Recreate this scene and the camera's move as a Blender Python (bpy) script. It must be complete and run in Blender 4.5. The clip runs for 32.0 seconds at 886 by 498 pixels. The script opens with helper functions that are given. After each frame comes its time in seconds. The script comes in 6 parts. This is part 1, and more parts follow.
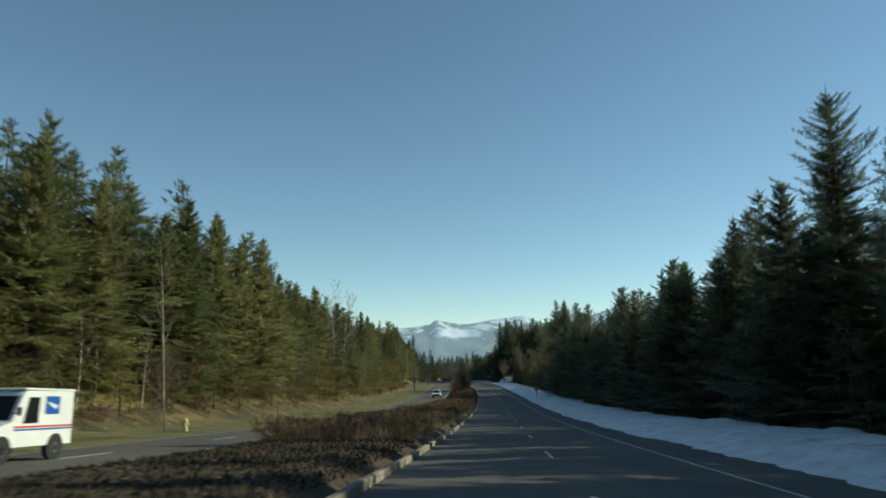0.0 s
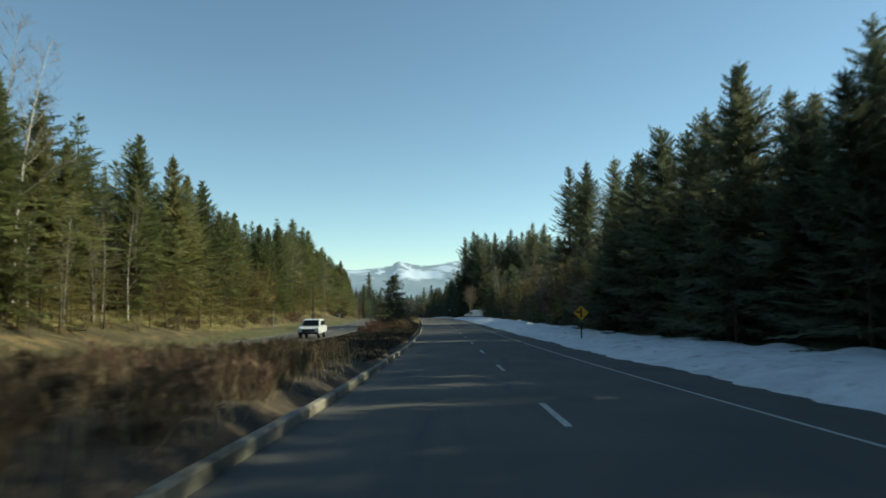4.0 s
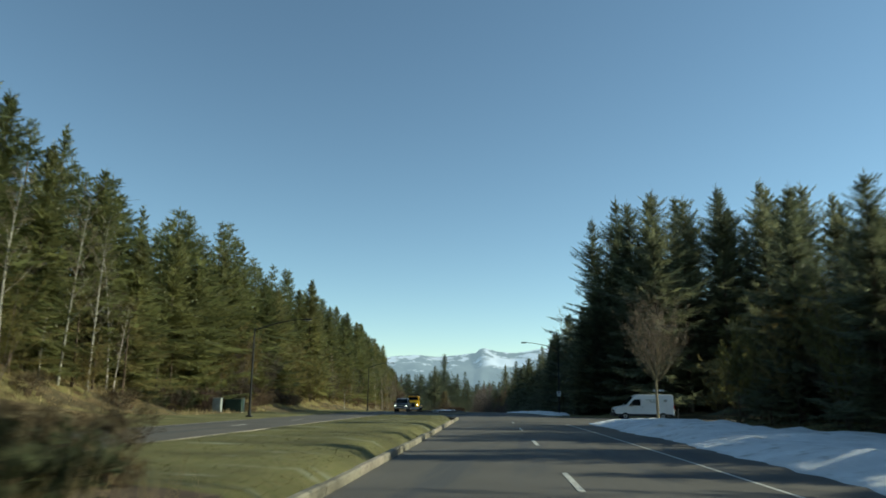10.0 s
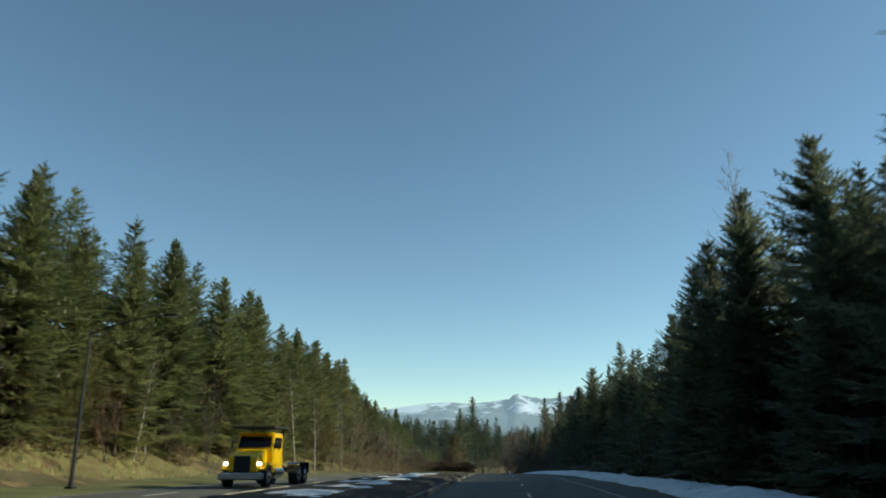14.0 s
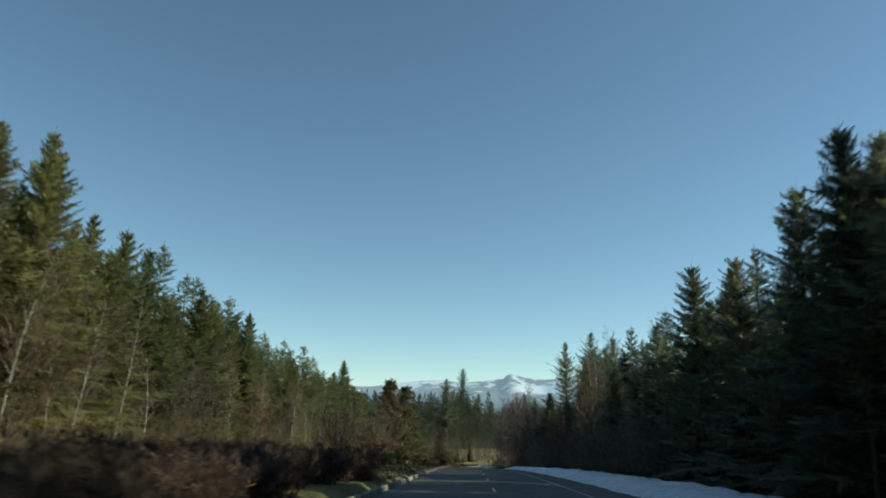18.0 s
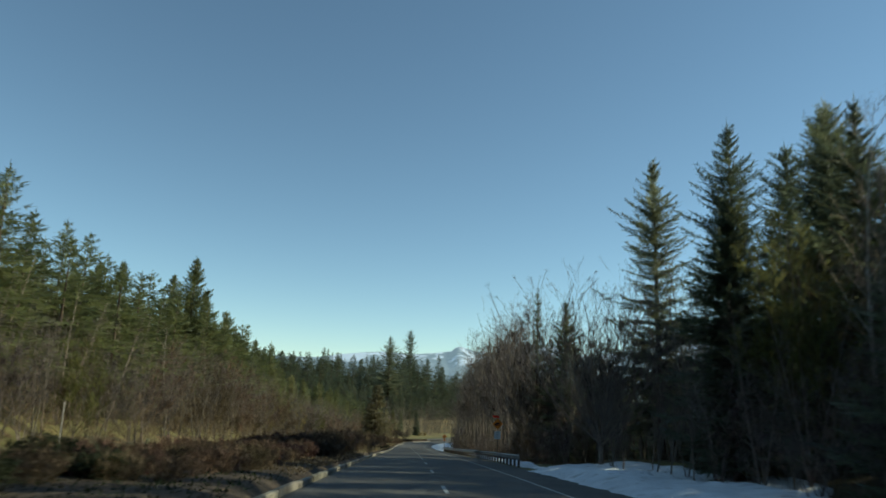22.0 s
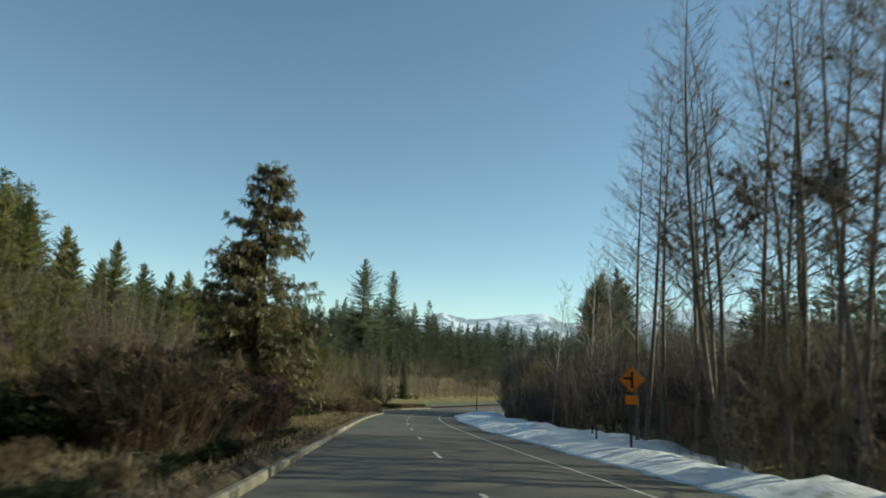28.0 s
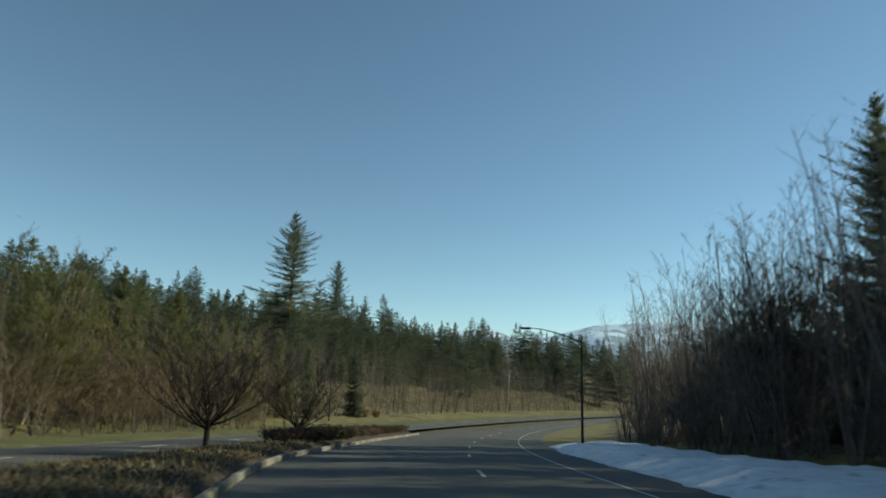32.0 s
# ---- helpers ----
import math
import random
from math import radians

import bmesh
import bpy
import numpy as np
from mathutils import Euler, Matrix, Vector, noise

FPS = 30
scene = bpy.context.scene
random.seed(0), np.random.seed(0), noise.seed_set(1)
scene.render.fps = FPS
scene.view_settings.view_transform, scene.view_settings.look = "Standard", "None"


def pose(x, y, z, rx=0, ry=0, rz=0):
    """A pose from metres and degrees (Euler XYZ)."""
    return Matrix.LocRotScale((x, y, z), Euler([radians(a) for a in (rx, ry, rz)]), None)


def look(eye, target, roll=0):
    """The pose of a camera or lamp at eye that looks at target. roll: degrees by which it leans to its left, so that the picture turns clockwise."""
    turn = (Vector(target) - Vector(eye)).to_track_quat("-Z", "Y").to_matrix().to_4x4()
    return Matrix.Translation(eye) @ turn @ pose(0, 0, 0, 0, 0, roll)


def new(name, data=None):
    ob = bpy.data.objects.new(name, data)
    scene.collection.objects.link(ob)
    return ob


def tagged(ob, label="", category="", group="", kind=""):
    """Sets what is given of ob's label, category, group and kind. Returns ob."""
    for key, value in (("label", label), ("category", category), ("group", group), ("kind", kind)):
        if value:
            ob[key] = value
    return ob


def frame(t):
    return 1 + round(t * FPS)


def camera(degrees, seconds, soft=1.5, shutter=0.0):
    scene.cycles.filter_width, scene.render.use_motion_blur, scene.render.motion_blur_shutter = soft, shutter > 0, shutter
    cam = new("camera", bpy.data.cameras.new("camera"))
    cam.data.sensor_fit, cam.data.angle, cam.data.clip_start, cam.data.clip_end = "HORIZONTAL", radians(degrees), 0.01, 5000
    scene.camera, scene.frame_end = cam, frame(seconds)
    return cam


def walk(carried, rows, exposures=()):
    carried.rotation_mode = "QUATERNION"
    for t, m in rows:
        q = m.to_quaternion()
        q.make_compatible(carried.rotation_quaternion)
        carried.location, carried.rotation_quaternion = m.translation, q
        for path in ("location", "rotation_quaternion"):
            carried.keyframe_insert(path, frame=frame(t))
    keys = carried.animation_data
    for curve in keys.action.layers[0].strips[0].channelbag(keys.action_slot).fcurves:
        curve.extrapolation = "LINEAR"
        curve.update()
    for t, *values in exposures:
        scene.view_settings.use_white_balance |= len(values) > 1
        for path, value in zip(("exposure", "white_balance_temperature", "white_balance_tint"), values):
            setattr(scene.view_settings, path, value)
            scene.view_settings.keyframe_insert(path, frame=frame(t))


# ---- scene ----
# ---------- camera ----------
cam = camera(64.6, 32.0, soft=1.7, shutter=0.25)
PATH = [  # seconds, place, yaw, pitch, roll
    (0, -1.56, -9.38, 2.104, 4.35, 9.00, 0.71),
    (0.5, -1.67, 2.46, 1.310, 3.95, 8.02, 0.47),
    (1, -1.78, 14.29, 0.549, 3.44, 7.05, 0.34),
    (1.5, -1.85, 26.02, -0.171, 2.92, 6.50, 0.42),
    (2, -1.91, 37.88, -0.847, 2.29, 5.94, 0.56),
    (2.5, -2.01, 50.17, -1.492, 1.83, 5.49, 0.58),
    (3, -2.11, 62.58, -2.085, 1.66, 5.03, 0.56),
    (3.5, -2.11, 74.87, -2.613, 1.50, 4.57, 0.50),
    (5.5, -1.95, 123.59, -4.175, 0.36, 4.15, 0.30),
    (6, -2.15, 135.67, -4.434, -0.20, 4.89, 0.09),
    (6.5, -2.51, 147.73, -4.648, -0.77, 6.40, -0.06),
    (7, -2.96, 159.72, -4.837, -0.85, 7.81, -0.22),
    (7.5, -3.50, 171.59, -5.001, -0.80, 9.07, -0.39),
    (8, -4.10, 183.47, -5.142, -0.24, 9.94, -0.49),
    (8.5, -4.76, 195.58, -5.263, 1.16, 10.75, -0.48),
    (9, -5.49, 207.68, -5.368, 4.76, 11.06, -0.44),
    (9.5, -6.26, 219.52, -5.477, 6.84, 11.28, -0.52),
    (10, -7.06, 231.30, -5.593, 8.21, 11.50, -0.65),
    (10.5, -7.83, 243.16, -5.719, 9.30, 11.79, -0.70),
    (11, -8.64, 254.92, -5.852, 10.00, 11.99, -0.66),
    (11.5, -9.48, 266.35, -5.990, 10.44, 12.34, -0.44),
    (12, -10.36, 277.74, -6.139, 10.89, 13.10, -0.14),
    (12.5, -11.32, 289.30, -6.303, 11.00, 13.85, -0.05),
    (13, -12.29, 300.99, -6.483, 10.90, 14.61, -0.07),
    (13.5, -13.15, 312.89, -6.678, 10.85, 14.95, 0.08),
    (14, -14.05, 324.89, -6.890, 10.90, 15.29, 0.18),
    (14.5, -15.11, 336.92, -7.130, 10.78, 15.36, 0.10),
    (16.5, -20.34, 385.42, -8.392, 11.63, 15.55, -0.05),
    (17, -21.78, 397.48, -8.782, 11.22, 15.03, -0.44),
    (17.5, -23.25, 409.49, -9.203, 10.72, 14.44, -1.11),
    (18, -24.76, 421.45, -9.654, 10.31, 13.66, -1.67),
    (18.5, -26.32, 433.29, -10.133, 9.79, 13.05, -1.86),
    (19, -27.94, 445.04, -10.638, 9.27, 12.44, -1.94),
    (19.5, -29.69, 456.69, -11.165, 8.71, 12.11, -2.15),
    (20, -31.48, 468.26, -11.715, 8.25, 11.68, -2.48),
    (20.5, -33.21, 479.74, -12.286, 7.63, 11.40, -2.84),
    (21, -34.91, 491.21, -12.880, 7.11, 11.41, -2.91),
    (21.5, -36.54, 502.71, -13.501, 6.54, 11.51, -2.58),
    (22, -38.20, 514.25, -14.152, 6.08, 11.70, -2.29),
    (22.5, -40.03, 525.85, -14.836, 5.92, 11.56, -2.49),
    (23, -41.93, 537.53, -15.555, 5.86, 11.52, -2.79),
    (23.5, -43.83, 549.34, -16.311, 5.79, 11.44, -2.83),
    (24, -45.76, 561.21, -17.100, 5.81, 10.96, -2.80),
    (24.5, -47.76, 573.08, -17.907, 5.79, 10.34, -2.86),
    (25, -49.74, 584.98, -18.728, 5.76, 9.82, -2.92),
    (25.5, -51.59, 596.91, -19.563, 5.80, 9.17, -2.85),
    (26, -53.41, 608.85, -20.410, 5.83, 9.12, -2.72),
    (26.5, -55.25, 620.74, -21.264, 5.83, 9.02, -2.72),
    (28.5, -62.56, 668.37, -24.509, 3.82, 9.50, -2.61),
    (29, -64.29, 680.55, -25.285, 3.26, 9.82, -2.28),
    (29.5, -65.94, 692.90, -26.046, 2.63, 10.16, -2.02),
    (30, -67.58, 705.33, -26.788, 2.19, 10.41, -1.96),
    (30.5, -69.27, 717.84, -27.509, 1.60, 10.59, -2.08),
    (31, -70.95, 730.30, -28.202, 1.10, 10.78, -2.12),
    (31.5, -72.71, 742.49, -28.860, 0.86, 10.97, -1.91),
    (32, -74.33, 754.64, -29.508, 0.22, 10.97, -1.61),
]
walk(cam, [(t, pose(x, y, z, 90 + p, r, yaw)) for t, x, y, z, yaw, p, r in PATH], [(t, 0.19 + e, k, -11) for t, e, k in (
    (0, -0.1, 6820), (2, 0.06, 6870), (4.5, 0.2, 7070), (6, 0.26, 7170), (8, 0.1, 6870), (12, 0.1, 6820), (16, -0.03, 6720), (20, -0.05, 6770), (23, 0.03, 6820),
    (26, 0.12, 7070), (29, 0.1, 7170), (30, 0.02, 6920), (32, -0.13, 6770))])

# ---------- sky and sun ----------
SUN_EL, SUN_AZ = 27.5, 76.0   # degrees above the horizon, clockwise from north (+y)
world = bpy.data.worlds.new("sky")
scene.world = world
world.use_nodes = True
wn = world.node_tree
wn.nodes.clear()
w_out = wn.nodes.new("ShaderNodeOutputWorld")
w_bg = wn.nodes.new("ShaderNodeBackground")
w_sky = wn.nodes.new("ShaderNodeTexSky")
w_sky.sky_type = "NISHITA"
w_sky.sun_disc = False
w_sky.sun_elevation, w_sky.sun_rotation = radians(SUN_EL), radians(SUN_AZ)
w_sky.altitude, w_sky.air_density, w_sky.dust_density, w_sky.ozone_density = 2200, 1.0, 0.3, 1.6
w_bg.inputs["Strength"].default_value = 0.128
wn.links.new(w_sky.outputs[0], w_bg.inputs[0])
wn.links.new(w_bg.outputs[0], w_out.inputs[0])
sun_data = bpy.data.lights.new("sun", "SUN")
sun_data.energy, sun_data.angle, sun_data.color = 4.5, radians(0.6), (1.0, 0.92, 0.79)
sun = new("sun", sun_data)
_a, _e = radians(SUN_AZ), radians(SUN_EL)
sun.matrix_world = look((400 * math.sin(_a) * math.cos(_e), 400 * math.cos(_a) * math.cos(_e), 400 * math.sin(_e)), (0, 0, 0))
tagged(sun, kind="structure")


# ---------- materials ----------
def material(name, base, rough=0.8, spread=0.25, scale=1.0, fine=None, fine_scale=30.0, fine_amount=0.5,
             bump=0.0, bump_scale=20.0, metal=0.0, per_object=0.0, per_island=0.0, spec=0.3, coat=0.0):
    """Base colour broken up by broad patches (towards fine's colour where given) and fine grain, with relief."""
    m = bpy.data.materials.new(name)
    m.use_nodes = True
    t = m.node_tree
    b = t.nodes["Principled BSDF"]
    b.inputs["Roughness"].default_value = rough
    b.inputs["Metallic"].default_value = metal
    b.inputs["Specular IOR Level"].default_value = spec
    b.inputs["Coat Weight"].default_value = coat
    co = t.nodes.new("ShaderNodeTexCoord")
    geo = t.nodes.new("ShaderNodeNewGeometry")
    pos = geo.outputs["Position"]
    n1 = t.nodes.new("ShaderNodeTexNoise")
    n1.inputs["Scale"].default_value, n1.inputs["Detail"].default_value = scale, 4
    t.links.new(pos, n1.inputs["Vector"])
    r1 = t.nodes.new("ShaderNodeMapRange")
    r1.inputs[1].default_value, r1.inputs[2].default_value = 0.3, 0.7
    r1.inputs[3].default_value, r1.inputs[4].default_value = 1 - spread, 1 + spread
    t.links.new(n1.outputs[0], r1.inputs[0])
    n2 = t.nodes.new("ShaderNodeTexNoise")
    n2.inputs["Scale"].default_value, n2.inputs["Detail"].default_value = fine_scale, 3
    t.links.new(pos, n2.inputs["Vector"])
    mix = t.nodes.new("ShaderNodeMix")
    mix.data_type = "RGBA"
    r2 = t.nodes.new("ShaderNodeMapRange")
    r2.inputs[1].default_value, r2.inputs[2].default_value = 0.35, 0.65
    r2.inputs[4].default_value = fine_amount
    t.links.new(n2.outputs[0], r2.inputs[0])
    t.links.new(r2.outputs[0], mix.inputs[0])
    f = fine if fine else tuple(c * 0.6 for c in base)
    mix.inputs[6].default_value = (*base, 1)
    mix.inputs[7].default_value = (*f, 1)
    hsv = t.nodes.new("ShaderNodeHueSaturation")
    t.links.new(mix.outputs[2], hsv.inputs["Color"])
    val = r1.outputs[0]
    for amount, out in ((per_object, "obj"), (per_island, "isl")):
        if amount:
            if out == "obj":
                oi = t.nodes.new("ShaderNodeObjectInfo")
                src = oi.outputs["Random"]
            else:
                src = geo.outputs["Random Per Island"]
            r3 = t.nodes.new("ShaderNodeMapRange")
            r3.inputs[3].default_value, r3.inputs[4].default_value = 1 - amount, 1 + amount
            t.links.new(src, r3.inputs[0])
            mu = t.nodes.new("ShaderNodeMath")
            mu.operation = "MULTIPLY"
            t.links.new(val, mu.inputs[0])
            t.links.new(r3.outputs[0], mu.inputs[1])
            val = mu.outputs[0]
            if out == "obj":
                r4 = t.nodes.new("ShaderNodeMapRange")
                r4.inputs[3].default_value, r4.inputs[4].default_value = 0.5 + amount * 0.08, 0.5 - amount * 0.08
                t.links.new(src, r4.inputs[0])
                t.links.new(r4.outputs[0], hsv.inputs["Hue"])
    t.links.new(val, hsv.inputs["Value"])
    t.links.new(hsv.outputs[0], b.inputs["Base Color"])
    if bump:
        n3 = t.nodes.new("ShaderNodeTexNoise")
        n3.inputs["Scale"].default_value, n3.inputs["Detail"].default_value = bump_scale, 5
        t.links.new(pos, n3.inputs["Vector"])
        bp = t.nodes.new("ShaderNodeBump")
        bp.inputs["Strength"].default_value = bump
        bp.inputs["Distance"].default_value = 0.05
        t.links.new(n3.outputs[0], bp.inputs["Height"])
        t.links.new(bp.outputs[0], b.inputs["Normal"])
    return m


def add_layer(m, colour, scale, low, high, stretch=(1, 1, 1), rough=None):
    """A second colour laid over a material in patches of its own shape (frost, stains, worn tracks)."""
    t = m.node_tree
    b = t.nodes["Principled BSDF"]
    old = b.inputs["Base Color"].links[0].from_socket
    geo = t.nodes.new("ShaderNodeNewGeometry")
    mp = t.nodes.new("ShaderNodeMapping")
    mp.inputs["Scale"].default_value = stretch
    t.links.new(geo.outputs["Position"], mp.inputs["Vector"])
    n = t.nodes.new("ShaderNodeTexNoise")
    n.inputs["Scale"].default_value, n.inputs["Detail"].default_value, n.inputs["Roughness"].default_value = scale, 6, 0.6
    t.links.new(mp.outputs[0], n.inputs["Vector"])
    r = t.nodes.new("ShaderNodeMapRange")
    r.inputs[1].default_value, r.inputs[2].default_value = low, high
    t.links.new(n.outputs[0], r.inputs[0])
    mix = t.nodes.new("ShaderNodeMix")
    mix.data_type = "RGBA"
    t.links.new(r.outputs[0], mix.inputs[0])
    t.links.new(old, mix.inputs[6])
    mix.inputs[7].default_value = (*colour, 1)
    t.links.new(mix.outputs[2], b.inputs["Base Color"])
    return m


def sprays(m, rays, cover, glow=0.35, feather=0, rib=0.02):
    """Foliage: light passes through it, and each fan of a mesh is parted into fine rays of needles, leaves or twigs.
    feather 1: twigs slant off a middle rib, away from the fan's first corner; -1: towards it."""
    t = m.node_tree
    b = t.nodes["Principled BSDF"]
    out = t.nodes["Material Output"]
    tr = t.nodes.new("ShaderNodeBsdfTranslucent")
    t.links.new(b.inputs["Base Color"].links[0].from_socket, tr.inputs["Color"])
    soft = t.nodes.new("ShaderNodeMixShader")
    soft.inputs[0].default_value = glow
    t.links.new(b.outputs[0], soft.inputs[1])
    t.links.new(tr.outputs[0], soft.inputs[2])

    def calc(op, x, y=0.0):
        n = t.nodes.new("ShaderNodeMath")
        n.operation = op
        for i, q in enumerate((x, y)):
            if isinstance(q, (int, float)):
                n.inputs[i].default_value = q
            else:
                t.links.new(q, n.inputs[i])
        return n.outputs[0]
    uv = t.nodes.new("ShaderNodeUVMap")
    uv.uv_map = "fan"
    sep = t.nodes.new("ShaderNodeSeparateXYZ")
    t.links.new(uv.outputs[0], sep.inputs[0])
    u, v = sep.outputs[0], sep.outputs[1]
    geo = t.nodes.new("ShaderNodeNewGeometry")
    chance = calc("MULTIPLY", geo.outputs["Random Per Island"], 91.0)
    side = calc("SUBTRACT", u, 0.5)
    level = 0.5 - (cover - 0.5) * 0.42
    if feather:
        apart = calc("ABSOLUTE", side)
        along = v if feather > 0 else calc("SUBTRACT", 1.0, v)
        q = calc("SUBTRACT", along, calc("MULTIPLY", apart, 1.1))
        x = calc("ADD", calc("ADD", calc("MULTIPLY", q, rays), calc("MULTIPLY", calc("SIGN", side), 17.3)), chance)
        y = calc("MULTIPLY", apart, 5.0)
        edge = calc("DIVIDE", apart, calc("MAXIMUM", calc("MULTIPLY", v, 0.5), 0.02))
        limit = calc("ADD", level - 0.05, calc("MULTIPLY", edge, 0.13))
    else:
        x = calc("ADD", calc("MULTIPLY", calc("DIVIDE", side, calc("MAXIMUM", v, 0.03)), rays), chance)
        y = calc("MULTIPLY", v, 2.2)
        limit = calc("ADD", level, calc("MULTIPLY", calc("SUBTRACT", v, 0.55), 0.16))
    xyz = t.nodes.new("ShaderNodeCombineXYZ")
    t.links.new(x, xyz.inputs[0])
    t.links.new(y, xyz.inputs[1])
    n = t.nodes.new("ShaderNodeTexNoise")
    n.noise_dimensions = "2D"
    n.inputs["Scale"].default_value, n.inputs["Detail"].default_value = 1.0, 2
    t.links.new(xyz.outputs[0], n.inputs["Vector"])
    keep = calc("MAXIMUM", calc("GREATER_THAN", n.outputs[0], limit), calc("GREATER_THAN", u, 1.5))
    if feather:
        keep = calc("MAXIMUM", keep, calc("LESS_THAN", apart, rib))
    gap = t.nodes.new("ShaderNodeBsdfTransparent")
    cut = t.nodes.new("ShaderNodeMixShader")
    t.links.new(keep, cut.inputs[0])
    t.links.new(gap.outputs[0], cut.inputs[1])
    t.links.new(soft.outputs[0], cut.inputs[2])
    t.links.new(cut.outputs[0], out.inputs["Surface"])
    return m


M_ASPHALT = add_layer(material("asphalt", (0.11, 0.099, 0.085), 0.85, 0.16, 0.35, (0.075, 0.075, 0.075), 60, 0.55, 0.25, 90),
                      (0.07, 0.07, 0.072), 0.9, 0.55, 0.66, (1.0, 0.08, 1))
M_CRACK = material("tar seal", (0.035, 0.035, 0.037), 0.6)
M_LINE = add_layer(material("road paint", (0.52, 0.51, 0.47), 0.7, 0.15, 3, (0.4, 0.4, 0.38), 40, 0.6, 0.1, 60), (0.2, 0.2, 0.19), 9, 0.56, 0.64)
M_KERB = material("kerb concrete", (0.27, 0.24, 0.19), 0.9, 0.35, 0.8, (0.13, 0.115, 0.09), 14, 0.6, 0.4, 30, per_object=0.18)
M_SOIL = add_layer(material("earth and bark mulch", (0.07, 0.05, 0.035), 0.95, 0.4, 0.9, (0.035, 0.026, 0.018), 12, 0.8, 0.8, 14),
                   (0.14, 0.105, 0.065), 3.2, 0.55, 0.68)
M_GRASS = add_layer(material("winter grass", (0.1, 0.1, 0.035), 0.95, 0.35, 0.35, (0.14, 0.12, 0.05), 5, 0.7, 0.6, 25),
                    (0.26, 0.28, 0.22), 0.5, 0.57, 0.8, (0.6, 1.8, 1))
M_VERGE = add_layer(material("rough verge", (0.19, 0.155, 0.065), 0.95, 0.35, 0.25, (0.13, 0.13, 0.04), 3, 0.8, 0.8, 12),
                    (0.14, 0.09, 0.045), 0.8, 0.52, 0.62)
M_FOREST = add_layer(material("forest floor", (0.10, 0.075, 0.04), 0.95, 0.4, 0.3, (0.05, 0.05, 0.02), 4, 0.8, 0.8, 6),
                     (0.19, 0.13, 0.06), 0.5, 0.5, 0.62)
M_SNOW = add_layer(material("old snow", (0.8, 0.805, 0.815), 0.65, 0.14, 0.9, (0.6, 0.61, 0.63), 16, 0.6, 1.0, 13, spec=0.5),
                   (0.42, 0.4, 0.37), 1.6, 0.56, 0.7)
M_NEEDLE = sprays(material("fir needles", (0.22, 0.215, 0.09), 0.5, 0.3, 0.25, (0.12, 0.14, 0.05), 3, 0.7, spec=0.6, per_object=0.3, per_island=0.35), 12, 0.5, 0.55, -1)
M_NEEDLE_DARK = sprays(material("dark fir needles", (0.155, 0.165, 0.095), 0.5, 0.3, 0.3, (0.085, 0.1, 0.055), 3, 0.7, spec=0.6, per_object=0.3, per_island=0.35), 12, 0.48, 0.55, -1)
M_NEEDLE_OPEN = sprays(material("open fir needles", (0.155, 0.165, 0.095), 0.5, 0.3, 0.3, (0.085, 0.1, 0.055), 3, 0.7, spec=0.6, per_object=0.3, per_island=0.35), 13, 0.4, 0.55, -1)
M_CEDAR = sprays(material("cedar sprays", (0.17, 0.145, 0.065), 0.5, 0.3, 0.8, (0.075, 0.06, 0.025), 3, 0.7, spec=0.6, per_object=0.15, per_island=0.4), 9, 0.5, 0.5, -1)
M_BARK = material("fir bark", (0.12, 0.085, 0.06), 0.95, 0.3, 2, (0.06, 0.045, 0.035), 12, 0.7, 0.6, 20)
M_ALDER = material("pale alder bark", (0.42, 0.39, 0.34), 0.9, 0.3, 1.5, (0.2, 0.17, 0.14), 7, 0.6, 0.3, 20, per_object=0.25)
M_TWIG = sprays(material("bare twigs", (0.2, 0.17, 0.148), 0.9, 0.25, 0.8, (0.1, 0.07, 0.05), 4, 0.6, per_object=0.25, per_island=0.3), 18, 0.1, 0.5, 1, 0.011)
M_TWIG_PALE = sprays(material("pale bare twigs", (0.27, 0.22, 0.16), 0.9, 0.25, 0.8, (0.16, 0.12, 0.085), 4, 0.6, per_object=0.25, per_island=0.3), 18, 0.1, 0.5, 1, 0.011)
M_LICHEN = material("lichened olive bark", (0.25, 0.21, 0.13), 0.9, 0.3, 1.5, (0.13, 0.105, 0.07), 7, 0.6, 0.4, 20)
M_ALDER_DARK = material("grey-brown alder bark", (0.2, 0.165, 0.13), 0.9, 0.3, 1.5, (0.11, 0.085, 0.065), 7, 0.6, 0.3, 20, per_object=0.25)
M_TWIG_DARK = sprays(material("dark bare twigs", (0.075, 0.055, 0.042), 0.9, 0.25, 0.8, (0.05, 0.035, 0.03), 4, 0.6, per_island=0.3), 15, 0.24, 0.2, 1, 0.012)
M_BRUSH = sprays(material("brown shrub stems", (0.18, 0.13, 0.08), 0.95, 0.3, 0.9, (0.1, 0.065, 0.045), 3, 0.7, per_object=0.3, per_island=0.4), 12, 0.3, 0.3)
M_OLIVE = sprays(material("olive catkin thicket", (0.2, 0.185, 0.07), 0.95, 0.3, 0.6, (0.12, 0.09, 0.04), 2, 0.7, per_object=0.35, per_island=0.4), 12, 0.38, 0.55)
M_TAN = sprays(material("tan twig thicket", (0.24, 0.19, 0.115), 0.95, 0.3, 0.6, (0.15, 0.115, 0.06), 2, 0.7, per_object=0.3, per_island=0.4), 12, 0.3, 0.5)
# darker copy of the shrub brown, with tree shade put into its colour
M_HEDGE_SHADED = sprays(material("dark brown hedge twigs", (0.085, 0.06, 0.045), 0.95, 0.3, 0.9, (0.055, 0.04, 0.03), 3, 0.7, per_object=0.3, per_island=0.4), 12, 0.4, 0.2)
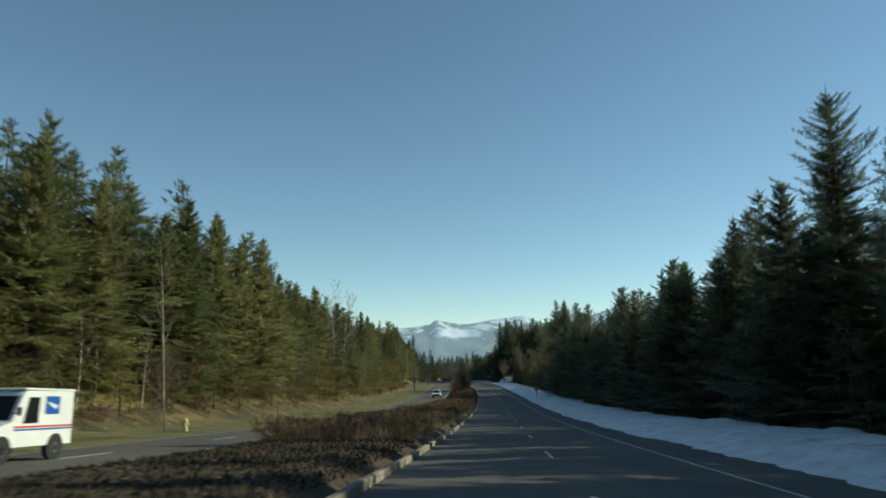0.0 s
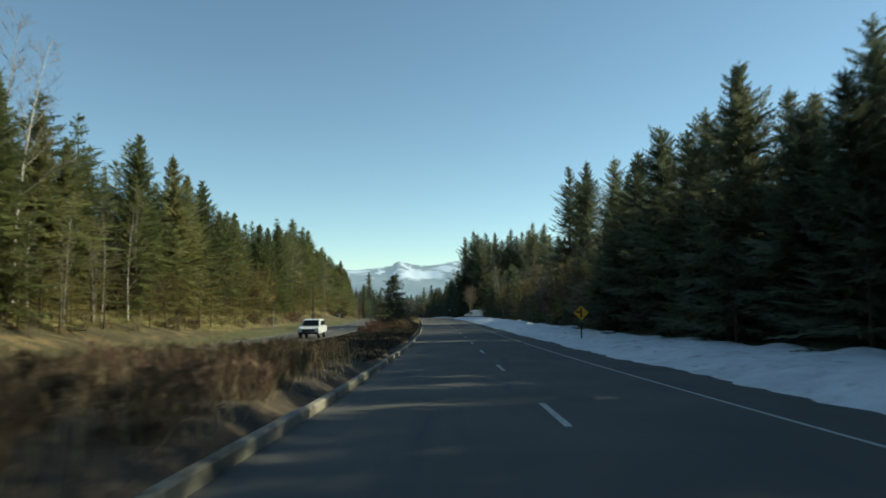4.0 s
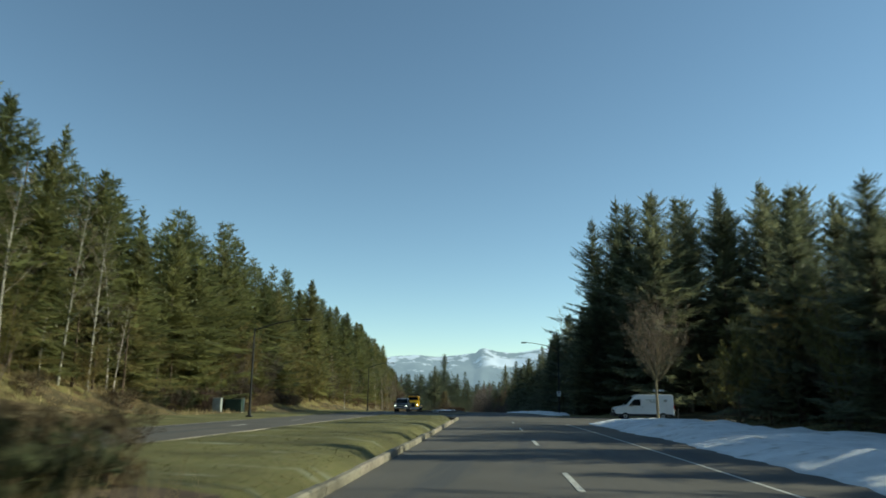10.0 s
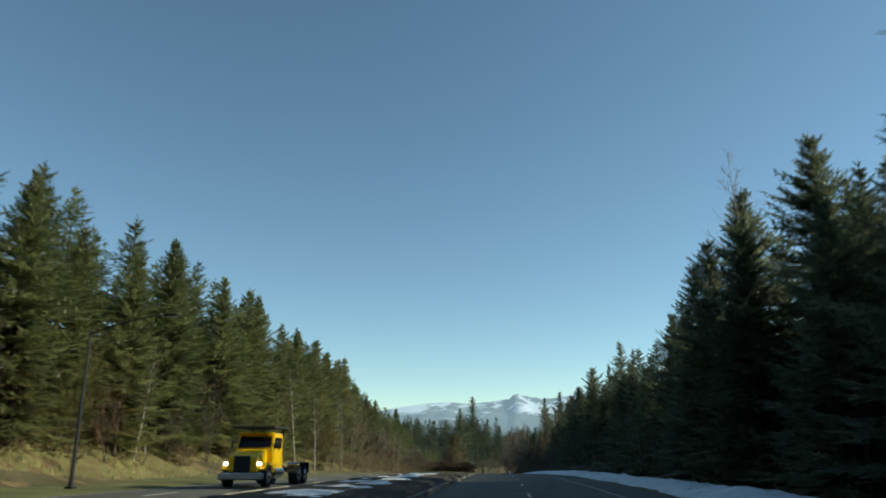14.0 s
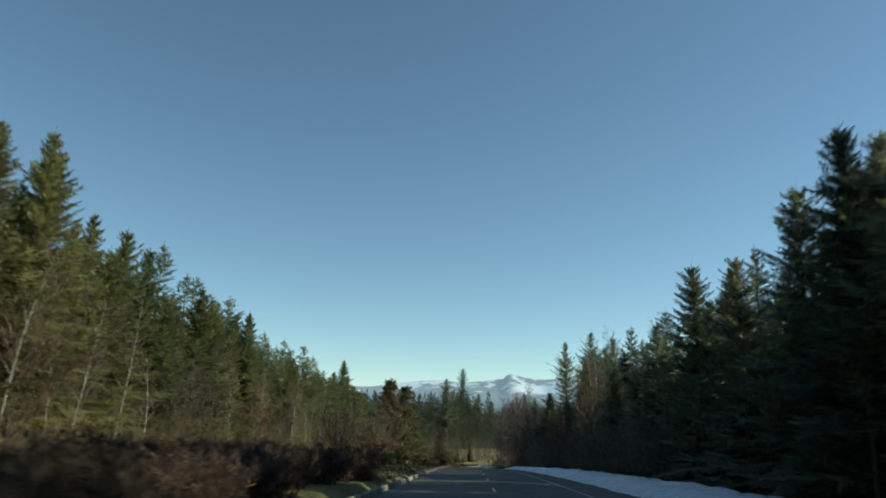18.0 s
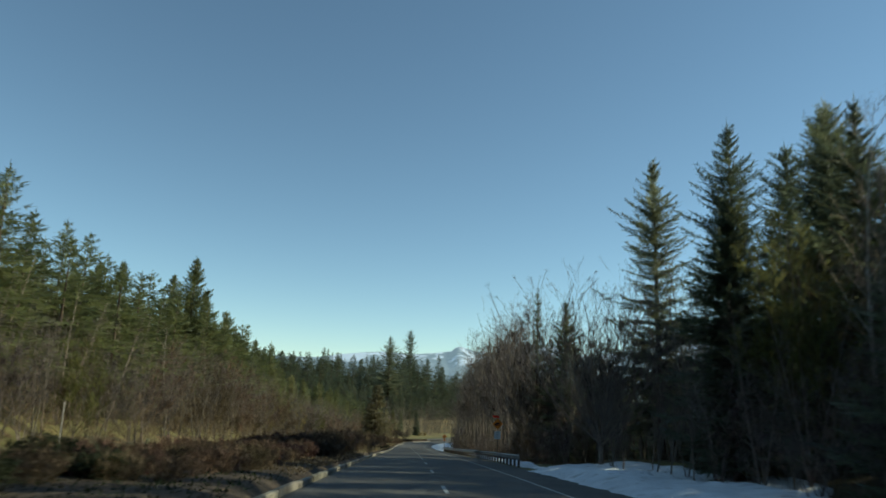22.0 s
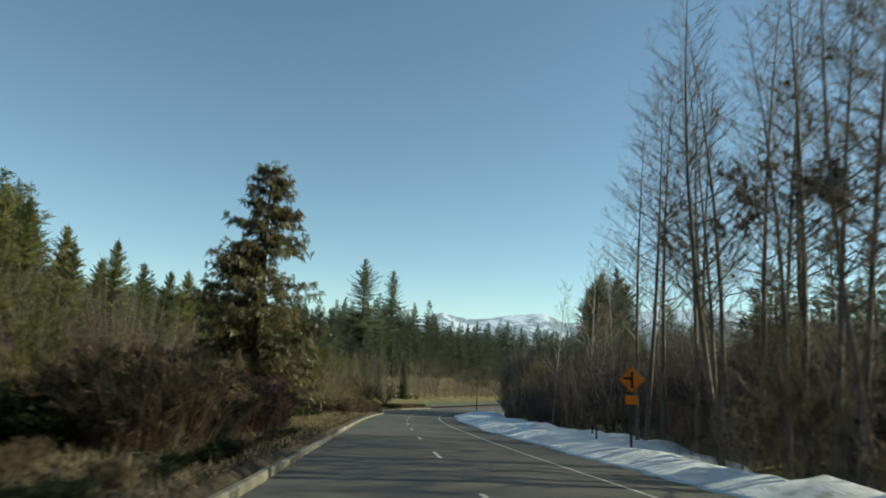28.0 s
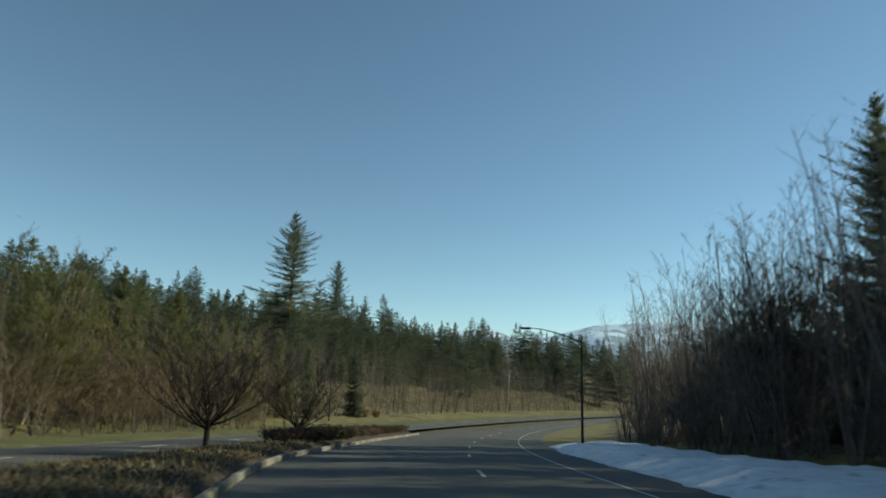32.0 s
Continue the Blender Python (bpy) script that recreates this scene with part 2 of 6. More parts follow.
M_RED = sprays(material("red dogwood stems", (0.16, 0.085, 0.065), 0.9, 0.3, 1, per_object=0.2, per_island=0.4), 11, 0.35, 0.2)
M_YEW = sprays(material("dark evergreen leaves", (0.034, 0.042, 0.02), 0.8, 0.3, 1.5, (0.055, 0.06, 0.024), 4, 0.6, spec=0.25, per_object=0.2, per_island=0.4), 7, 0.6)
M_RUSTLEAF = sprays(material("withered red leaves", (0.16, 0.085, 0.065), 0.9, 0.3, 1, per_island=0.4), 8, 0.55)
M_EMBER = sprays(material("rust-orange withered leaves", (0.26, 0.1, 0.035), 0.9, 0.3, 1, per_island=0.4), 8, 0.55)
M_STRAW = sprays(material("straw grass", (0.42, 0.33, 0.18), 0.95, 0.2, 2, per_island=0.35), 9, 0.5)
M_STEEL = material("galvanised steel", (0.42, 0.43, 0.44), 0.45, 0.12, 2, (0.32, 0.33, 0.34), 15, 0.5, metal=0.8)
M_POLE = material("dark painted pole", (0.035, 0.036, 0.038), 0.5, 0.1, 2, metal=0.2)
M_WOOD = material("weathered post", (0.16, 0.12, 0.09), 0.95, 0.25, 3, (0.09, 0.07, 0.05), 20, 0.6)
M_LAMPGLASS = material("lamp lens", (0.6, 0.62, 0.62), 0.2, 0.05)
M_YELLOW_SIGN = material("yellow sign face", (0.75, 0.36, 0.02), 0.5, 0.06, 4)
M_ORANGE_SIGN = material("orange sign face", (0.72, 0.2, 0.015), 0.5, 0.06, 4)
M_FLAG = material("red flag cloth", (0.7, 0.03, 0.02), 0.8, 0.1, 4)
M_BLACK = material("black paint", (0.012, 0.012, 0.012), 0.5)
M_WHITE_SIGN = material("white sign face", (0.7, 0.72, 0.74), 0.5, 0.06, 4)
M_WHITE = material("white vehicle paint", (0.74, 0.75, 0.75), 0.35, 0.05, 1, (0.66, 0.66, 0.65), 3, 0.4, coat=0.4)
M_YELLOW = material("yellow truck paint", (0.82, 0.5, 0.01), 0.35, 0.06, 1, (0.72, 0.42, 0.01), 3, 0.4, coat=0.4)
M_GREYCAR = material("grey truck paint", (0.09, 0.1, 0.11), 0.3, 0.06, 1, coat=0.5)
M_RUBBER = material("tyre rubber", (0.02, 0.02, 0.021), 0.85, 0.2, 6)
M_PLASTIC = material("black plastic", (0.03, 0.03, 0.032), 0.6, 0.1, 4)
M_CHROME = material("chrome", (0.62, 0.63, 0.64), 0.15, 0.05, 3, metal=1.0)
M_GLASSDARK = material("vehicle glass", (0.015, 0.018, 0.02), 0.06, 0.05, spec=0.6)
M_BLUE = material("blue panel", (0.02, 0.1, 0.42), 0.5, 0.05)
M_STRIPE_RED = material("red stripe", (0.55, 0.04, 0.03), 0.5, 0.05)
M_GREENBOX = material("dark green enamel", (0.03, 0.055, 0.04), 0.5, 0.15, 2)
M_GREYBOX = material("grey enamel", (0.3, 0.32, 0.3), 0.6, 0.15, 2)
M_HYDRANT = material("pale yellow hydrant enamel", (0.6, 0.55, 0.3), 0.5, 0.15, 5)
M_REDLENS = material("red lens", (0.35, 0.01, 0.01), 0.2)


def lit_material(name, colour, strength):
    m = material(name, colour, 0.3, 0.02)
    b = m.node_tree.nodes["Principled BSDF"]
    b.inputs["Emission Color"].default_value, b.inputs["Emission Strength"].default_value = (*colour, 1), strength
    return m


M_HEADLIGHT = lit_material("lit headlight", (1.0, 0.95, 0.85), 3.5)


# ---------- mesh helpers ----------
def mesh_from(name, verts, faces, mats, index=None, smooth=False, fans=None):
    """verts (n,3) and faces (m,3) or (m,4) arrays as one mesh."""
    v = np.asarray(verts, dtype=np.float32)
    f = np.asarray(faces, dtype=np.int32)
    k = f.shape[1]
    me = bpy.data.meshes.new(name)
    me.vertices.add(len(v))
    me.vertices.foreach_set("co", v.ravel())
    me.loops.add(f.size)
    me.loops.foreach_set("vertex_index", f.ravel())
    me.polygons.add(len(f))
    me.polygons.foreach_set("loop_start", np.arange(0, f.size, k, dtype=np.int32))
    me.polygons.foreach_set("loop_total", np.full(len(f), k, dtype=np.int32))
    if index is not None:
        me.polygons.foreach_set("material_index", np.asarray(index, dtype=np.int32))
    if smooth:
        me.polygons.foreach_set("use_smooth", np.ones(len(f), dtype=bool))
    if fans is not None:
        uv = me.uv_layers.new(name="fan")
        c = np.where(np.asarray(fans)[:, None, None] > 0, np.array([[0.5, 0.0], [0.0, 1.0], [1.0, 1.0]]), 2.0)
        uv.data.foreach_set("uv", c.astype(np.float32).ravel())
    for m in (mats if isinstance(mats, (list, tuple)) else [mats]):
        me.materials.append(m)
    me.update(calc_edges=True)
    me.validate()
    return me


def part(name, bm, mat, parent=None, label=""):
    """Links a bmesh (or a mesh) as one object under a thing."""
    if isinstance(bm, bmesh.types.BMesh):
        me = bpy.data.meshes.new(name)
        bm.to_mesh(me)
        bm.free()
        me.materials.append(mat)
    else:
        me = bm
    ob = new(name, me)
    ob.parent = parent
    return tagged(ob, label)


def box(cx, cy, cz, sx, sy, sz, bevel=0.0, taper=1.0, segs=1):
    """A box by its centre and sizes; taper narrows its top."""
    bm = bmesh.new()
    bmesh.ops.create_cube(bm, size=1)
    for v in bm.verts:
        k = taper if v.co.z > 0 else 1
        v.co = Vector((cx + v.co.x * sx * k, cy + v.co.y * sy * k, cz + v.co.z * sz))
    if bevel:
        bmesh.ops.bevel(bm, geom=bm.edges[:], offset=bevel, segments=segs, affect="EDGES", profile=0.6)
    return bm


def rod(p0, p1, r0, r1=None, n=8):
    """A tapered rod between two points."""
    r1 = r0 if r1 is None else r1
    bm = bmesh.new()
    a, b = Vector(p0), Vector(p1)
    bmesh.ops.create_cone(bm, cap_ends=True, segments=n, radius1=r0, radius2=r1, depth=(b - a).length)
    q = (b - a).to_track_quat("Z", "Y").to_matrix().to_4x4()
    bmesh.ops.transform(bm, matrix=Matrix.Translation((a + b) / 2) @ q, verts=bm.verts)
    return bm


def sweep(pts, radii, n=8):
    """One bent tapering tube through the points."""
    bm = bmesh.new()
    pts = [Vector(p) for p in pts]
    rings = []
    for i, (p, r) in enumerate(zip(pts, radii)):
        d = (pts[min(i + 1, len(pts) - 1)] - pts[max(i - 1, 0)]).normalized()
        b = d.cross(Vector((0, 1, 0))).normalized()
        c = d.cross(b)
        rings.append([bm.verts.new(p + (b * math.cos(6.2832 * k / n) + c * math.sin(6.2832 * k / n)) * r) for k in range(n)])
    for q0, q1 in zip(rings, rings[1:]):
        for k in range(n):
            bm.faces.new((q0[k], q0[(k + 1) % n], q1[(k + 1) % n], q1[k]))
    bm.faces.new(rings[0][::-1])
    bm.faces.new(rings[-1])
    return bm


def merged(*bms):
    out = bmesh.new()
    for b in bms:
        me = bpy.data.meshes.new("tmp")
        b.to_mesh(me)
        b.free()
        out.from_mesh(me)
        bpy.data.meshes.remove(me)
    return out


def extruded(profile, y0, y1, bevel=0.0, inset=0.0):
    """A closed (x, z) outline swept along y from y0 to y1."""
    bm = bmesh.new()
    n = len(profile)
    a = [bm.verts.new((x, y0, z)) for x, z in profile]
    b = [bm.verts.new((x, y1, z)) for x, z in profile]
    bm.faces.new(a)
    bm.faces.new(b[::-1])
    for i in range(n):
        j = (i + 1) % n
        bm.faces.new((a[j], a[i], b[i], b[j]))
    bmesh.ops.recalc_face_normals(bm, faces=bm.faces)
    if bevel:
        bmesh.ops.bevel(bm, geom=bm.edges[:], offset=bevel, segments=2, affect="EDGES", profile=0.6)
    return bm


def thing(name, m, label, category, group="", kind=""):
    ob = new(name)
    ob.matrix_basis = m
    return tagged(ob, label, category, group, kind)


# ---------- the road's line ----------
STEP = 2.0
LINE_S = np.arange(-80, 1181, STEP)
HEAD = [-0.22, 0, 0.23, 0.46, 1.09, 2.15, 3.1, 3.84, 4.72, 5.44, 6.08, 6.85, 7.61, 8.24, 8.5, 8.65, 8.7, 8.86, 9.15, 8.16, 3.99, -2.07, -8.14, -14.2, -20.27, -26.33, -32.39, -38.46, -44.52]      # degrees left of north, every 40 m from -40
SLOPE = [-7.55, -6.16, -3.87, -1.79, -0.83, -1.19, -1.76, -2.94, -4.25, -5.36, -6.62, -7.13, -6.29, -5.34, -5.19, -3.5, -2, -1, -1, -1]    # per cent, every 60 m from -40
_h = np.radians(np.interp(LINE_S, -40 + 40 * np.arange(len(HEAD)), HEAD))
_g = np.interp(LINE_S, -40 + 60 * np.arange(len(SLOPE)), SLOPE) / 100


def _sum(v):
    c = np.concatenate([[0], np.cumsum((v[1:] + v[:-1]) / 2 * STEP)])
    return c - np.interp(0, LINE_S, c)


LINE_X, LINE_Y, LINE_Z = _sum(-np.sin(_h)), _sum(np.cos(_h)), _sum(_g)
LINE_NX, LINE_NY = np.cos(_h), np.sin(_h)


def at(s, off, dz=0.0):
    """World places at s metres along the lane line and off metres to its right, dz above the road."""
    s = np.asarray(s, dtype=float)
    x, y, z, nx, ny = (np.interp(s, LINE_S, v) for v in (LINE_X, LINE_Y, LINE_Z, LINE_NX, LINE_NY))
    return np.stack([x + off * nx, y + off * ny, z + dz + 0 * s], -1)


def heading(s):
    return float(np.degrees(np.interp(s, LINE_S, _h)))


def stand(s, off, dz=0.0, turn=0.0, scale=1.0):
    """A pose on the ground beside the road; y looks along the road when turn is 0."""
    p = at(s, off)
    return pose(p[0], p[1], ground_z(s, off) + dz, 0, 0, heading(s) + turn) @ Matrix.Scale(scale, 4)


def on_road(s, off, turn=0.0, dz=0.012):
    p = at(s, off)
    slope = math.degrees(math.atan(float(np.interp(s, LINE_S, _g))))
    return pose(p[0], p[1], p[2] + dz, 0, 0, heading(s)) @ pose(0, 0, 0, slope, 0, 0) @ pose(0, 0, 0, 0, 0, turn)


def smooth(a, b, v):
    t = np.clip((np.asarray(v, dtype=float) - a) / (b - a), 0, 1)
    return t * t * (3 - 2 * t)


def waves(x, y, k=1.0):
    """Cheap uneven relief, about -1 to 1."""
    return (np.sin(x * 0.31 * k + 1.3 * np.sin(y * 0.17 * k)) + np.sin(y * 0.23 * k + 1.7 * np.sin(x * 0.13 * k) + 2)
            + 0.6 * np.sin(x * 0.9 * k + y * 0.7 * k)) / 2.6


def rise(s, off):
    """Height of the natural ground over the road's level at that place."""
    s, off = np.asarray(s, dtype=float), np.asarray(off, dtype=float)
    left = smooth(25.5, 33, -off) * 3.0 + np.clip(-off - 34, 0, 90) * 0.06
    left = left * (1 - smooth(430, 480, s) * (1 - smooth(520, 700, s)) * 0.3)
    left = left * (1 - smooth(745, 800, s) * (1 - smooth(34, 60, -off)) * 0.8)
    left = left + 1.3 * np.exp(-((s - 264) / 10) ** 2) * smooth(23, 28, -off) * (1 - smooth(34, 44, -off))
    left = left * (1 - smooth(281, 290, s) * (1 - smooth(303, 312, s)) * (1 - smooth(31, 36, -off)) * 0.95)
    far = smooth(760, 900, s) * np.clip(-off - 40, 0, 110) * 0.17
    right = smooth(12, 17, off) * 0.7 + np.clip(off - 20, 0, 60) * 0.02
    right = right * (1 - smooth(280, 290, s) * (1 - smooth(309, 317, s)))
    right = right - smooth(574, 604, s) * (1 - smooth(672, 700, s)) * smooth(7.0, 14, off) * 2.6
    return left + far + right


def ground_z(s, off):
    """Ground height where things stand beside the road."""
    return float(np.interp(s, LINE_S, LINE_Z) + rise(s, off) + (0.1 if -11.8 < off < -4.1 else 0.0))


def kerb_line(s):
    """Offset of the median's near edge; it draws back for a turning lane before the bend."""
    return -4.35 - 3.2 * smooth(757, 790, s)


# ---------- ground and roads ----------
def ribbon(name, s_list, offs, dz, mat, label="", category="", kind="structure", skirt=0.0, parent=None):
    """A strip along the road. offs: offsets across, or a function of s that gives them; dz(s, off): height over the road."""
    s_list = np.asarray(s_list, dtype=float)
    rows = []
    for s in s_list:
        o = np.asarray(offs(s) if callable(offs) else offs, dtype=float)
        p = np.stack([at(s, v) for v in o])
        p[:, 2] += dz(s, o) if callable(dz) else dz
        if skirt:
            p[0, 2] -= skirt
            p[-1, 2] -= skirt
        rows.append(p)
    v = np.array(rows)
    n, k = v.shape[:2]
    i = np.arange(n * k).reshape(n, k)
    f = np.stack([i[:-1, :-1], i[:-1, 1:], i[1:, 1:], i[1:, :-1]], -1).reshape(-1, 4)
    ob = new(name, mesh_from(name, v.reshape(-1, 3), f, mat, smooth=True))
    if parent is not None:
        ob.parent = parent
        return ob
    return tagged(ob, label, category, kind=kind)


def axis(parts):
    return np.unique(np.concatenate([np.arange(a, b, c) for a, b, c in parts]))


gx = axis([(-4700, -700, 250), (-700, -240, 40), (-240, 150, 5), (150, 700, 40), (700, 4701, 250)])
gy = axis([(-1800, -240, 130), (-240, -80, 20), (-80, 1080, 6), (1080, 1500, 35), (1500, 4950, 230)])
GX, GY = np.meshgrid(gx, gy)
pts = np.stack([GX.ravel(), GY.ravel()], -1)
zs, offs_all, s_all = (np.empty(len(pts)) for _ in range(3))
for a in range(0, len(pts), 4000):
    d2 = (pts[a:a + 4000, None, 0] - LINE_X[None]) ** 2 + (pts[a:a + 4000, None, 1] - LINE_Y[None]) ** 2
    j = d2.argmin(1)
    off = (pts[a:a + 4000, 0] - LINE_X[j]) * LINE_NX[j] + (pts[a:a + 4000, 1] - LINE_Y[j]) * LINE_NY[j]
    far = np.sqrt(d2.min(1))
    off = np.where(off < 0, -far, far)
    z = LINE_Z[j] + rise(LINE_S[j], off)
    sink = 0.45 * (1 - smooth(11, 16, off)) * (1 - smooth(23, 28, -off))
    side = smooth(278, 290, LINE_S[j]) * (1 - smooth(308, 318, LINE_S[j])) * smooth(3, 9, off) * (1 - smooth(70, 90, off))
    z = z - np.maximum(sink, side * 0.5)
    z = z + waves(pts[a:a + 4000, 0], pts[a:a + 4000, 1], 0.6) * 0.25 * smooth(14, 30, np.abs(off))
    zs[a:a + 4000] = z * (1 - smooth(500, 1500, far)) - 55 * smooth(500, 1500, far)
gn, gk = GX.shape
gi = np.arange(gn * gk).reshape(gn, gk)
gf = np.stack([gi[:-1, :-1], gi[:-1, 1:], gi[1:, 1:], gi[1:, :-1]], -1).reshape(-1, 4)
ground = new("ground", mesh_from("ground", np.column_stack([pts, zs]), gf, M_FOREST, smooth=True))
tagged(ground, "brown and olive forest floor rising to a wooded bank", "ground", kind="structure")

S_ROAD = np.arange(-70, 1100, 3.0)
road = ribbon("road", S_ROAD, [-4.15, -2, 0, 2, 3.8, 5.9], lambda s, o: -0.012 * np.abs(o), M_ASPHALT,
              "worn grey two-lane asphalt carriageway banded with tree shadows", "road")
road_opposite = ribbon("road_opposite", S_ROAD, [-19.1, -17, -15.2, -13, -11.5], lambda s, o: -0.012 * np.abs(o + 15.2), M_ASPHALT,
                       "grey asphalt carriageway beyond the planted median", "road")


ribbon("turn_lane", np.arange(752, 872, 3.0), lambda s: np.linspace(float(kerb_line(s)) - 0.3, -4.1, 5), lambda s, o: -0.06 - 0.004 * np.abs(o + 4.1), M_ASPHALT,
       "dark asphalt turning lane beside the median", "road")


def patch(name, s0, s1, o0, o1, mat, label, category, dz=-0.03, n=12):
    return ribbon(name, np.linspace(s0, s1, n), np.linspace(o0, o1, n), lambda s, o: dz + 0 * o, mat, label, category)


# the side road to the right and the crossing through the median, with flared corners
def side_dz(s, o):
    return -0.10 - 0.02 * np.clip(o - 6, 0, 20) / 20 + 0 * o


ribbon("side_road", np.linspace(289, 309, 9), np.linspace(4.0, 80.0, 26), side_dz, M_ASPHALT, "pale grey asphalt side road joining the highway", "road")
patch("crossing", 288, 323, -11.8, -3.9, M_ASPHALT, "pale grey asphalt opening through the median", "road", -0.06)
for s_mid, sign in ((288.5, -1), (309.5, 1)):   # flared corners
    bm = bmesh.new()
    c = at(s_mid, 5.0, -0.09)
    ring = [at(s_mid + sign * 9 * (1 - math.sin(a)), 5.2 + 9 * (1 - math.cos(a)), -0.085) for a in np.linspace(0, math.pi / 2, 9)]
    vs = [bm.verts.new(tuple(p)) for p in [c] + ring]
    for i in range(1, len(vs) - 1):
        bm.faces.new((vs[0], vs[i], vs[i + 1]))
    part("corner_flare", bm, M_ASPHALT, road)

# ---------- markings ----------
bm = box(0, 1.525, 0, 0.12, 3.05, 0.006)
dash_mesh = bpy.data.meshes.new("lane_dash")
bm.to_mesh(dash_mesh)
bm.free()
dash_mesh.materials.append(M_LINE)
for k in range(-3, 80):
    s = 12.19 * k
    if 292 < s < 316:
        continue
    for o, par in ((0.0, road), (-15.2, road_opposite)):
        d = new("lane_dash", dash_mesh)
        d.parent = par
        d.matrix_basis = on_road(s, o, dz=0.006)
for name, o, par in (("edge_line", 3.6, road), ("edge_line", -18.6, road_opposite), ("edge_line", -11.95, road_opposite)):
    for s0, s1 in ((-70, 284), (326, 1090)):
        ribbon(name, np.arange(s0, s1, 3.0), [o - 0.05, o + 0.05], (lambda s, q: 0.006 - 0.012 * abs(q)) if o > 0 else (lambda s, q: 0.008 - 0.012 * np.abs(q + 15.2)), M_LINE, parent=par)
# tar-sealed cracks across the lanes
rnd = random.Random(5)
for _ in range(46):
    s, o, w = rnd.uniform(-10, 800), rnd.uniform(-3.6, 0.5), rnd.uniform(1.2, 3.2)
    ss = np.linspace(0, 1, 7)
    path = [(s + rnd.uniform(-0.12, 0.12), o + w * t) for t in ss]
    v, f = [], []
    for a, b in path:
        v += [at(a, b, 0.004 - 0.012 * abs(b)), at(a + 0.035, b, 0.004 - 0.012 * abs(b))]
    for i in range(len(path) - 1):
        f.append((2 * i, 2 * i + 2, 2 * i + 3, 2 * i + 1))
    c = new("sealed_crack", mesh_from("sealed_crack", v, f, M_CRACK))
    c.parent = road

# ---------- median, kerbs and verges ----------
def median_dz(s, o):
    u = np.clip(np.minimum(o + 11.5, kerb_line(s) - o) / 1.2, 0, 1)
    return 0.10 + 0.16 * u + 0.05 * waves(o * 3 + s, s * 2.2, 1.5)


def median_offs(s0, s1):
    def f(s):
        end = min(s - s0, s1 - s)
        k = 1.0 if end > 4 else math.sqrt(max(1 - (1 - end / 4) ** 2, 0.02))
        near = float(kerb_line(s))
        c, w = (near - 11.45) / 2, (near + 11.45) / 2
        return np.linspace(c - w * k, c + w * k, 11)
    return f


MEDIANS = [(-72, 241, M_SOIL, "median_bed", "raised median bed of dark bark mulch and dead groundcover"),
           (241, 292, M_GRASS, "median_lawn", "raised median lawn of frosted yellow-green grass"),
           (321, 404, M_SOIL, "median_bed", "raised median bed partly covered with old snow"),
           (404, 470, M_GRASS, "median_lawn", "raised median lawn of frosted green grass"),
           (470, 620, M_SOIL, "median_bed", "raised median bed of dark mulch under planted trees"),
           (620, 838, M_SOIL, "median_bed", "raised median bed of dark mulch and dead groundcover")]
ENDS = {-72: False, 292: True, 321: True, 838: True}
for s0, s1, m, name, lab in MEDIANS:
    a = s0 if s0 in ENDS else s0 - 40
    b = s1 if s1 in ENDS else s1 + 40
    ribbon(name, np.unique(np.concatenate([np.arange(s0, s1, 1.2), [s1]])), median_offs(a, b), median_dz, m, lab, "median", skirt=0.3)

bm = box(0, 0, 0.0, 0.17, 2.97, 0.34, 0.03)
kerb_mesh = bpy.data.meshes.new("kerb_stone")
bm.to_mesh(kerb_mesh)
bm.free()
kerb_mesh.materials.append(M_KERB)
kerb = thing("kerb", Matrix(), "weathered tan concrete kerb along the median", "kerb", kind="structure")
rnd = random.Random(8)
for s0, s1 in ((-30, 289), (324, 836)):
    s = s0
    while s < s1:
        k = new("kerb_stone", kerb_mesh)
        k.parent = kerb
        k.matrix_basis = on_road(s + 1.5, float(kerb_line(s + 1.5)) + 0.15 + rnd.uniform(-0.02, 0.02), math.degrees(math.atan(float(kerb_line(s) - kerb_line(s + 3)) / 3)),
                                  dz=rnd.uniform(-0.06, -0.02)) @ pose(0, 0, 0, 0, rnd.uniform(-2, 2), rnd.uniform(-0.4, 0.4))
        s += 3.0
for s0, s1 in ((-70, 288), (325, 836)):   # far kerb, and rounded noses
    ribbon("kerb_strip", np.arange(s0, s1, 3.0), [-11.62, -11.6, -11.42, -11.4], lambda s, o: np.array([-0.1, 0.14, 0.15, 0.1]) + 0 * o, M_KERB, parent=kerb)
for s_end, sign, mid, rad in ((289, 1, -7.9, 3.72), (324, -1, -7.9, 3.72), (836, 1, -9.45, 2.15)):
    ring_in, ring_out = [], []
    v, f = [], []
    for a in np.linspace(-math.pi / 2, math.pi / 2, 15):
        for r, z in ((rad, -0.2), (rad, 0.15), (rad - 0.2, 0.16), (rad - 0.22, 0.1)):
            v.append(at(s_end + sign * r * math.cos(a) * 1.05, mid + r * math.sin(a), z))
    for i in range(14):
        for j in range(3):
            a = i * 4 + j
            f.append((a, a + 1, a + 5, a + 4))
    n = new("kerb_nose", mesh_from("kerb_nose", v, f, M_KERB))
    n.parent = kerb

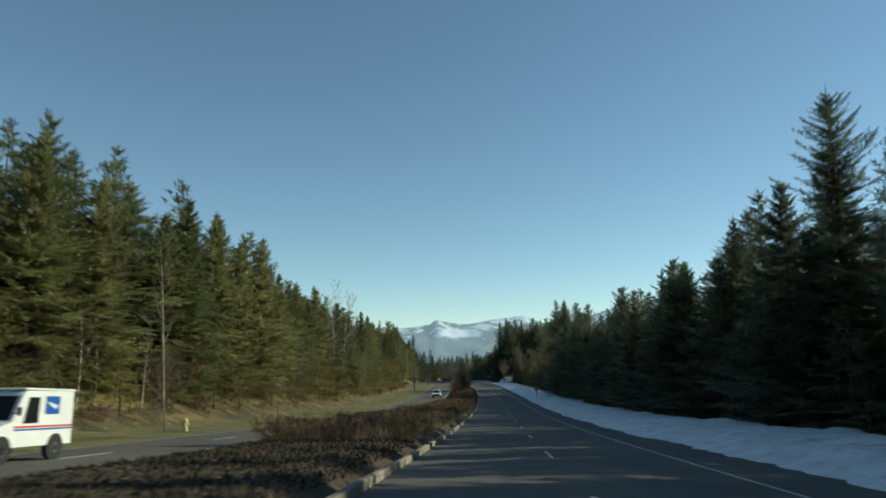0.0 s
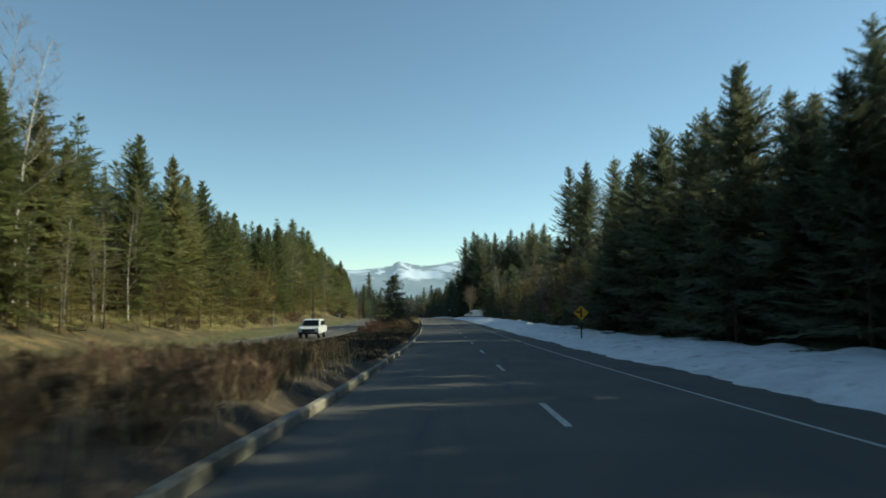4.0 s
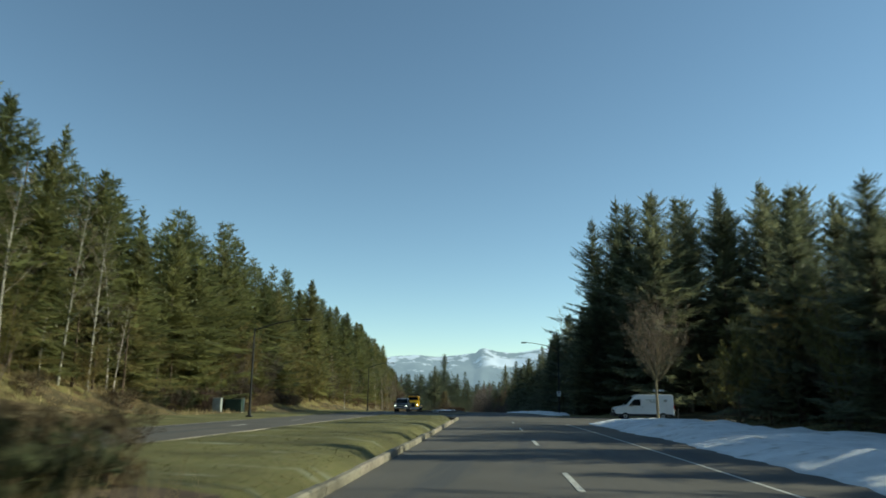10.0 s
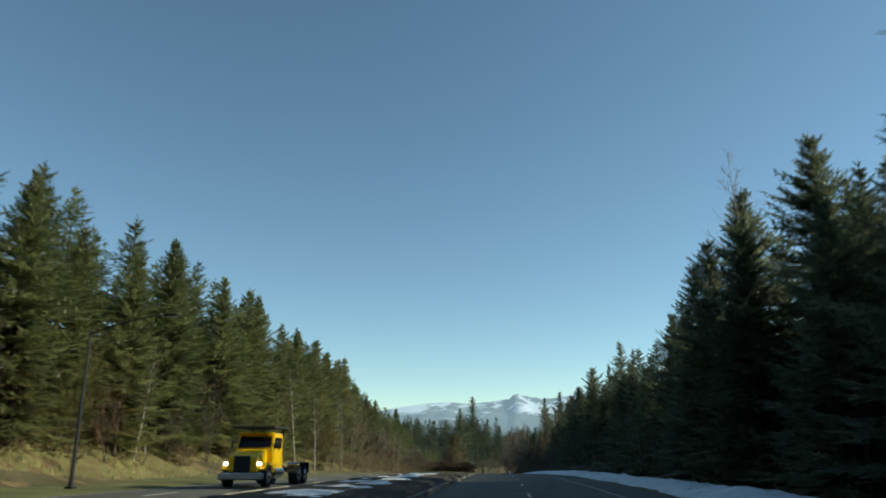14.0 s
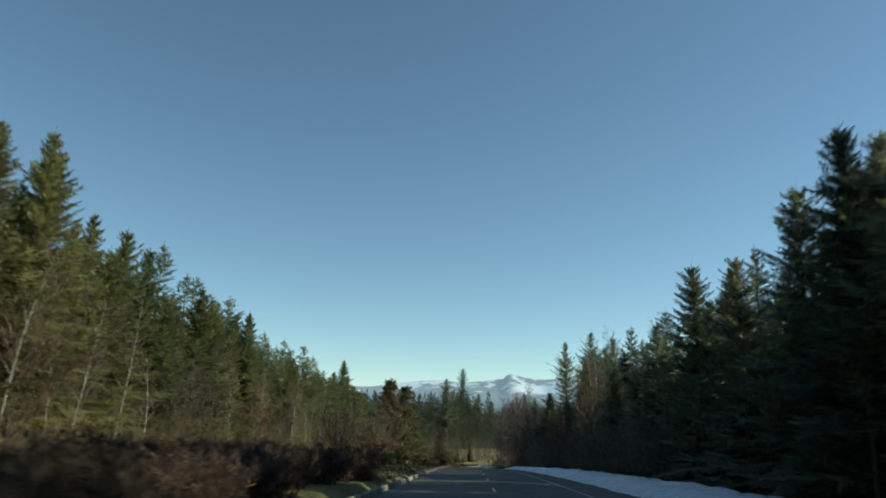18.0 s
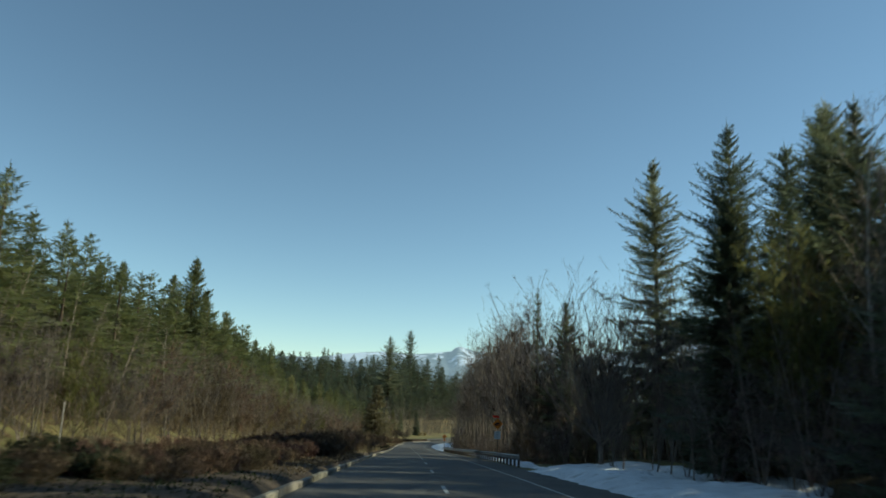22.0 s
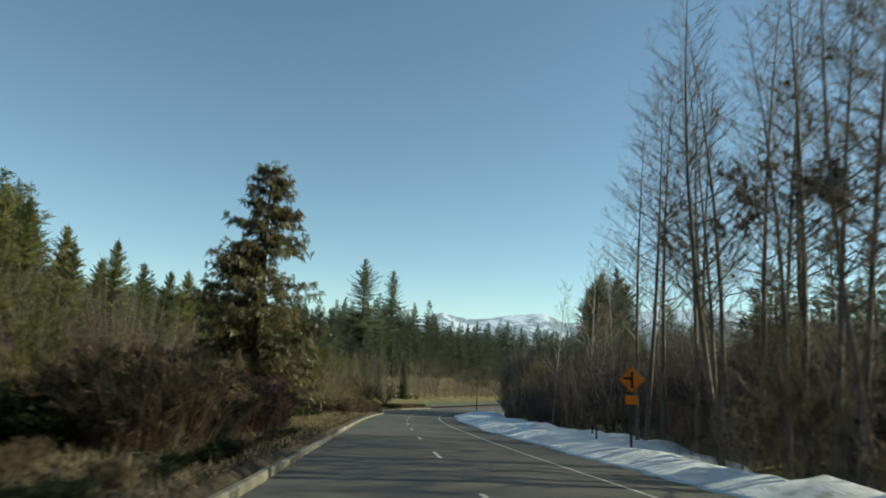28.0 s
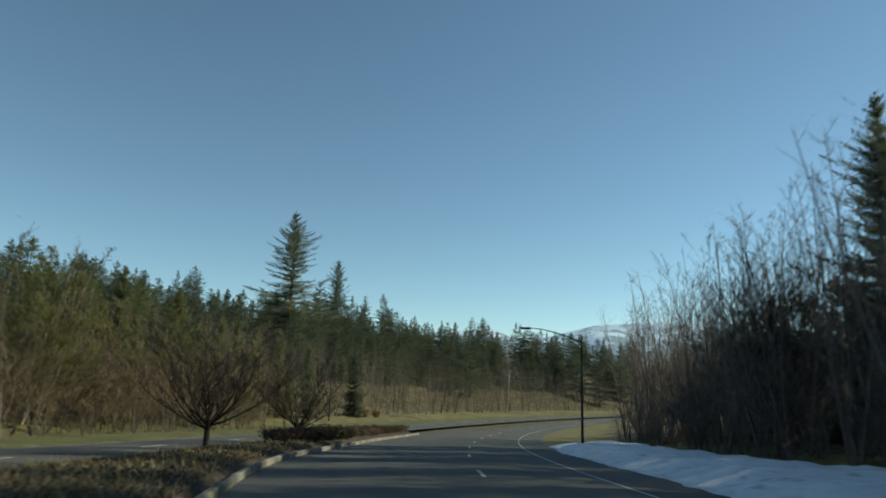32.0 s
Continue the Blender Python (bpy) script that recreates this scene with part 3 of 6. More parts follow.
ribbon("verge", np.arange(-70, 1090, 4.0), np.array([-29, -26.5, -25, -23, -21, -19.6, -19.0]),
       lambda s, o: rise(s, o) + np.array([-0.3, 0.05, 0.04, 0.02, 0.02, 0.0, -0.12]) + 0.05 * waves(o * 2, s), M_GRASS,
       "mown yellow-green roadside grass verge", "grass")
ribbon("bank", np.arange(-70, 1090, 3.0), np.linspace(-40, -25.6, 9),
       lambda s, o: rise(s, o) + 0.1 * smooth(25.4, 27, -o) * (1 - smooth(38, 40, -o)) + 0.22 * waves(o * 4, s * 2.0) * smooth(26, 29, -o) - 0.3 * smooth(39, 40, -o) - 0.1 * (1 - smooth(25.5, 26, -o)), M_VERGE,
       "rough bank of dry brown grass below the wood", "bank")
ribbon("shoulder", np.concatenate([np.arange(-70, 287, 4.0), [287]]), [5.7, 6.4, 9, 13, 17], lambda s, o: rise(s, o) - 0.10 + 0 * o, M_VERGE,
       "strip of dry grass and leaf litter beside the road", "verge")
ribbon("shoulder", np.arange(311, 1090, 4.0), [5.7, 6.4, 9, 13, 17], lambda s, o: rise(s, o) - 0.10 + 0 * o, M_VERGE,
       "strip of dry grass and leaf litter beside the road", "verge")


# ---------- snow ----------
def snow(name, s0, s1, o0, o1, h, label, seed):
    r = random.Random(seed)
    ph = r.uniform(0, 50)

    def offs(s):
        e = min(smooth(s0, s0 + 5, s), 1 - smooth(s1 - 5, s1, s))
        mid = (o0 + o1) / 2
        a = o0 + 0.35 * waves(s * 1.6 + ph, ph, 1) + 0.12 * math.sin(s * 3.1)
        b = o1 + 0.8 * waves(s * 1.1, ph, 1)
        a, b = mid + (a - mid) * max(e, 0.05), mid + (b - mid) * max(e, 0.05)
        return a + (b - a) * np.array([0, 0.015, 0.06, 0.14, 0.25, 0.37, 0.5, 0.63, 0.76, 0.88, 0.96, 1])

    def dz(s, o):
        t = (o - o[0]) / (o[-1] - o[0])
        e = float(min(smooth(s0, s0 + 8, s), 1 - smooth(s1 - 8, s1, s)))
        prof = np.where(t < 0.3, smooth(-0.02, 0.3, t), 1.0) * (1 - smooth(0.9, 1.02, t) * 0.6)
        lump = 0.14 * waves(s * 2.1 + ph, o * 2.6, 1.7) + 0.09 * waves(s * 5 + ph, o * 6, 1.3) + 0.05 * waves(s * 11, o * 9 + ph, 1.1)
        return rise(s, o) - 0.08 + (h * prof + lump * prof) * (0.25 + 0.75 * e) - 0.2 * (t <= 0) - 0.35 * (t >= 1)
    return ribbon(name, np.arange(s0, s1 + 0.1, 0.7), offs, dz, M_SNOW, label, "snow")


snow("snow_bank", -60, 291, 5.5, 13.4, 0.42, "ploughed bank of old white snow along the road edge", 1)
snow("snow_bank", 320, 404, 6.3, 9.2, 0.3, "narrow dirty bank of ploughed snow", 2)
snow("snow_bank", 404, 562, 5.7, 10.8, 0.34, "ploughed bank of old snow below the dark firs", 3)
snow("snow_bank", 538, 574, 9.0, 14.5, 0.26, "spread of old snow below the roadside firs", 10)
snow("snow_strip", 560, 668, 6.6, 8.2, 0.14, "thin strip of old snow behind the guardrail", 4)
snow("snow_bank", 660, 822, 5.7, 13.2, 0.45, "lumpy white bank of ploughed snow", 5)
snow("snow_patch", 327, 398, -10.6, -6.2, 0.3, "flat sheet of old snow on the median", 6)
snow("snow_patch", 618, 640, -9.6, -8.0, 0.25, "thin patch of old snow on the median", 7)
snow("snow_patch", 183, 197, -11.0, -10.2, 0.24, "thin patch of old snow on the median", 8)
snow("snow_patch", 456, 466, -10.0, -8.6, 0.24, "thin patch of old snow on the median", 9)
for i, (s0, s1, o0, o1) in enumerate(((163, 172, -10.3, -9.0), (175, 183, -9.9, -8.8), (199, 210, -11.0, -9.4), (643, 657, -8.6, -7.0), (668, 684, -7.6, -6.2), (767, 785, -10.9, -8.0), (776, 792, -9.6, -8.3))):
    snow("snow_patch", s0, s1, o0, o1, 0.22, "thin patch of old snow on the median", 20 + i)

# ---------- mountains on the horizon ----------
RIDGE = [(-1400, 70), (-900, 52), (-600, 45), (-420, 30), (-230, 27), (-190, 20), (-150, 15), (-110, 13), (-80, 16), (-40, 12), (-10, 8), (-4, 1), (0, 0), (9, 1),
         (26, 6), (60, 8), (100, 1), (165, -6), (195, 8), (250, 4), (320, -14), (420, -20), (520, -8), (700, 12), (1000, 30), (1500, 55)]
mv, mf = [], []
NA, NR = 420, 26
for i in range(NA):
    d = -1300 + 2700 * i / (NA - 1)
    drop = float(np.interp(d, [q[0] for q in RIDGE], [q[1] for q in RIDGE]))
    az = math.radians(4.98) - d / 1240
    el = math.radians(3.47) - drop / 1240
    for k in range(NR):
        t = k / (NR - 1)
        r = 3850 + 850 * t if t < 0.93 else 4640 + 60 * (t - 0.93) / 0.07
        hgt = 4700 * math.tan(el) * (r / 4700)
        body = t ** 0.75
        nz = noise.fractal(Vector((d * 0.012, t * 3.0, 1.7)), 0.9, 2.1, 6) * 0.16 * (1 - t) * min(1, t * 5) * 2
        fine_ = noise.fractal(Vector((d * 0.07, t * 7.0, 4.2)), 0.9, 2.1, 4) * 3.0
        z = -60 + (hgt + 60) * (body + nz) + fine_ * (0.4 + 0.6 * (1 - t))
        mv.append((-15 - math.sin(az) * r * 0.975, 250 + math.cos(az) * r * 0.975, z * 0.975 - 4))
for i in range(NA - 1):
    for k in range(NR - 1):
        a = i * NR + k
        mf.append((a, a + NR, a + NR + 1, a + 1))
M_MOUNT = bpy.data.materials.new("snowy mountain with haze glow")
M_MOUNT.use_nodes = True
t_ = M_MOUNT.node_tree
b_ = t_.nodes["Principled BSDF"]
b_.inputs["Roughness"].default_value = 0.95
g_ = t_.nodes.new("ShaderNodeNewGeometry")
sx_ = t_.nodes.new("ShaderNodeSeparateXYZ")
t_.links.new(g_.outputs["Position"], sx_.inputs[0])
n_ = t_.nodes.new("ShaderNodeTexNoise")
n_.inputs["Scale"].default_value, n_.inputs["Detail"].default_value, n_.inputs["Roughness"].default_value = 0.011, 8, 0.62
t_.links.new(g_.outputs["Position"], n_.inputs["Vector"])
hr_ = t_.nodes.new("ShaderNodeMapRange")       # more snow higher up
hr_.inputs[1].default_value, hr_.inputs[2].default_value = 60, 290
hr_.inputs[3].default_value, hr_.inputs[4].default_value = -0.12, 0.14
t_.links.new(sx_.outputs[2], hr_.inputs[0])
ad_ = t_.nodes.new("ShaderNodeMath")
t_.links.new(n_.outputs[0], ad_.inputs[0])
t_.links.new(hr_.outputs[0], ad_.inputs[1])


def window(sock, lo, hi, soft):
    a, b = t_.nodes.new("ShaderNodeMapRange"), t_.nodes.new("ShaderNodeMapRange")
    a.inputs[1].default_value, a.inputs[2].default_value = lo - soft, lo + soft
    b.inputs[1].default_value, b.inputs[2].default_value = hi + soft, hi - soft
    mm = t_.nodes.new("ShaderNodeMath")
    mm.operation = "MULTIPLY"
    t_.links.new(sock, a.inputs[0])
    t_.links.new(sock, b.inputs[0])
    t_.links.new(a.outputs[0], mm.inputs[0])
    t_.links.new(b.outputs[0], mm.inputs[1])
    return mm.outputs[0]


# logged clearings that hold open snow
wob_ = t_.nodes.new("ShaderNodeTexNoise")
wob_.inputs["Scale"].default_value = 0.014
t_.links.new(g_.outputs["Position"], wob_.inputs["Vector"])
wv_ = t_.nodes.new("ShaderNodeMath")
wv_.operation = "MULTIPLY_ADD"
wv_.inputs[1].default_value = 90.0
t_.links.new(wob_.outputs[0], wv_.inputs[0])
t_.links.new(sx_.outputs[0], wv_.inputs[2])
wz_ = t_.nodes.new("ShaderNodeMath")
wz_.operation = "MULTIPLY_ADD"
wz_.inputs[1].default_value = 40.0
t_.links.new(wob_.outputs[0], wz_.inputs[0])
t_.links.new(sx_.outputs[2], wz_.inputs[2])
clear = None
for x0, x1, z0, z1 in ((-330, -60, 165, 225), (-1110, -900, 170, 240), (-700, -560, 215, 235)):
    mm = t_.nodes.new("ShaderNodeMath")
    mm.operation = "MULTIPLY"
    t_.links.new(window(wv_.outputs[0], x0, x1, 22), mm.inputs[0])
    t_.links.new(window(wz_.outputs[0], z0, z1, 9), mm.inputs[1])
    if clear is None:
        clear = mm.outputs[0]
    else:
        mx = t_.nodes.new("ShaderNodeMath")
        mx.operation = "MAXIMUM"
        t_.links.new(clear, mx.inputs[0])
        t_.links.new(mm.outputs[0], mx.inputs[1])
        clear = mx.outputs[0]
sn_ = t_.nodes.new("ShaderNodeMapRange")
sn_.inputs[1].default_value, sn_.inputs[2].default_value = 0.54, 0.64
t_.links.new(ad_.outputs[0], sn_.inputs[0])
mxs = t_.nodes.new("ShaderNodeMath")
mxs.operation = "MAXIMUM"
t_.links.new(sn_.outputs[0], mxs.inputs[0])
t_.links.new(clear, mxs.inputs[1])
mix_ = t_.nodes.new("ShaderNodeMix")
mix_.data_type = "RGBA"
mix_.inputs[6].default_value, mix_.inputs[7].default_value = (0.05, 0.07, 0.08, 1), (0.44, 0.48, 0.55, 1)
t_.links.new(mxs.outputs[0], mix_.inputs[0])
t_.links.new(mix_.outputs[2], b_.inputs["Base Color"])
# an even blue emission stands in for the haze before the slopes
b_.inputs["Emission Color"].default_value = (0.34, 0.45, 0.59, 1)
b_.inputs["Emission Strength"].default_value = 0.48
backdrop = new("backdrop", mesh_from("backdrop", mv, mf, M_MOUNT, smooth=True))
tagged(backdrop, "snow-streaked distant mountains with a blue haze glow", "mountains", kind="structure")


# ---------- plants ----------
class Grow:
    """Collects triangles of one plant: bark in one list, foliage or twigs in the other."""

    def __init__(self, seed):
        self.r = random.Random(seed)
        self.bark_v, self.bark_f, self.leaf_v, self.leaf_f = [], [], [], []
        self.fans = []

    def tube(self, pts, radii, n=5):
        base = len(self.bark_v)
        for i, (p, r) in enumerate(zip(pts, radii)):
            d = (pts[min(i + 1, len(pts) - 1)] - pts[max(i - 1, 0)]).normalized()
            a = d.orthogonal().normalized()
            b = d.cross(a)
            for k in range(n):
                w = 2 * math.pi * k / n
                self.bark_v.append(p + (a * math.cos(w) + b * math.sin(w)) * r)
        for i in range(len(pts) - 1):
            for k in range(n):
                a0, a1 = base + i * n + k, base + i * n + (k + 1) % n
                self.bark_f += [(a0, a1, a1 + n), (a0, a1 + n, a0 + n)]

    def leaf(self, a, b, c, fan=1):
        """A triangle whose rays spread from its first corner; one with fan 0 stays whole."""
        self.fans.append(fan)
        i = len(self.leaf_v)
        self.leaf_v += [a, b, c]
        self.leaf_f.append((i, i + 1, i + 2))

    def twig(self, a, b, w):
        """A thin stalk as one slim triangle across the way it grows."""
        d = (b - a)
        o = d.cross(Vector((self.r.uniform(-1, 1), self.r.uniform(-1, 1), self.r.uniform(-1, 1))))
        if o.length < 1e-6:
            return
        o = o.normalized() * w
        self.leaf(a - o, a + o, b, 0)

    def fan(self, a, d, ln, wide):
        """A fan of fine twigs or leaves from a along d."""
        o = d.cross(Vector((self.r.uniform(-1, 1), self.r.uniform(-1, 1), self.r.uniform(-1, 1))))
        if o.length < 1e-6:
            return
        o = o.normalized() * (ln * wide)
        self.leaf(a, a + d * ln - o, a + d * ln + o)

    def arrays(self):
        return (np.array([tuple(v) for v in self.bark_v]), np.array(self.bark_f), np.array([tuple(v) for v in self.leaf_v]), np.array(self.leaf_f), np.array(self.fans))


def fir(seed, h=18.0, r0=3.0, first=1.0, gap=0.62, per=6, nodes=6, shape=0.85, droop=0.5, ragged=0.3, sparse=0.0, side=0.42):
    """A conifer: a straight trunk with a thin leader, and boughs that sag low down and rise near the top, each set with feathery sprays."""
    g = Grow(seed)
    r = g.r
    down = Vector((0, 0, -1))
    lean = Vector((r.uniform(-0.012, 0.012), r.uniform(-0.012, 0.012), 1))
    g.tube([lean * (h * t) for t in (0, 0.25, 0.5, 0.75, 0.985)], [0.014 * h * (1 - t * 0.97) for t in (0, 0.25, 0.5, 0.75, 1)], 6)

    def spray(p, d, ln, flat, wide):
        """One feathery spray from p along d."""
        d = d.normalized()
        o = d.cross(Vector((r.uniform(-flat, flat), r.uniform(-flat, flat), 1)))
        if o.length > 1e-3:
            o = o.normalized() * (ln * wide)
            g.leaf(p + d * ln, p - o, p + o)
    bulge = [r.uniform(0.78, 1.16) for _ in range(9)]
    z = first
    while z < h * 0.975:
        t = z / h
        lobe = bulge[int(t * 8)] * (1 - t * 8 % 1) + bulge[int(t * 8) + 1] * (t * 8 % 1)
        reach = (r0 * (1 - t) ** shape * (1 - 0.3 * t ** 3) + 0.12) * lobe
        count = max(4, int(round(per * (0.6 + 0.4 * (1 - t)))))
        turn = r.uniform(0, 6.3)
        for k in range(count):
            if r.random() < sparse:
                continue
            w = turn + 6.283 * k / count + r.uniform(-0.35, 0.35)
            ln = reach * (1 + r.uniform(-ragged, ragged * 0.6)) * (1.2 if r.random() < 0.12 else 1)
            if z < h * 0.2:
                ln *= r.uniform(0.6, 1)
            out = Vector((math.cos(w), math.sin(w), 0))
            across = Vector((-out.y, out.x, 0))
            up = 0.95 * t ** 1.6 + 0.1 - droop * 0.1 + r.uniform(-0.14, 0.2)
            sag = droop * (1.1 - 0.7 * t)
            z0 = min(z + r.uniform(-0.4, 0.4), h * 0.975)

            def spine(u):
                return lean * z0 + out * (ln * u) + Vector((0, 0, ln * (up * u - sag * u * u + 0.7 * sag * u ** 4)))
            for n in range(nodes):
                u = (n + 0.55) / nodes
                p = spine(u)
                fwd = (spine(u + 0.1) - p).normalized()
                wide = ln * side * (1.12 - u) + 0.16 + 0.05 * ln
                for sg in (-1, 1):
                    d = fwd * r.uniform(0.7, 1.1) + across * (sg * r.uniform(0.6, 1.0)) + down * r.uniform(-0.12, 0.42)
                    spray(p, d, wide * r.uniform(0.7, 1.25), 0.9, 0.3)
                hang = (0.22 + 0.25 * r.random() + 0.28 * droop) * max(1.0, gap * 1.2) * (0.6 + 0.4 * (1 - t))
                o = fwd * (hang * 0.42) + across * r.uniform(-0.15, 0.15)
                g.leaf(p + fwd * r.uniform(0.1, 0.5) * hang + down * hang + across * r.uniform(-0.25, 0.25) * hang, p - o, p + o)
            spray(spine(0.72), spine(1.0) - spine(0.72), 0.36 * ln + 0.15, 0.6, 0.3)
        z += gap * r.uniform(0.75, 1.25) * (0.3 + 0.85 * (1 - t))
    top = lean * h
    g.twig(lean * (h * 0.965), top + Vector((0, 0, 0.03 * h)), 0.0022 * h)
    for k in range(7):
        w = k * 2.4 + r.uniform(-0.4, 0.4)
        spray(lean * (h * r.uniform(0.955, 1.0)), Vector((math.cos(w), math.sin(w), r.uniform(0.6, 1.6))), 0.022 * h * r.uniform(0.7, 1.3), 1.0, 0.24)
    return g.arrays()


def cedar(seed, h=15.0, r0=4.2, low=-1.5, high=-0.1, ends=0.62, leaf=1.0, gap=0.36, bare=0.0, lift=0.0):
    """A broad cedar: sweeping limbs with upturned ends, hung all along with flat sprays in ragged clumps. low, high: how the sprays hang or rise."""
    g = Grow(seed)
    r = g.r
    g.tube([Vector((0, 0, h * t)) for t in (0, 0.3, 0.6, 0.96)], [0.024 * h * (1 - t * 0.95) for t in (0, 0.3, 0.6, 1)], 8)
    z = 0.5
    while z < h * 0.97:
        t = z / h
        reach = r0 * (1 - t) ** ends * (0.62 + 0.38 * min(1, t * 5)) + 0.25
        for k in range(6):
            if r.random() < bare:
                continue
            w = r.uniform(0, 6.3)
            ln = reach * r.uniform(0.6, 1.12)
            out = Vector((math.cos(w), math.sin(w), 0))
            across = Vector((-out.y, out.x, 0))
            rise0 = r.uniform(-0.1, 0.25) + 0.5 * t + lift

            def spine(u):
                return Vector((0, 0, z)) + out * (ln * u) + Vector((0, 0, ln * (rise0 * u - 0.75 * u * u + 0.5 * u ** 3)))
            us = (0, 0.35, 0.7, 1.0)
            g.tube([spine(u) for u in us], [0.05 * (1.15 - u) * (1.1 - t) + 0.006 for u in us], 3)
            clumps = max(3, int(ln * 3.2))
            for n in range(clumps):
                u = 0.15 + 0.9 * (n + r.random()) / clumps
                p = spine(u) + across * (r.uniform(-0.3, 0.3) * ln * (1.1 - u))
                for j in range(7):
                    a = r.uniform(0, 6.3)
                    d = (out * 0.35 + Vector((math.cos(a), math.sin(a), 0)) * 0.6 + Vector((0, 0, r.uniform(low, high)))).normalized()
                    l2 = r.uniform(0.26, 0.6) * leaf
                    o = d.cross(Vector((r.uniform(-1, 1), r.uniform(-1, 1), r.uniform(-0.4, 0.4))))
                    if o.length > 0.05:
                        o = o.normalized() * (l2 * 0.36)
                        q = p + Vector((r.uniform(-0.2, 0.2), r.uniform(-0.2, 0.2), r.uniform(-0.15, 0.15)))
                        g.leaf(q + d * l2, q - o, q + o)
        z += gap * r.uniform(0.7, 1.3)
    return g.arrays()


def bare_tree(seed, h=14.0, stems=1, spread=0.45, limbs=16, twigs=7, first=0.25, lean=0.08, upright=0.6, crown=0.32, trunk=0.011, fine=0.014, haze=0.26, limb_tubes=True):
    """A leafless broadleaf: tapering stem or stems, limbs that fork twice, and slim twigs at their ends."""
    g = Grow(seed)
    r = g.r
    for st in range(stems):
        a = r.uniform(0, 6.3)
        tilt = r.uniform(0.4, 1.0) * (lean if stems == 1 else spread * 0.55)
        out = Vector((math.cos(a), math.sin(a), 0))
        hh = h * r.uniform(0.8, 1.0)
        bend = Vector((r.uniform(-1, 1), r.uniform(-1, 1), 0)) * 0.03 * hh

        def stem(u):
            return out * (tilt * hh * u) + bend * math.sin(u * 3) + Vector((0, 0, hh * u * (1 - 0.12 * tilt)))
        us = [0, 0.15, 0.35, 0.55, 0.75, 0.92, 1] if limb_tubes else [0, 0.3, 0.65, 1]
        g.tube([stem(u) for u in us], [max(trunk * hh * (1 - u) ** 0.9, 0.012) for u in us], 5 if limb_tubes else 3)
        for i in range(limbs):
            u = first + (1 - first) * ((i + r.random()) / limbs) ** 0.9
            p = stem(min(u, 0.98))
            w = i * 2.4 + r.uniform(-0.5, 0.5)
            d = Vector((math.cos(w), math.sin(w), upright + r.uniform(-0.2, 0.5))).normalized()
            ln = crown * hh * (1.15 - u) * r.uniform(0.7, 1.15) + 0.3
            mid = p + d * ln * 0.5 + Vector((0, 0, ln * 0.05))
            end = p + d * ln + Vector((0, 0, ln * 0.22))
            rr = max(trunk * hh * 0.36 * (1.1 - u), 0.012)
            if limb_tubes:
                g.tube([p, mid, end], [rr, rr * 0.6, 0.008], 3)
            else:
                g.twig(p, mid.lerp(end, 0.6), rr)
            for j in range(twigs):
                v = 0.25 + 0.75 * (j + r.random()) / twigs
                b = p + (mid - p) * (v * 2) if v < 0.5 else mid + (end - mid) * (v * 2 - 1)
                d2 = (d + Vector((r.uniform(-1, 1), r.uniform(-1, 1), r.uniform(-0.2, 0.9))) * 0.9).normalized()
                l2 = ln * r.uniform(0.25, 0.5) * (1.2 - v * 0.5)
                e = b + d2 * l2 + Vector((0, 0, l2 * 0.15))
                g.twig(b, e, fine * 0.8)
                for k in range(3):
                    b2 = b + (e - b) * r.uniform(0.15, 0.9)
                    d3 = (d2 + Vector((r.uniform(-1, 1), r.uniform(-1, 1), r.uniform(-0.2, 0.9))) * 0.8).normalized()
                    g.fan(b2, d3, max(l2, 0.35) * r.uniform(0.6, 1.1), haze)
    return g.arrays()


def vase_tree(seed, h=7.0, fork=1.5, limbs=11, reach=0.5, girth=0.13, twigs=8, fine=0.013, haze=0.2, steep=1.1, lift=0.2, low=0.25):
    """A pruned street tree: a clear trunk, then curving limbs that spread from one height and turn upward."""
    g = Grow(seed)
    r = g.r
    top = Vector((r.uniform(-0.05, 0.05), r.uniform(-0.05, 0.05), fork))
    g.tube([Vector((0, 0, -0.1)), Vector((0, 0, fork * 0.3)), top, top + Vector((0, 0, 0.5))], [girth * 1.3, girth, girth * 0.85, girth * 0.5], 9)

    def limb(p, d, ln, rad, depth):
        pts, q, v = [p], p, d.copy()
        for i in range(5):
            v = (v + Vector((r.uniform(-0.16, 0.16), r.uniform(-0.16, 0.16), lift))).normalized()
            q = q + v * (ln / 5)
            pts.append(q)
        g.tube(pts, [max(rad * (1 - 0.17 * i), 0.007) for i in range(6)], 5 if depth == 0 else 3)
        for j in range(twigs if depth == 0 else 4):
            i = r.randrange(1, 6)
            w = (v + Vector((r.uniform(-1, 1), r.uniform(-1, 1), r.uniform(-0.2, 0.7))) * 0.9).normalized()
            if depth == 0:
                limb(pts[i], w, ln * r.uniform(0.25, 0.5), rad * 0.42, 1)
            else:
                e = pts[i] + w * ln * r.uniform(0.3, 0.6)
                g.twig(pts[i], e, fine)
                g.fan(pts[i].lerp(e, 0.5), w, ln * 0.5, haze)
    for k in range(limbs):
        a = 6.283 * k / limbs + r.uniform(-0.25, 0.25)
        up = low + steep * (k % 3) / 2
        d = Vector((math.cos(a), math.sin(a), up)).normalized()
        limb(top + Vector((0, 0, r.uniform(-0.15, 0.4))), d, (h - fork) * r.uniform(0.85, 1.05) * (0.75 + reach * 0.5), girth * 0.42, 0)
    return g.arrays()


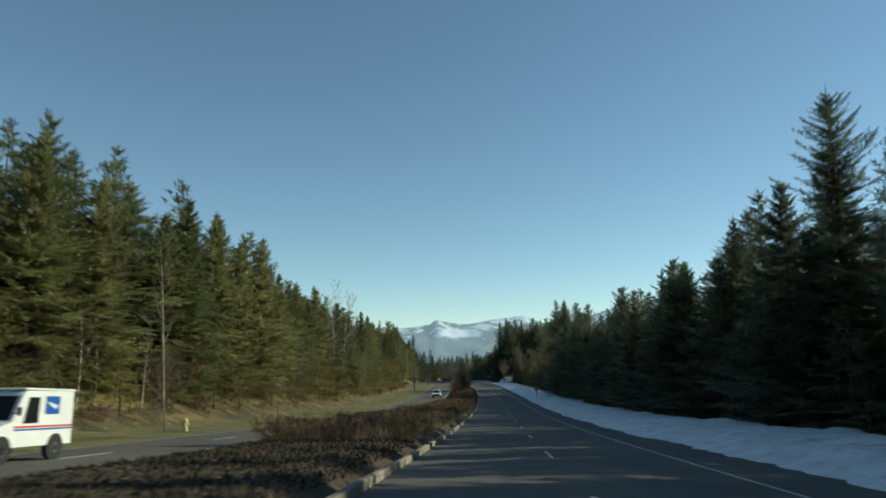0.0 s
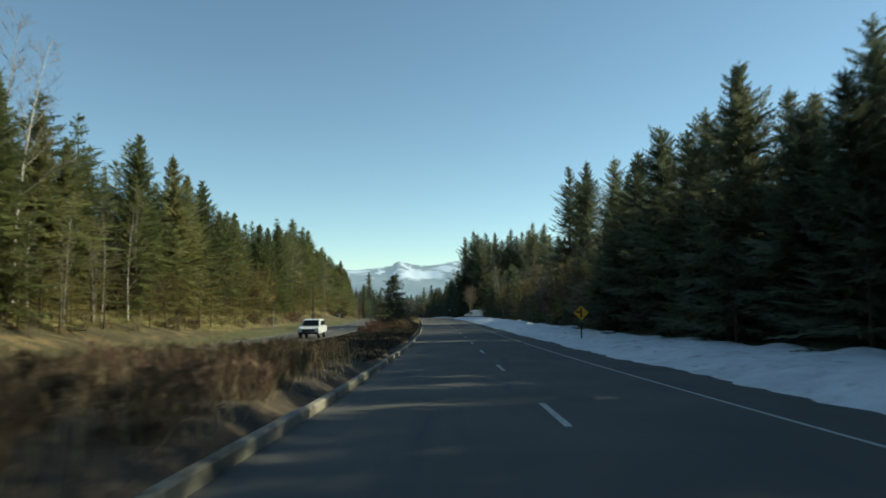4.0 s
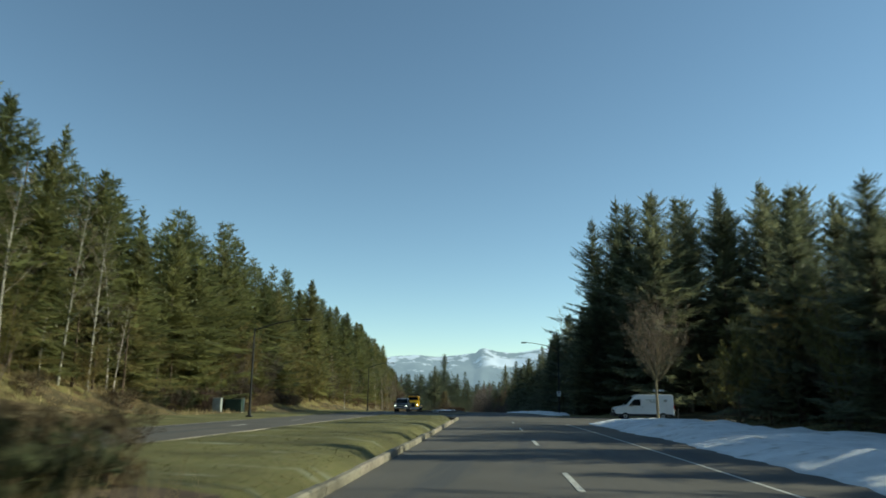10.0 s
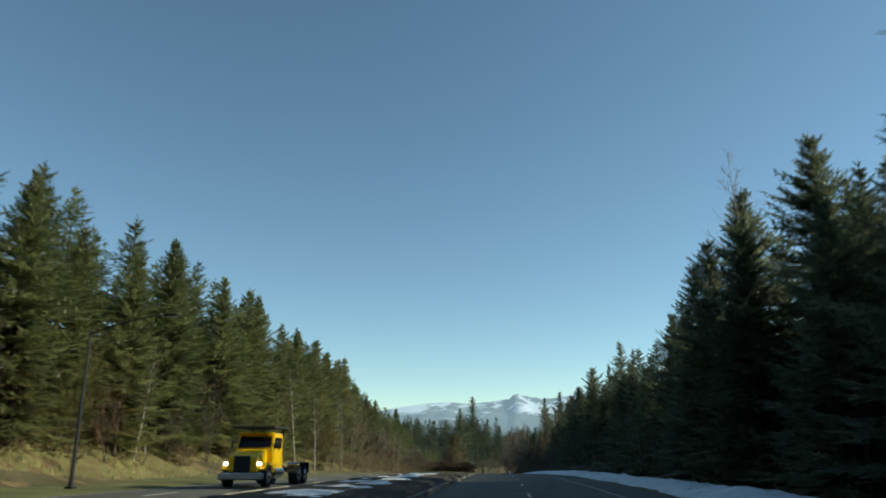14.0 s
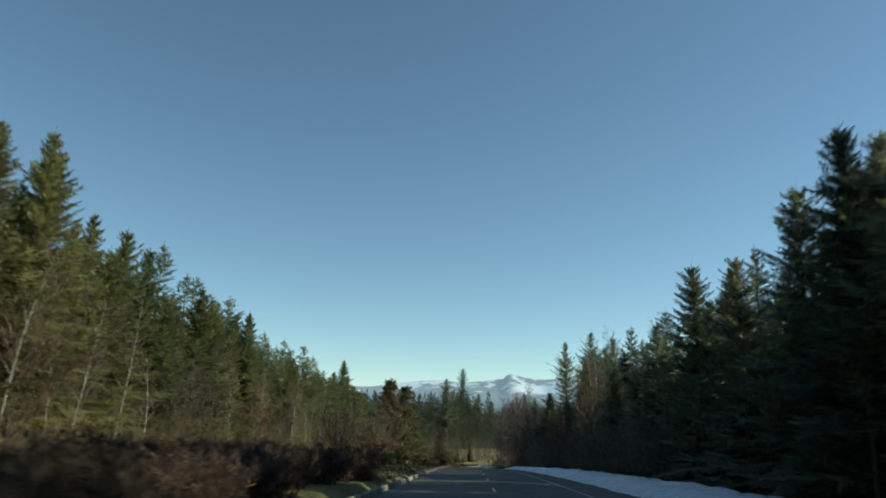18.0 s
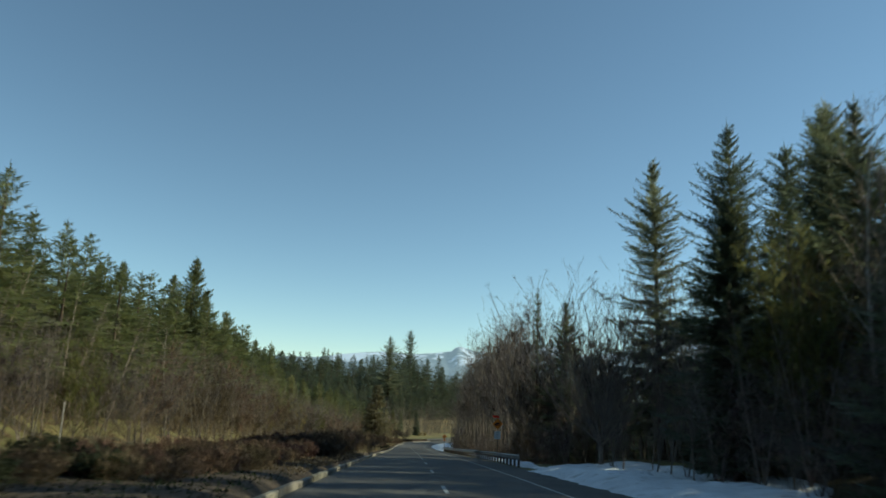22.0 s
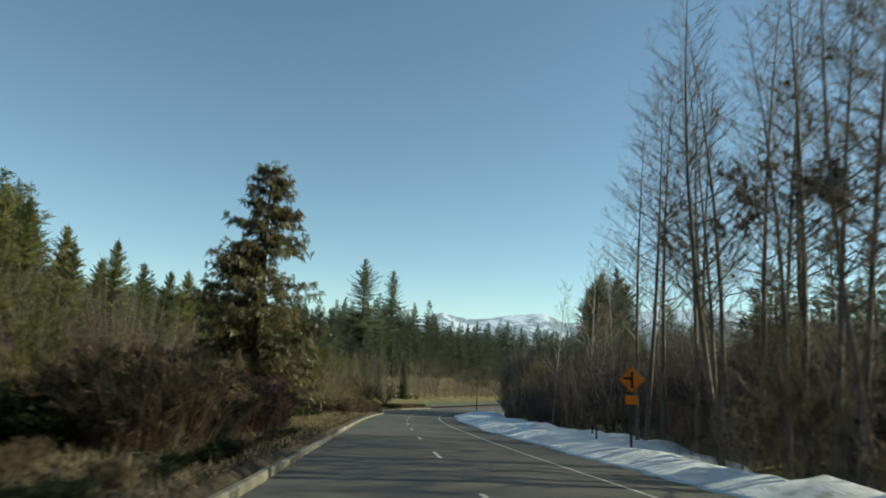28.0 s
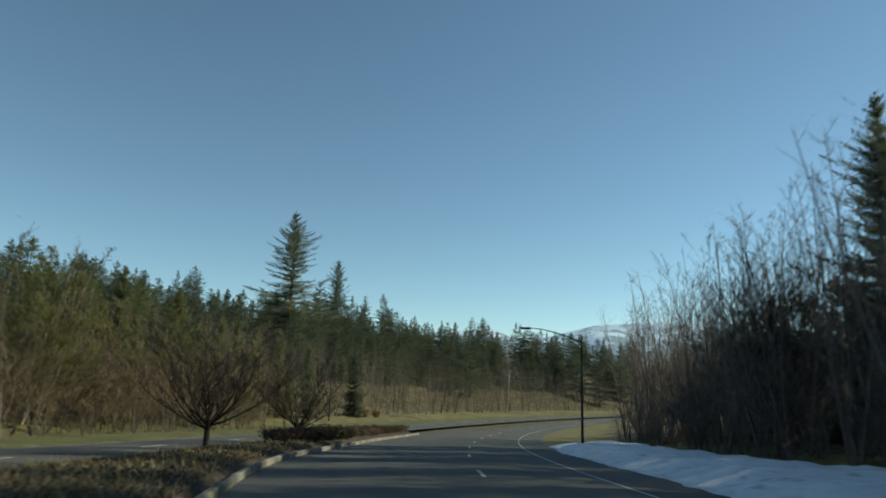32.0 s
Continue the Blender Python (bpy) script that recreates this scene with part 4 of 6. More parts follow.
def shrub(seed, h=1.6, wide=1.2, stems=90, leafy=0, fine=0.014, leaf=0.06):
    """A leafless or leafy bush of many stems from one foot."""
    g = Grow(seed)
    r = g.r
    for i in range(stems):
        a, q = r.uniform(0, 6.3), math.sqrt(r.random())
        foot = Vector((math.cos(a), math.sin(a), 0)) * (q * wide * 0.55)
        tip = Vector((math.cos(a) * q * wide, math.sin(a) * q * wide, h * r.uniform(0.65, 1.05) * (1 - 0.25 * q * q)))
        mid = foot.lerp(tip, 0.5) + Vector((r.uniform(-.1, .1), r.uniform(-.1, .1), 0.06 * h))
        for p, q, w in ((foot, mid.lerp(tip, 0.3), fine * 1.5), (mid, tip, fine)):
            o = (q - p).cross(Vector((r.uniform(-1, 1), r.uniform(-1, 1), r.uniform(-1, 1)))).normalized() * w
            n = len(g.bark_v)
            g.bark_v += [p - o, p + o, q]
            g.bark_f.append((n, n + 1, n + 2))
        for k in range(3):
            b = foot.lerp(mid, r.random()) if k == 0 else mid.lerp(tip, r.random())
            g.fan(b, Vector((r.uniform(-1, 1), r.uniform(-1, 1), r.uniform(0.1, 1.2))).normalized(), h * r.uniform(0.16, 0.34), 0.4)
        for k in range(leafy):
            b = mid.lerp(tip, r.uniform(0.0, 1.1)) + Vector((r.uniform(-1, 1), r.uniform(-1, 1), r.uniform(-1, 1))) * 0.12
            d = Vector((r.uniform(-1, 1), r.uniform(-1, 1), r.uniform(-0.5, 1))).normalized() * leaf * r.uniform(0.7, 1.5)
            o = d.orthogonal().normalized() * leaf * 0.45
            g.leaf(b, b + d * 1.6 - o * 1.4, b + d * 1.6 + o * 1.4)
    return g.arrays()


class Plant:
    """One plant kind: its two meshes and arrays, to be stood as a thing or merged into a wood."""

    def __init__(self, name, arrays, bark, leaf, leaf_name, label, category):
        self.name, self.leaf_name, self.label, self.category = name, leaf_name, label, category
        self.bv, self.bf, self.lv, self.lf, fans = arrays
        self.bark_mat, self.leaf_mat = bark, leaf
        self.trunk = mesh_from(name + "_trunk", self.bv, self.bf, bark, smooth=True, fans=np.zeros(len(self.bf), dtype=int))
        self.crown = mesh_from(name + "_crown", self.lv, self.lf, leaf, fans=fans)
        self.height = max(float(self.lv[:, 2].max()), 0.1)

    def plant(self, s, off, h, turn, lean=0.0, label="", group="", dz=-0.12):
        k = h / self.height
        m = stand(s, off, dz, turn, k) @ pose(0, 0, 0, lean, 0, 0)
        ob = thing(self.name, m, label or self.label, self.category, group)
        many = self.name.endswith(("shrub", "grass", "clump", "hedge"))
        for nm, me in (("stem_mass" if many else "trunk", self.trunk), (self.leaf_name, self.crown)):
            o = new(nm, me)
            o.parent = ob
            if many:
                tagged(o, kind="stuff")
        return ob


P = {}
FIR_LABEL = "olive-green fir with drooping ragged boughs at the wood's edge"
for i, (r0, dr, rg, sp, sh) in enumerate(((4.8, 0.34, 0.34, 0.03, 0.85), (4.5, 0.26, 0.4, 0.05, 0.78), (5.2, 0.42, 0.34, 0.02, 0.92), (4.6, 0.3, 0.5, 0.06, 0.72))):
    P["fir%d" % i] = Plant("fir_tree", fir(10 + i, 18, r0 * 1.08, 1.0, 0.56, 7, 7, sh, dr, rg, sp * 0.5, 0.42), M_BARK, M_NEEDLE, "crown", FIR_LABEL, "tree")
    P["dark%d" % i] = Plant("fir_tree", fir(30 + i, 18, r0 * 1.2, 0.5, 0.55, 7, 7, sh * 0.92, dr, rg, sp, 0.42), M_BARK, M_NEEDLE_DARK, "crown",
                            "dark green fir with drooping boughs above the snow bank", "tree")
P["tall0"] = Plant("fir_tree", fir(50, 26, 6.6, 2.0, 0.72, 8, 9, 0.7, 0.42, 0.55, 0.14, 0.32), M_BARK, M_NEEDLE_OPEN, "crown", "tall open dark fir with a bare lower trunk", "tree")
P["tall1"] = Plant("fir_tree", fir(51, 26, 6.2, 1.8, 0.72, 8, 9, 0.64, 0.4, 0.6, 0.16, 0.32), M_BARK, M_NEEDLE_OPEN, "crown", "tall open dark fir with uneven tiers", "tree")
P["cedar"] = Plant("cedar_tree", cedar(60), M_BARK, M_CEDAR, "crown", "broad brown-green cedar with hanging sprays in the median", "tree")
P["pine"] = Plant("pine_tree", cedar(61, 7, 3.1, -0.7, 0.6, 0.85, 0.75, 0.25, 0.05, 0.05), M_BARK, M_NEEDLE_DARK, "crown", "dark bushy pine standing in the median bed", "tree")
P["pine2"] = Plant("pine_tree", cedar(62, 9, 3.6, -0.8, 0.6, 1.0, 0.8, 0.28, 0.06, 0.1), M_BARK, M_CEDAR, "crown", "brown-green median pine with a thin ragged top", "tree")
P["pine3"] = Plant("pine_tree", cedar(63, 6, 2.5, -0.6, 0.8, 0.55, 0.7, 0.3, 0.1, 0.2), M_BARK, M_CEDAR, "crown", "broad brown-green bushy pine in the median bed", "tree")
P["pine4"] = Plant("pine_tree", cedar(64, 10.5, 4.0, -0.8, 0.6, 0.75, 0.85, 0.3, 0.05, 0.1), M_BARK, M_CEDAR, "crown", "broad brown-green median pine with a rounded ragged crown", "tree")
for i in range(3):
    P["alder%d" % i] = Plant("alder_tree", bare_tree(70 + i, 14, 1, 0.4, 22, 7, 0.3, 0.1, 0.8, 0.19, 0.0085), M_ALDER, M_TWIG_PALE, "crown", "slender bare alder with a pale leaning trunk", "tree")
    P["birch%d" % i] = Plant("alder_tree", bare_tree(75 + i, 14, 2, 0.3, 22, 6, 0.25, 0.1, 0.8, 0.2, 0.007, 0.013, 0.15), M_ALDER_DARK, M_TWIG, "crown", "slim grey-brown bare alder in the roadside thicket", "tree")
    P["stem%d" % i] = Plant("alder_tree", bare_tree(85 + i, 22, 1, 0.3, 46, 9, 0.3, 0.1, 0.3, 0.17, 0.0068, 0.012, 0.16), M_ALDER_DARK, M_TWIG, "crown", "tall slim bare alder with level grey-brown branches", "tree")
    P["maple%d" % i] = Plant("bare_tree", vase_tree(80 + i, 16, 2.4, 19, 0.4, 0.26, 16, 0.012, 0.17, 1.7, 0.17, 0.45), M_ALDER_DARK, M_TWIG, "crown", "many-stemmed bare broadleaf tree with a rounded crown", "tree")
    P["thicket%d" % i] = Plant("sapling_clump", bare_tree(90 + i, 7, 6, 0.6, 8, 5, 0.08, 0.2, 0.9, 0.3, 0.004, 0.012, 0.32, False), M_TWIG, (M_OLIVE, M_BRUSH, M_TWIG)[i], "crown", "clump of bare brown and olive saplings", "sapling")
    P["shrub%d" % i] = Plant("shrub", shrub(100 + i, 1.5, 1.3, 110, 0, 0.008), M_BRUSH, M_BRUSH, "twig_mass", "leafless brown shrub in the median planting", "shrub")
    P["hedge%d" % i] = Plant("hedge_shrub", shrub(110 + i, 1.5, 1.45, 140, 3, 0.008, 0.08), M_BRUSH, M_BRUSH, "twig_mass", "dense clipped brown winter hedge shrub", "shrub")
    # the hedge shrub again, its brown darkened to stand for shade
    P["dusk%d" % i] = Plant("winter_hedge", shrub(115 + i, 1.5, 1.45, 140, 3, 0.008, 0.08), M_HEDGE_SHADED, M_HEDGE_SHADED, "twig_mass", "dense brown winter hedge shrub darkened for tree shade", "shrub")
    P["yew%d" % i] = Plant("evergreen_shrub", shrub(120 + i, 1.5, 1.3, 80, 9, 0.01, 0.13), M_YEW, M_YEW, "leaf_mass", "low dark evergreen shrub in the median bed", "shrub")
P["red"] = Plant("dogwood_shrub", shrub(130, 1.4, 1.1, 120, 0, 0.008), M_RED, M_RED, "twig_mass", "red-stemmed leafless shrub in the median bed", "shrub")
P["slim"] = Plant("fir_tree", fir(66, 18, 0.75, 3.0, 0.5, 5, 3, 0.4, 0.5, 0.6, 0.3, 0.5), M_BARK, M_NEEDLE_OPEN, "crown", "slim dark conifer", "tree")
P["round"] = Plant("bare_tree", vase_tree(146, 9.6, 4.0, 17, 0.5, 0.13, 11, 0.012, 0.15, 2.0, 0.18, 0.8), M_LICHEN, M_TWIG_PALE, "crown", "pale bare tree with a fan of upright limbs", "tree")
P["street"] = Plant("street_tree", bare_tree(140, 6, 1, 0.4, 24, 8, 0.3, 0.03, 0.55, 0.42, 0.011), M_TWIG, M_TWIG, "crown", "small bare round-headed tree in the median", "tree")
P["dusky"] = Plant("street_tree", vase_tree(145, 6.0, 2.0, 13, 0.5, 0.16, 9), M_TWIG_DARK, M_TWIG_DARK, "crown", "dark bare round-headed tree in the median", "tree")
P["lit"] = Plant("street_tree", vase_tree(143, 7.0, 2.2, 10, 0.75, 0.17, 9, 0.012, 0.14, 1.0, 0.12, 0.45), M_LICHEN, M_TWIG_PALE, "crown", "bare olive-barked median tree with crooked spreading limbs", "tree")
P["rust"] = Plant("street_tree", vase_tree(141, 5.0, 1.75, 13, 0.6, 0.14, 8, 0.012, 0.14, 1.7, 0.16, 0.3), M_LICHEN, M_TWIG_PALE, "crown", "small pale-limbed median tree holding some withered red leaves", "tree")
P["ember"] = Plant("shrub", shrub(152, 1.5, 1.2, 90, 8, 0.009, 0.11), M_EMBER, M_EMBER, "leaf_mass", "rust-orange shrub with withered leaves in the median bed", "shrub")
P["spread"] = Plant("bare_tree", vase_tree(142, 6.5, 1.7, 15, 0.9, 0.22, 10, 0.014, 0.28, 0.7, 0.1), M_TWIG_DARK, M_TWIG_DARK, "crown", "low spreading bare tree at the median's end", "tree")
P["plume"] = Plant("pampas_grass", shrub(150, 1.6, 0.9, 160, 2, 0.012, 0.2), M_STRAW, M_STRAW, "leaf_mass", "pale straw clump of tall ornamental grass", "grass")
# lighter trees for the depth of the wood
FAR = [fir(200 + i, 18, 4.8, 1.0, 1.2, 6, 2, 0.78, 0.4, 0.4, 0.02, 1.05) for i in range(4)]
MID = [fir(230 + i, 18, 4.7, 0.8, 0.75, 6, 4, 0.85, 0.36, 0.45, 0.04, 0.55) for i in range(4)]
YOUNG = [fir(205 + i, 6, 1.9, 0.3, 0.8, 5, 2, 0.75, 0.3, 0.4, 0.02, 0.9) for i in range(3)]
FARBARE = [bare_tree(210 + i, 14, 2, 0.4, 17, 2, 0.15, 0.1, 0.7, 0.2, 0.006, 0.014, 0.12, False) for i in range(3)]
LOW = [bare_tree(220 + i, 6, 4, 0.7, 6, 2, 0.05, 0.2, 0.8, 0.36, 0.004, 0.014, 0.26, False) for i in range(3)]


class Wood:
    """Many plants of two materials merged into one object."""

    def __init__(self):
        self.v, self.f, self.m, self.u, self.n = [], [], [], [], 0

    def add(self, arrays, s, off, h, r, ref, z=None):
        k = h / ref
        w = r.uniform(0, 6.3)
        p = at(s, off)
        z = ground_z(s, off) - 0.2 if z is None else z
        b = k * r.uniform(1.0, 1.4)
        rot = np.array([[math.cos(w) * b, -math.sin(w) * b, 0], [math.sin(w) * b, math.cos(w) * b, 0], [0, 0, k]])
        bv, bf, lv, lf, fans = arrays
        for v, f, mi in ((bv, bf, 0), (lv, lf, 1)):
            if len(f):
                self.v.append(v @ rot.T + np.array([p[0], p[1], z]))
                self.f.append(f + self.n)
                self.m.append(np.full(len(f), mi))
                self.u.append(fans if mi else np.zeros(len(f), dtype=int))
                self.n += len(v)

    def finish(self, name, bark, leaf, label, category):
        if not self.v:
            return
        me = mesh_from(name, np.concatenate(self.v), np.concatenate(self.f), [bark, leaf], np.concatenate(self.m), fans=np.concatenate(self.u))
        tagged(new(name, me), label, category, kind="stuff")


rnd = random.Random(21)
CLEAR_RIGHT = (286, 322)


def edge_row(side, s0, s1, o0, o1, step, kinds, h0, h1, group, wood=None):
    """Trees of the wood's edge, each a thing of its own; with a wood given, every third one belongs to that."""
    s, n = s0, 0
    while s < s1:
        n += 1
        if wood and n % 3 == 1:
            wood.add(rnd.choice(MID), s, side * o1, rnd.uniform(h0, h1), rnd, 18)
            s += step * rnd.uniform(0.65, 1.35)
            continue
        off = side * rnd.uniform(o0, o1)
        if not (side > 0 and CLEAR_RIGHT[0] < s < CLEAR_RIGHT[1] and off < 40):
            P[rnd.choice(kinds)].plant(s, off, rnd.uniform(h0, h1), rnd.uniform(0, 360), rnd.uniform(-2, 2), group=group)
        s += step * rnd.uniform(0.65, 1.35)


def depth_rows(wood, side, s0, s1, rows, step, protos, ref, h0, h1):
    for o0, o1 in rows:
        s = s0
        while s < s1:
            off = side * rnd.uniform(o0, o1)
            if not (side > 0 and CLEAR_RIGHT[0] - 3 < s < CLEAR_RIGHT[1] + 3 and off < 70):
                wood.add(rnd.choice(protos), s, off, rnd.uniform(h0, h1), rnd, ref)
            s += step * rnd.uniform(0.6, 1.4)


FIRS = ["fir0", "fir1", "fir2", "fir3"]
DARKS = ["dark0", "dark1", "dark2", "dark3"]
ALDERS = ["alder0", "alder1", "alder2"]
THICK = ["thicket0", "thicket1", "thicket2"]
SHRUBS = ["shrub0", "shrub1", "shrub2"]
HEDGE = ["hedge0", "hedge1", "hedge2"]
YEWS = ["yew0", "yew1", "yew2"]
THICK_BROWN = ["thicket1", "thicket2"]
L, R = "trees along the left bank", "trees along the right verge"

BIRCH = ["birch0", "birch1", "birch2"]
TALLS = ["stem0", "stem1", "stem2"]

# left side of the road
wl, wlb, wls, wlo, wr = Wood(), Wood(), Wood(), Wood(), Wood()
edge_row(-1, 6, 85, 30, 33, 3.5, FIRS, 14.5, 20.5, L, wl)
edge_row(-1, 85, 170, 30, 33, 3.5, FIRS, 12.5, 18, L, wl)
edge_row(-1, 170, 260, 30, 33, 3.4, FIRS, 11.5, 17, L, wl)
edge_row(-1, 260, 340, 30, 33, 3.6, FIRS, 13.5, 19.5, L, wl)
edge_row(-1, 340, 470, 30, 33, 3.6, FIRS, 14.5, 21, L, wl)
edge_row(-1, 470, 560, 30, 34, 4.0, FIRS, 12.5, 18.5, L, wl)
edge_row(-1, 4, 284, 28.4, 30.4, 3.8, ["thicket0"] * 4 + THICK + ALDERS, 4.5, 9.5, L)
edge_row(-1, 305, 440, 28.4, 30.4, 3.8, ["thicket0"] * 4 + THICK + ALDERS, 4.5, 9.5, L)
edge_row(-1, 286, 310, 31, 33.5, 2.0, ["yew0", "yew1", "thicket1"], 2.4, 4.0, L)
edge_row(-1, 436, 560, 27, 29.5, 4.2, ALDERS + ALDERS + THICK, 8, 13, L)
edge_row(-1, 560, 730, 24.5, 28, 2.6, THICK_BROWN + BIRCH + THICK, 7, 11, L)
edge_row(-1, 604, 665, 27.5, 31, 2.6, ["thicket1", "thicket2"] + BIRCH, 10, 13.5, L)
edge_row(-1, 600, 740, 36, 44, 6, FIRS, 14, 19.5, L)
edge_row(-1, 730, 850, 24, 31, 2.8, THICK + BIRCH, 7, 12, L)
edge_row(-1, 692, 770, 33, 42, 5, FIRS, 15, 19, L)
edge_row(-1, 770, 860, 32, 38, 4.0, FIRS, 10.5, 15, L)
depth_rows(wl, -1, 4, 85, ((33.5, 36), (38, 43)), 3.9, FAR, 18, 15, 23)
depth_rows(wl, -1, 85, 170, ((33.5, 36), (38, 43)), 3.9, FAR, 18, 12.5, 18.5)
depth_rows(wl, -1, 170, 250, ((33.5, 36), (38, 43)), 3.9, FAR, 18, 11.5, 16.5)
depth_rows(wl, -1, 250, 700, ((33.5, 36), (38, 43)), 3.9, FAR, 18, 13.5, 21)
depth_rows(wl, -1, 560, 760, ((45, 54), (55, 66), (67, 80)), 5.0, FAR, 18, 16, 24)
depth_rows(wl, -1, 760, 860, ((45, 54), (55, 66), (67, 80), (82, 100)), 4.6, FAR, 18, 12, 17)
depth_rows(wls, -1, 6, 470, ((29, 31),), 3.0, YOUNG, 6, 3, 8)
depth_rows(wls, -1, 6, 225, ((27.5, 29),), 4.0, YOUNG, 6, 2, 6)
depth_rows(wlb, -1, 560, 850, ((29, 32), (32, 36), (36, 42)), 2.8, FARBARE, 14, 9, 13.5)
depth_rows(wlo, -1, 760, 838, ((23.5, 25), (25, 27), (27, 30)), 1.8, LOW, 6, 4, 8)
depth_rows(wlo, -1, 440, 760, ((24.5, 26.5),), 2.6, LOW, 6, 2, 4.5)
depth_rows(wlo, -1, 440, 842, ((26, 29), (29, 32)), 2.4, LOW, 6, 3, 6.5)
wl.finish("wood", M_BARK, M_NEEDLE, "deep stand of olive-green firs behind the bank", "wood")
wls.finish("undergrowth", M_BARK, M_OLIVE, "young olive-green firs and brush at the wood's foot", "undergrowth")
wlb.finish("bare_wood", M_ALDER_DARK, M_TWIG, "grey-brown stand of bare alders", "wood")
wlo.finish("undergrowth", M_TWIG, M_TAN, "tan and brown leafless bushes along the wood's edge", "undergrowth")

# right side of the road
edge_row(1, -20, 84, 14.8, 17.5, 4.2, DARKS, 10, 15.5, R, wr)
edge_row(1, 84, 128, 14.8, 17, 2.3, DARKS + DARKS + THICK, 10.5, 13.5, R, wr)
edge_row(1, 128, 165, 14.8, 18, 2.8, DARKS + ["birch0"], 13, 17, R)
edge_row(1, 165, 240, 15.5, 20, 3.0, ["dark0", "dark2"] + THICK + ["thicket0"], 7, 11, R)
edge_row(1, 150, 285, 14.0, 16.5, 2.4, THICK + ["thicket0"], 4.5, 8.5, R)
edge_row(1, 246, 286, 17.5, 24, 3.4, DARKS, 9, 13, R)
edge_row(1, 323, 400, 12.6, 16, 3.8, DARKS, 10, 16, R, wr)
edge_row(1, 400, 470, 13.5, 17, 3.6, DARKS, 9, 14, R, wr)
edge_row(1, 470, 560, 12, 17, 3.0, DARKS + BIRCH + BIRCH + THICK, 8, 14, R)
edge_row(1, 480, 560, 10.4, 13, 2.2, BIRCH + ["thicket2"], 4, 7.5, R)
edge_row(1, 560, 604, 12.5, 17, 2.6, BIRCH + THICK_BROWN, 4, 7.5, R)
edge_row(1, 574, 590, 13, 17, 2.6, BIRCH, 8, 13, R)
edge_row(1, 560, 600, 17, 22, 3.0, BIRCH, 12, 17, R)
edge_row(1, 608, 700, 11.2, 14, 2.1, TALLS, 19, 24, R)
edge_row(1, 612, 700, 14.5, 18, 2.1, TALLS, 21, 26, R)
edge_row(1, 570, 690, 8.8, 12, 3.3, THICK_BROWN, 2.5, 5.5, R)
edge_row(1, 604, 690, 18, 24, 4.0, BIRCH, 9, 14, R)
edge_row(1, 690, 740, 13.5, 18, 1.7, BIRCH + ["thicket2"] * 3, 5, 8.5, R)
edge_row(1, 735, 777, 22, 27, 3.0, DARKS + BIRCH, 8, 13, R)
edge_row(1, 736, 770, 13.8, 16.5, 3.2, THICK + BIRCH, 4.5, 8, R)
edge_row(1, 779, 836, 14, 20, 2.4, BIRCH, 11.5, 15, R)
wrb, wrs, wro = Wood(), Wood(), Wood()
depth_rows(wrs, 1, -20, 165, ((13.4, 15),), 3.4, YOUNG, 6, 2.5, 7)
depth_rows(wrs, 1, 323, 475, ((10.8, 12.6), (12, 14)), 3.4, YOUNG, 6, 2.5, 7.5)
depth_rows(wr, 1, -30, 84, ((19, 22), (24, 29)), 4.2, MID, 18, 13, 18)
depth_rows(wr, 1, 84, 128, ((17.5, 20),), 2.6, MID, 18, 13, 16)
depth_rows(wr, 1, 84, 165, ((19, 22), (24, 29)), 4.2, MID, 18, 10, 14)
depth_rows(wr, 1, 326, 342, ((16, 20), (20, 26), (26, 34), (34, 42), (42, 50)), 2.6, MID, 18, 14, 21)
depth_rows(wr, 1, 165, 300, ((22, 26), (29, 36)), 5.0, FAR, 18, 8, 12)
depth_rows(wr, 1, 246, 287, ((20, 24), (25, 30), (31, 36)), 4.0, FAR, 18, 9, 12.5)
depth_rows(wrs, 1, 165, 287, ((14.2, 15.5), (16, 19)), 3.4, YOUNG, 6, 2.5, 6)
depth_rows(wr, 1, 318, 560, ((18, 22),), 4.4, MID, 18, 12, 17.5)
depth_rows(wr, 1, 318, 560, ((23, 28),), 4.4, FAR, 18, 12, 17)
depth_rows(wr, 1, 560, 860, ((26, 31), (33, 40), (42, 50)), 4.2, FAR, 18, 10, 15)
depth_rows(wrb, 1, 545, 600, ((17, 23), (24, 31), (32, 40)), 2.8, FARBARE, 14, 9, 14)
depth_rows(wrb, 1, 600, 700, ((14, 17), (17, 21), (22, 29), (30, 40)), 2.0, FARBARE, 14, 6, 10)
depth_rows(wrb, 1, 700, 860, ((17, 23), (24, 31), (32, 40)), 2.8, FARBARE, 14, 9, 14)
depth_rows(wrb, 1, 150, 300, ((18, 26),), 3.4, FARBARE, 14, 8, 12)
depth_rows(wro, 1, 470, 545, ((10.2, 11.6), (11.6, 13.5)), 1.7, LOW, 6, 2.5, 5.5)
depth_rows(wro, 1, 574, 690, ((9.6, 11), (11, 14)), 2.3, LOW, 6, 2.5, 5)
depth_rows(wro, 1, 600, 700, ((14, 18), (18, 23)), 1.8, LOW, 6, 5, 9)
depth_rows(wro, 1, 690, 745, ((13.6, 15), (15, 17), (17, 20)), 1.7, LOW, 6, 3.5, 7)
depth_rows(wro, 1, 690, 842, ((13.6, 15), (15, 18), (18, 22)), 2.3, LOW, 6, 3, 6.5)
wrd = Wood()
depth_rows(wrd, 1, 780, 838, ((14, 16), (16, 19), (19, 23)), 2.2, FARBARE, 14, 11, 15)
depth_rows(wrd, 1, 768, 840, ((14, 17),), 2.0, LOW, 6, 3, 6)
wrd.finish("bare_wood", M_ALDER_DARK, M_TWIG, "dark dense stand of bare alders at the bend", "wood")
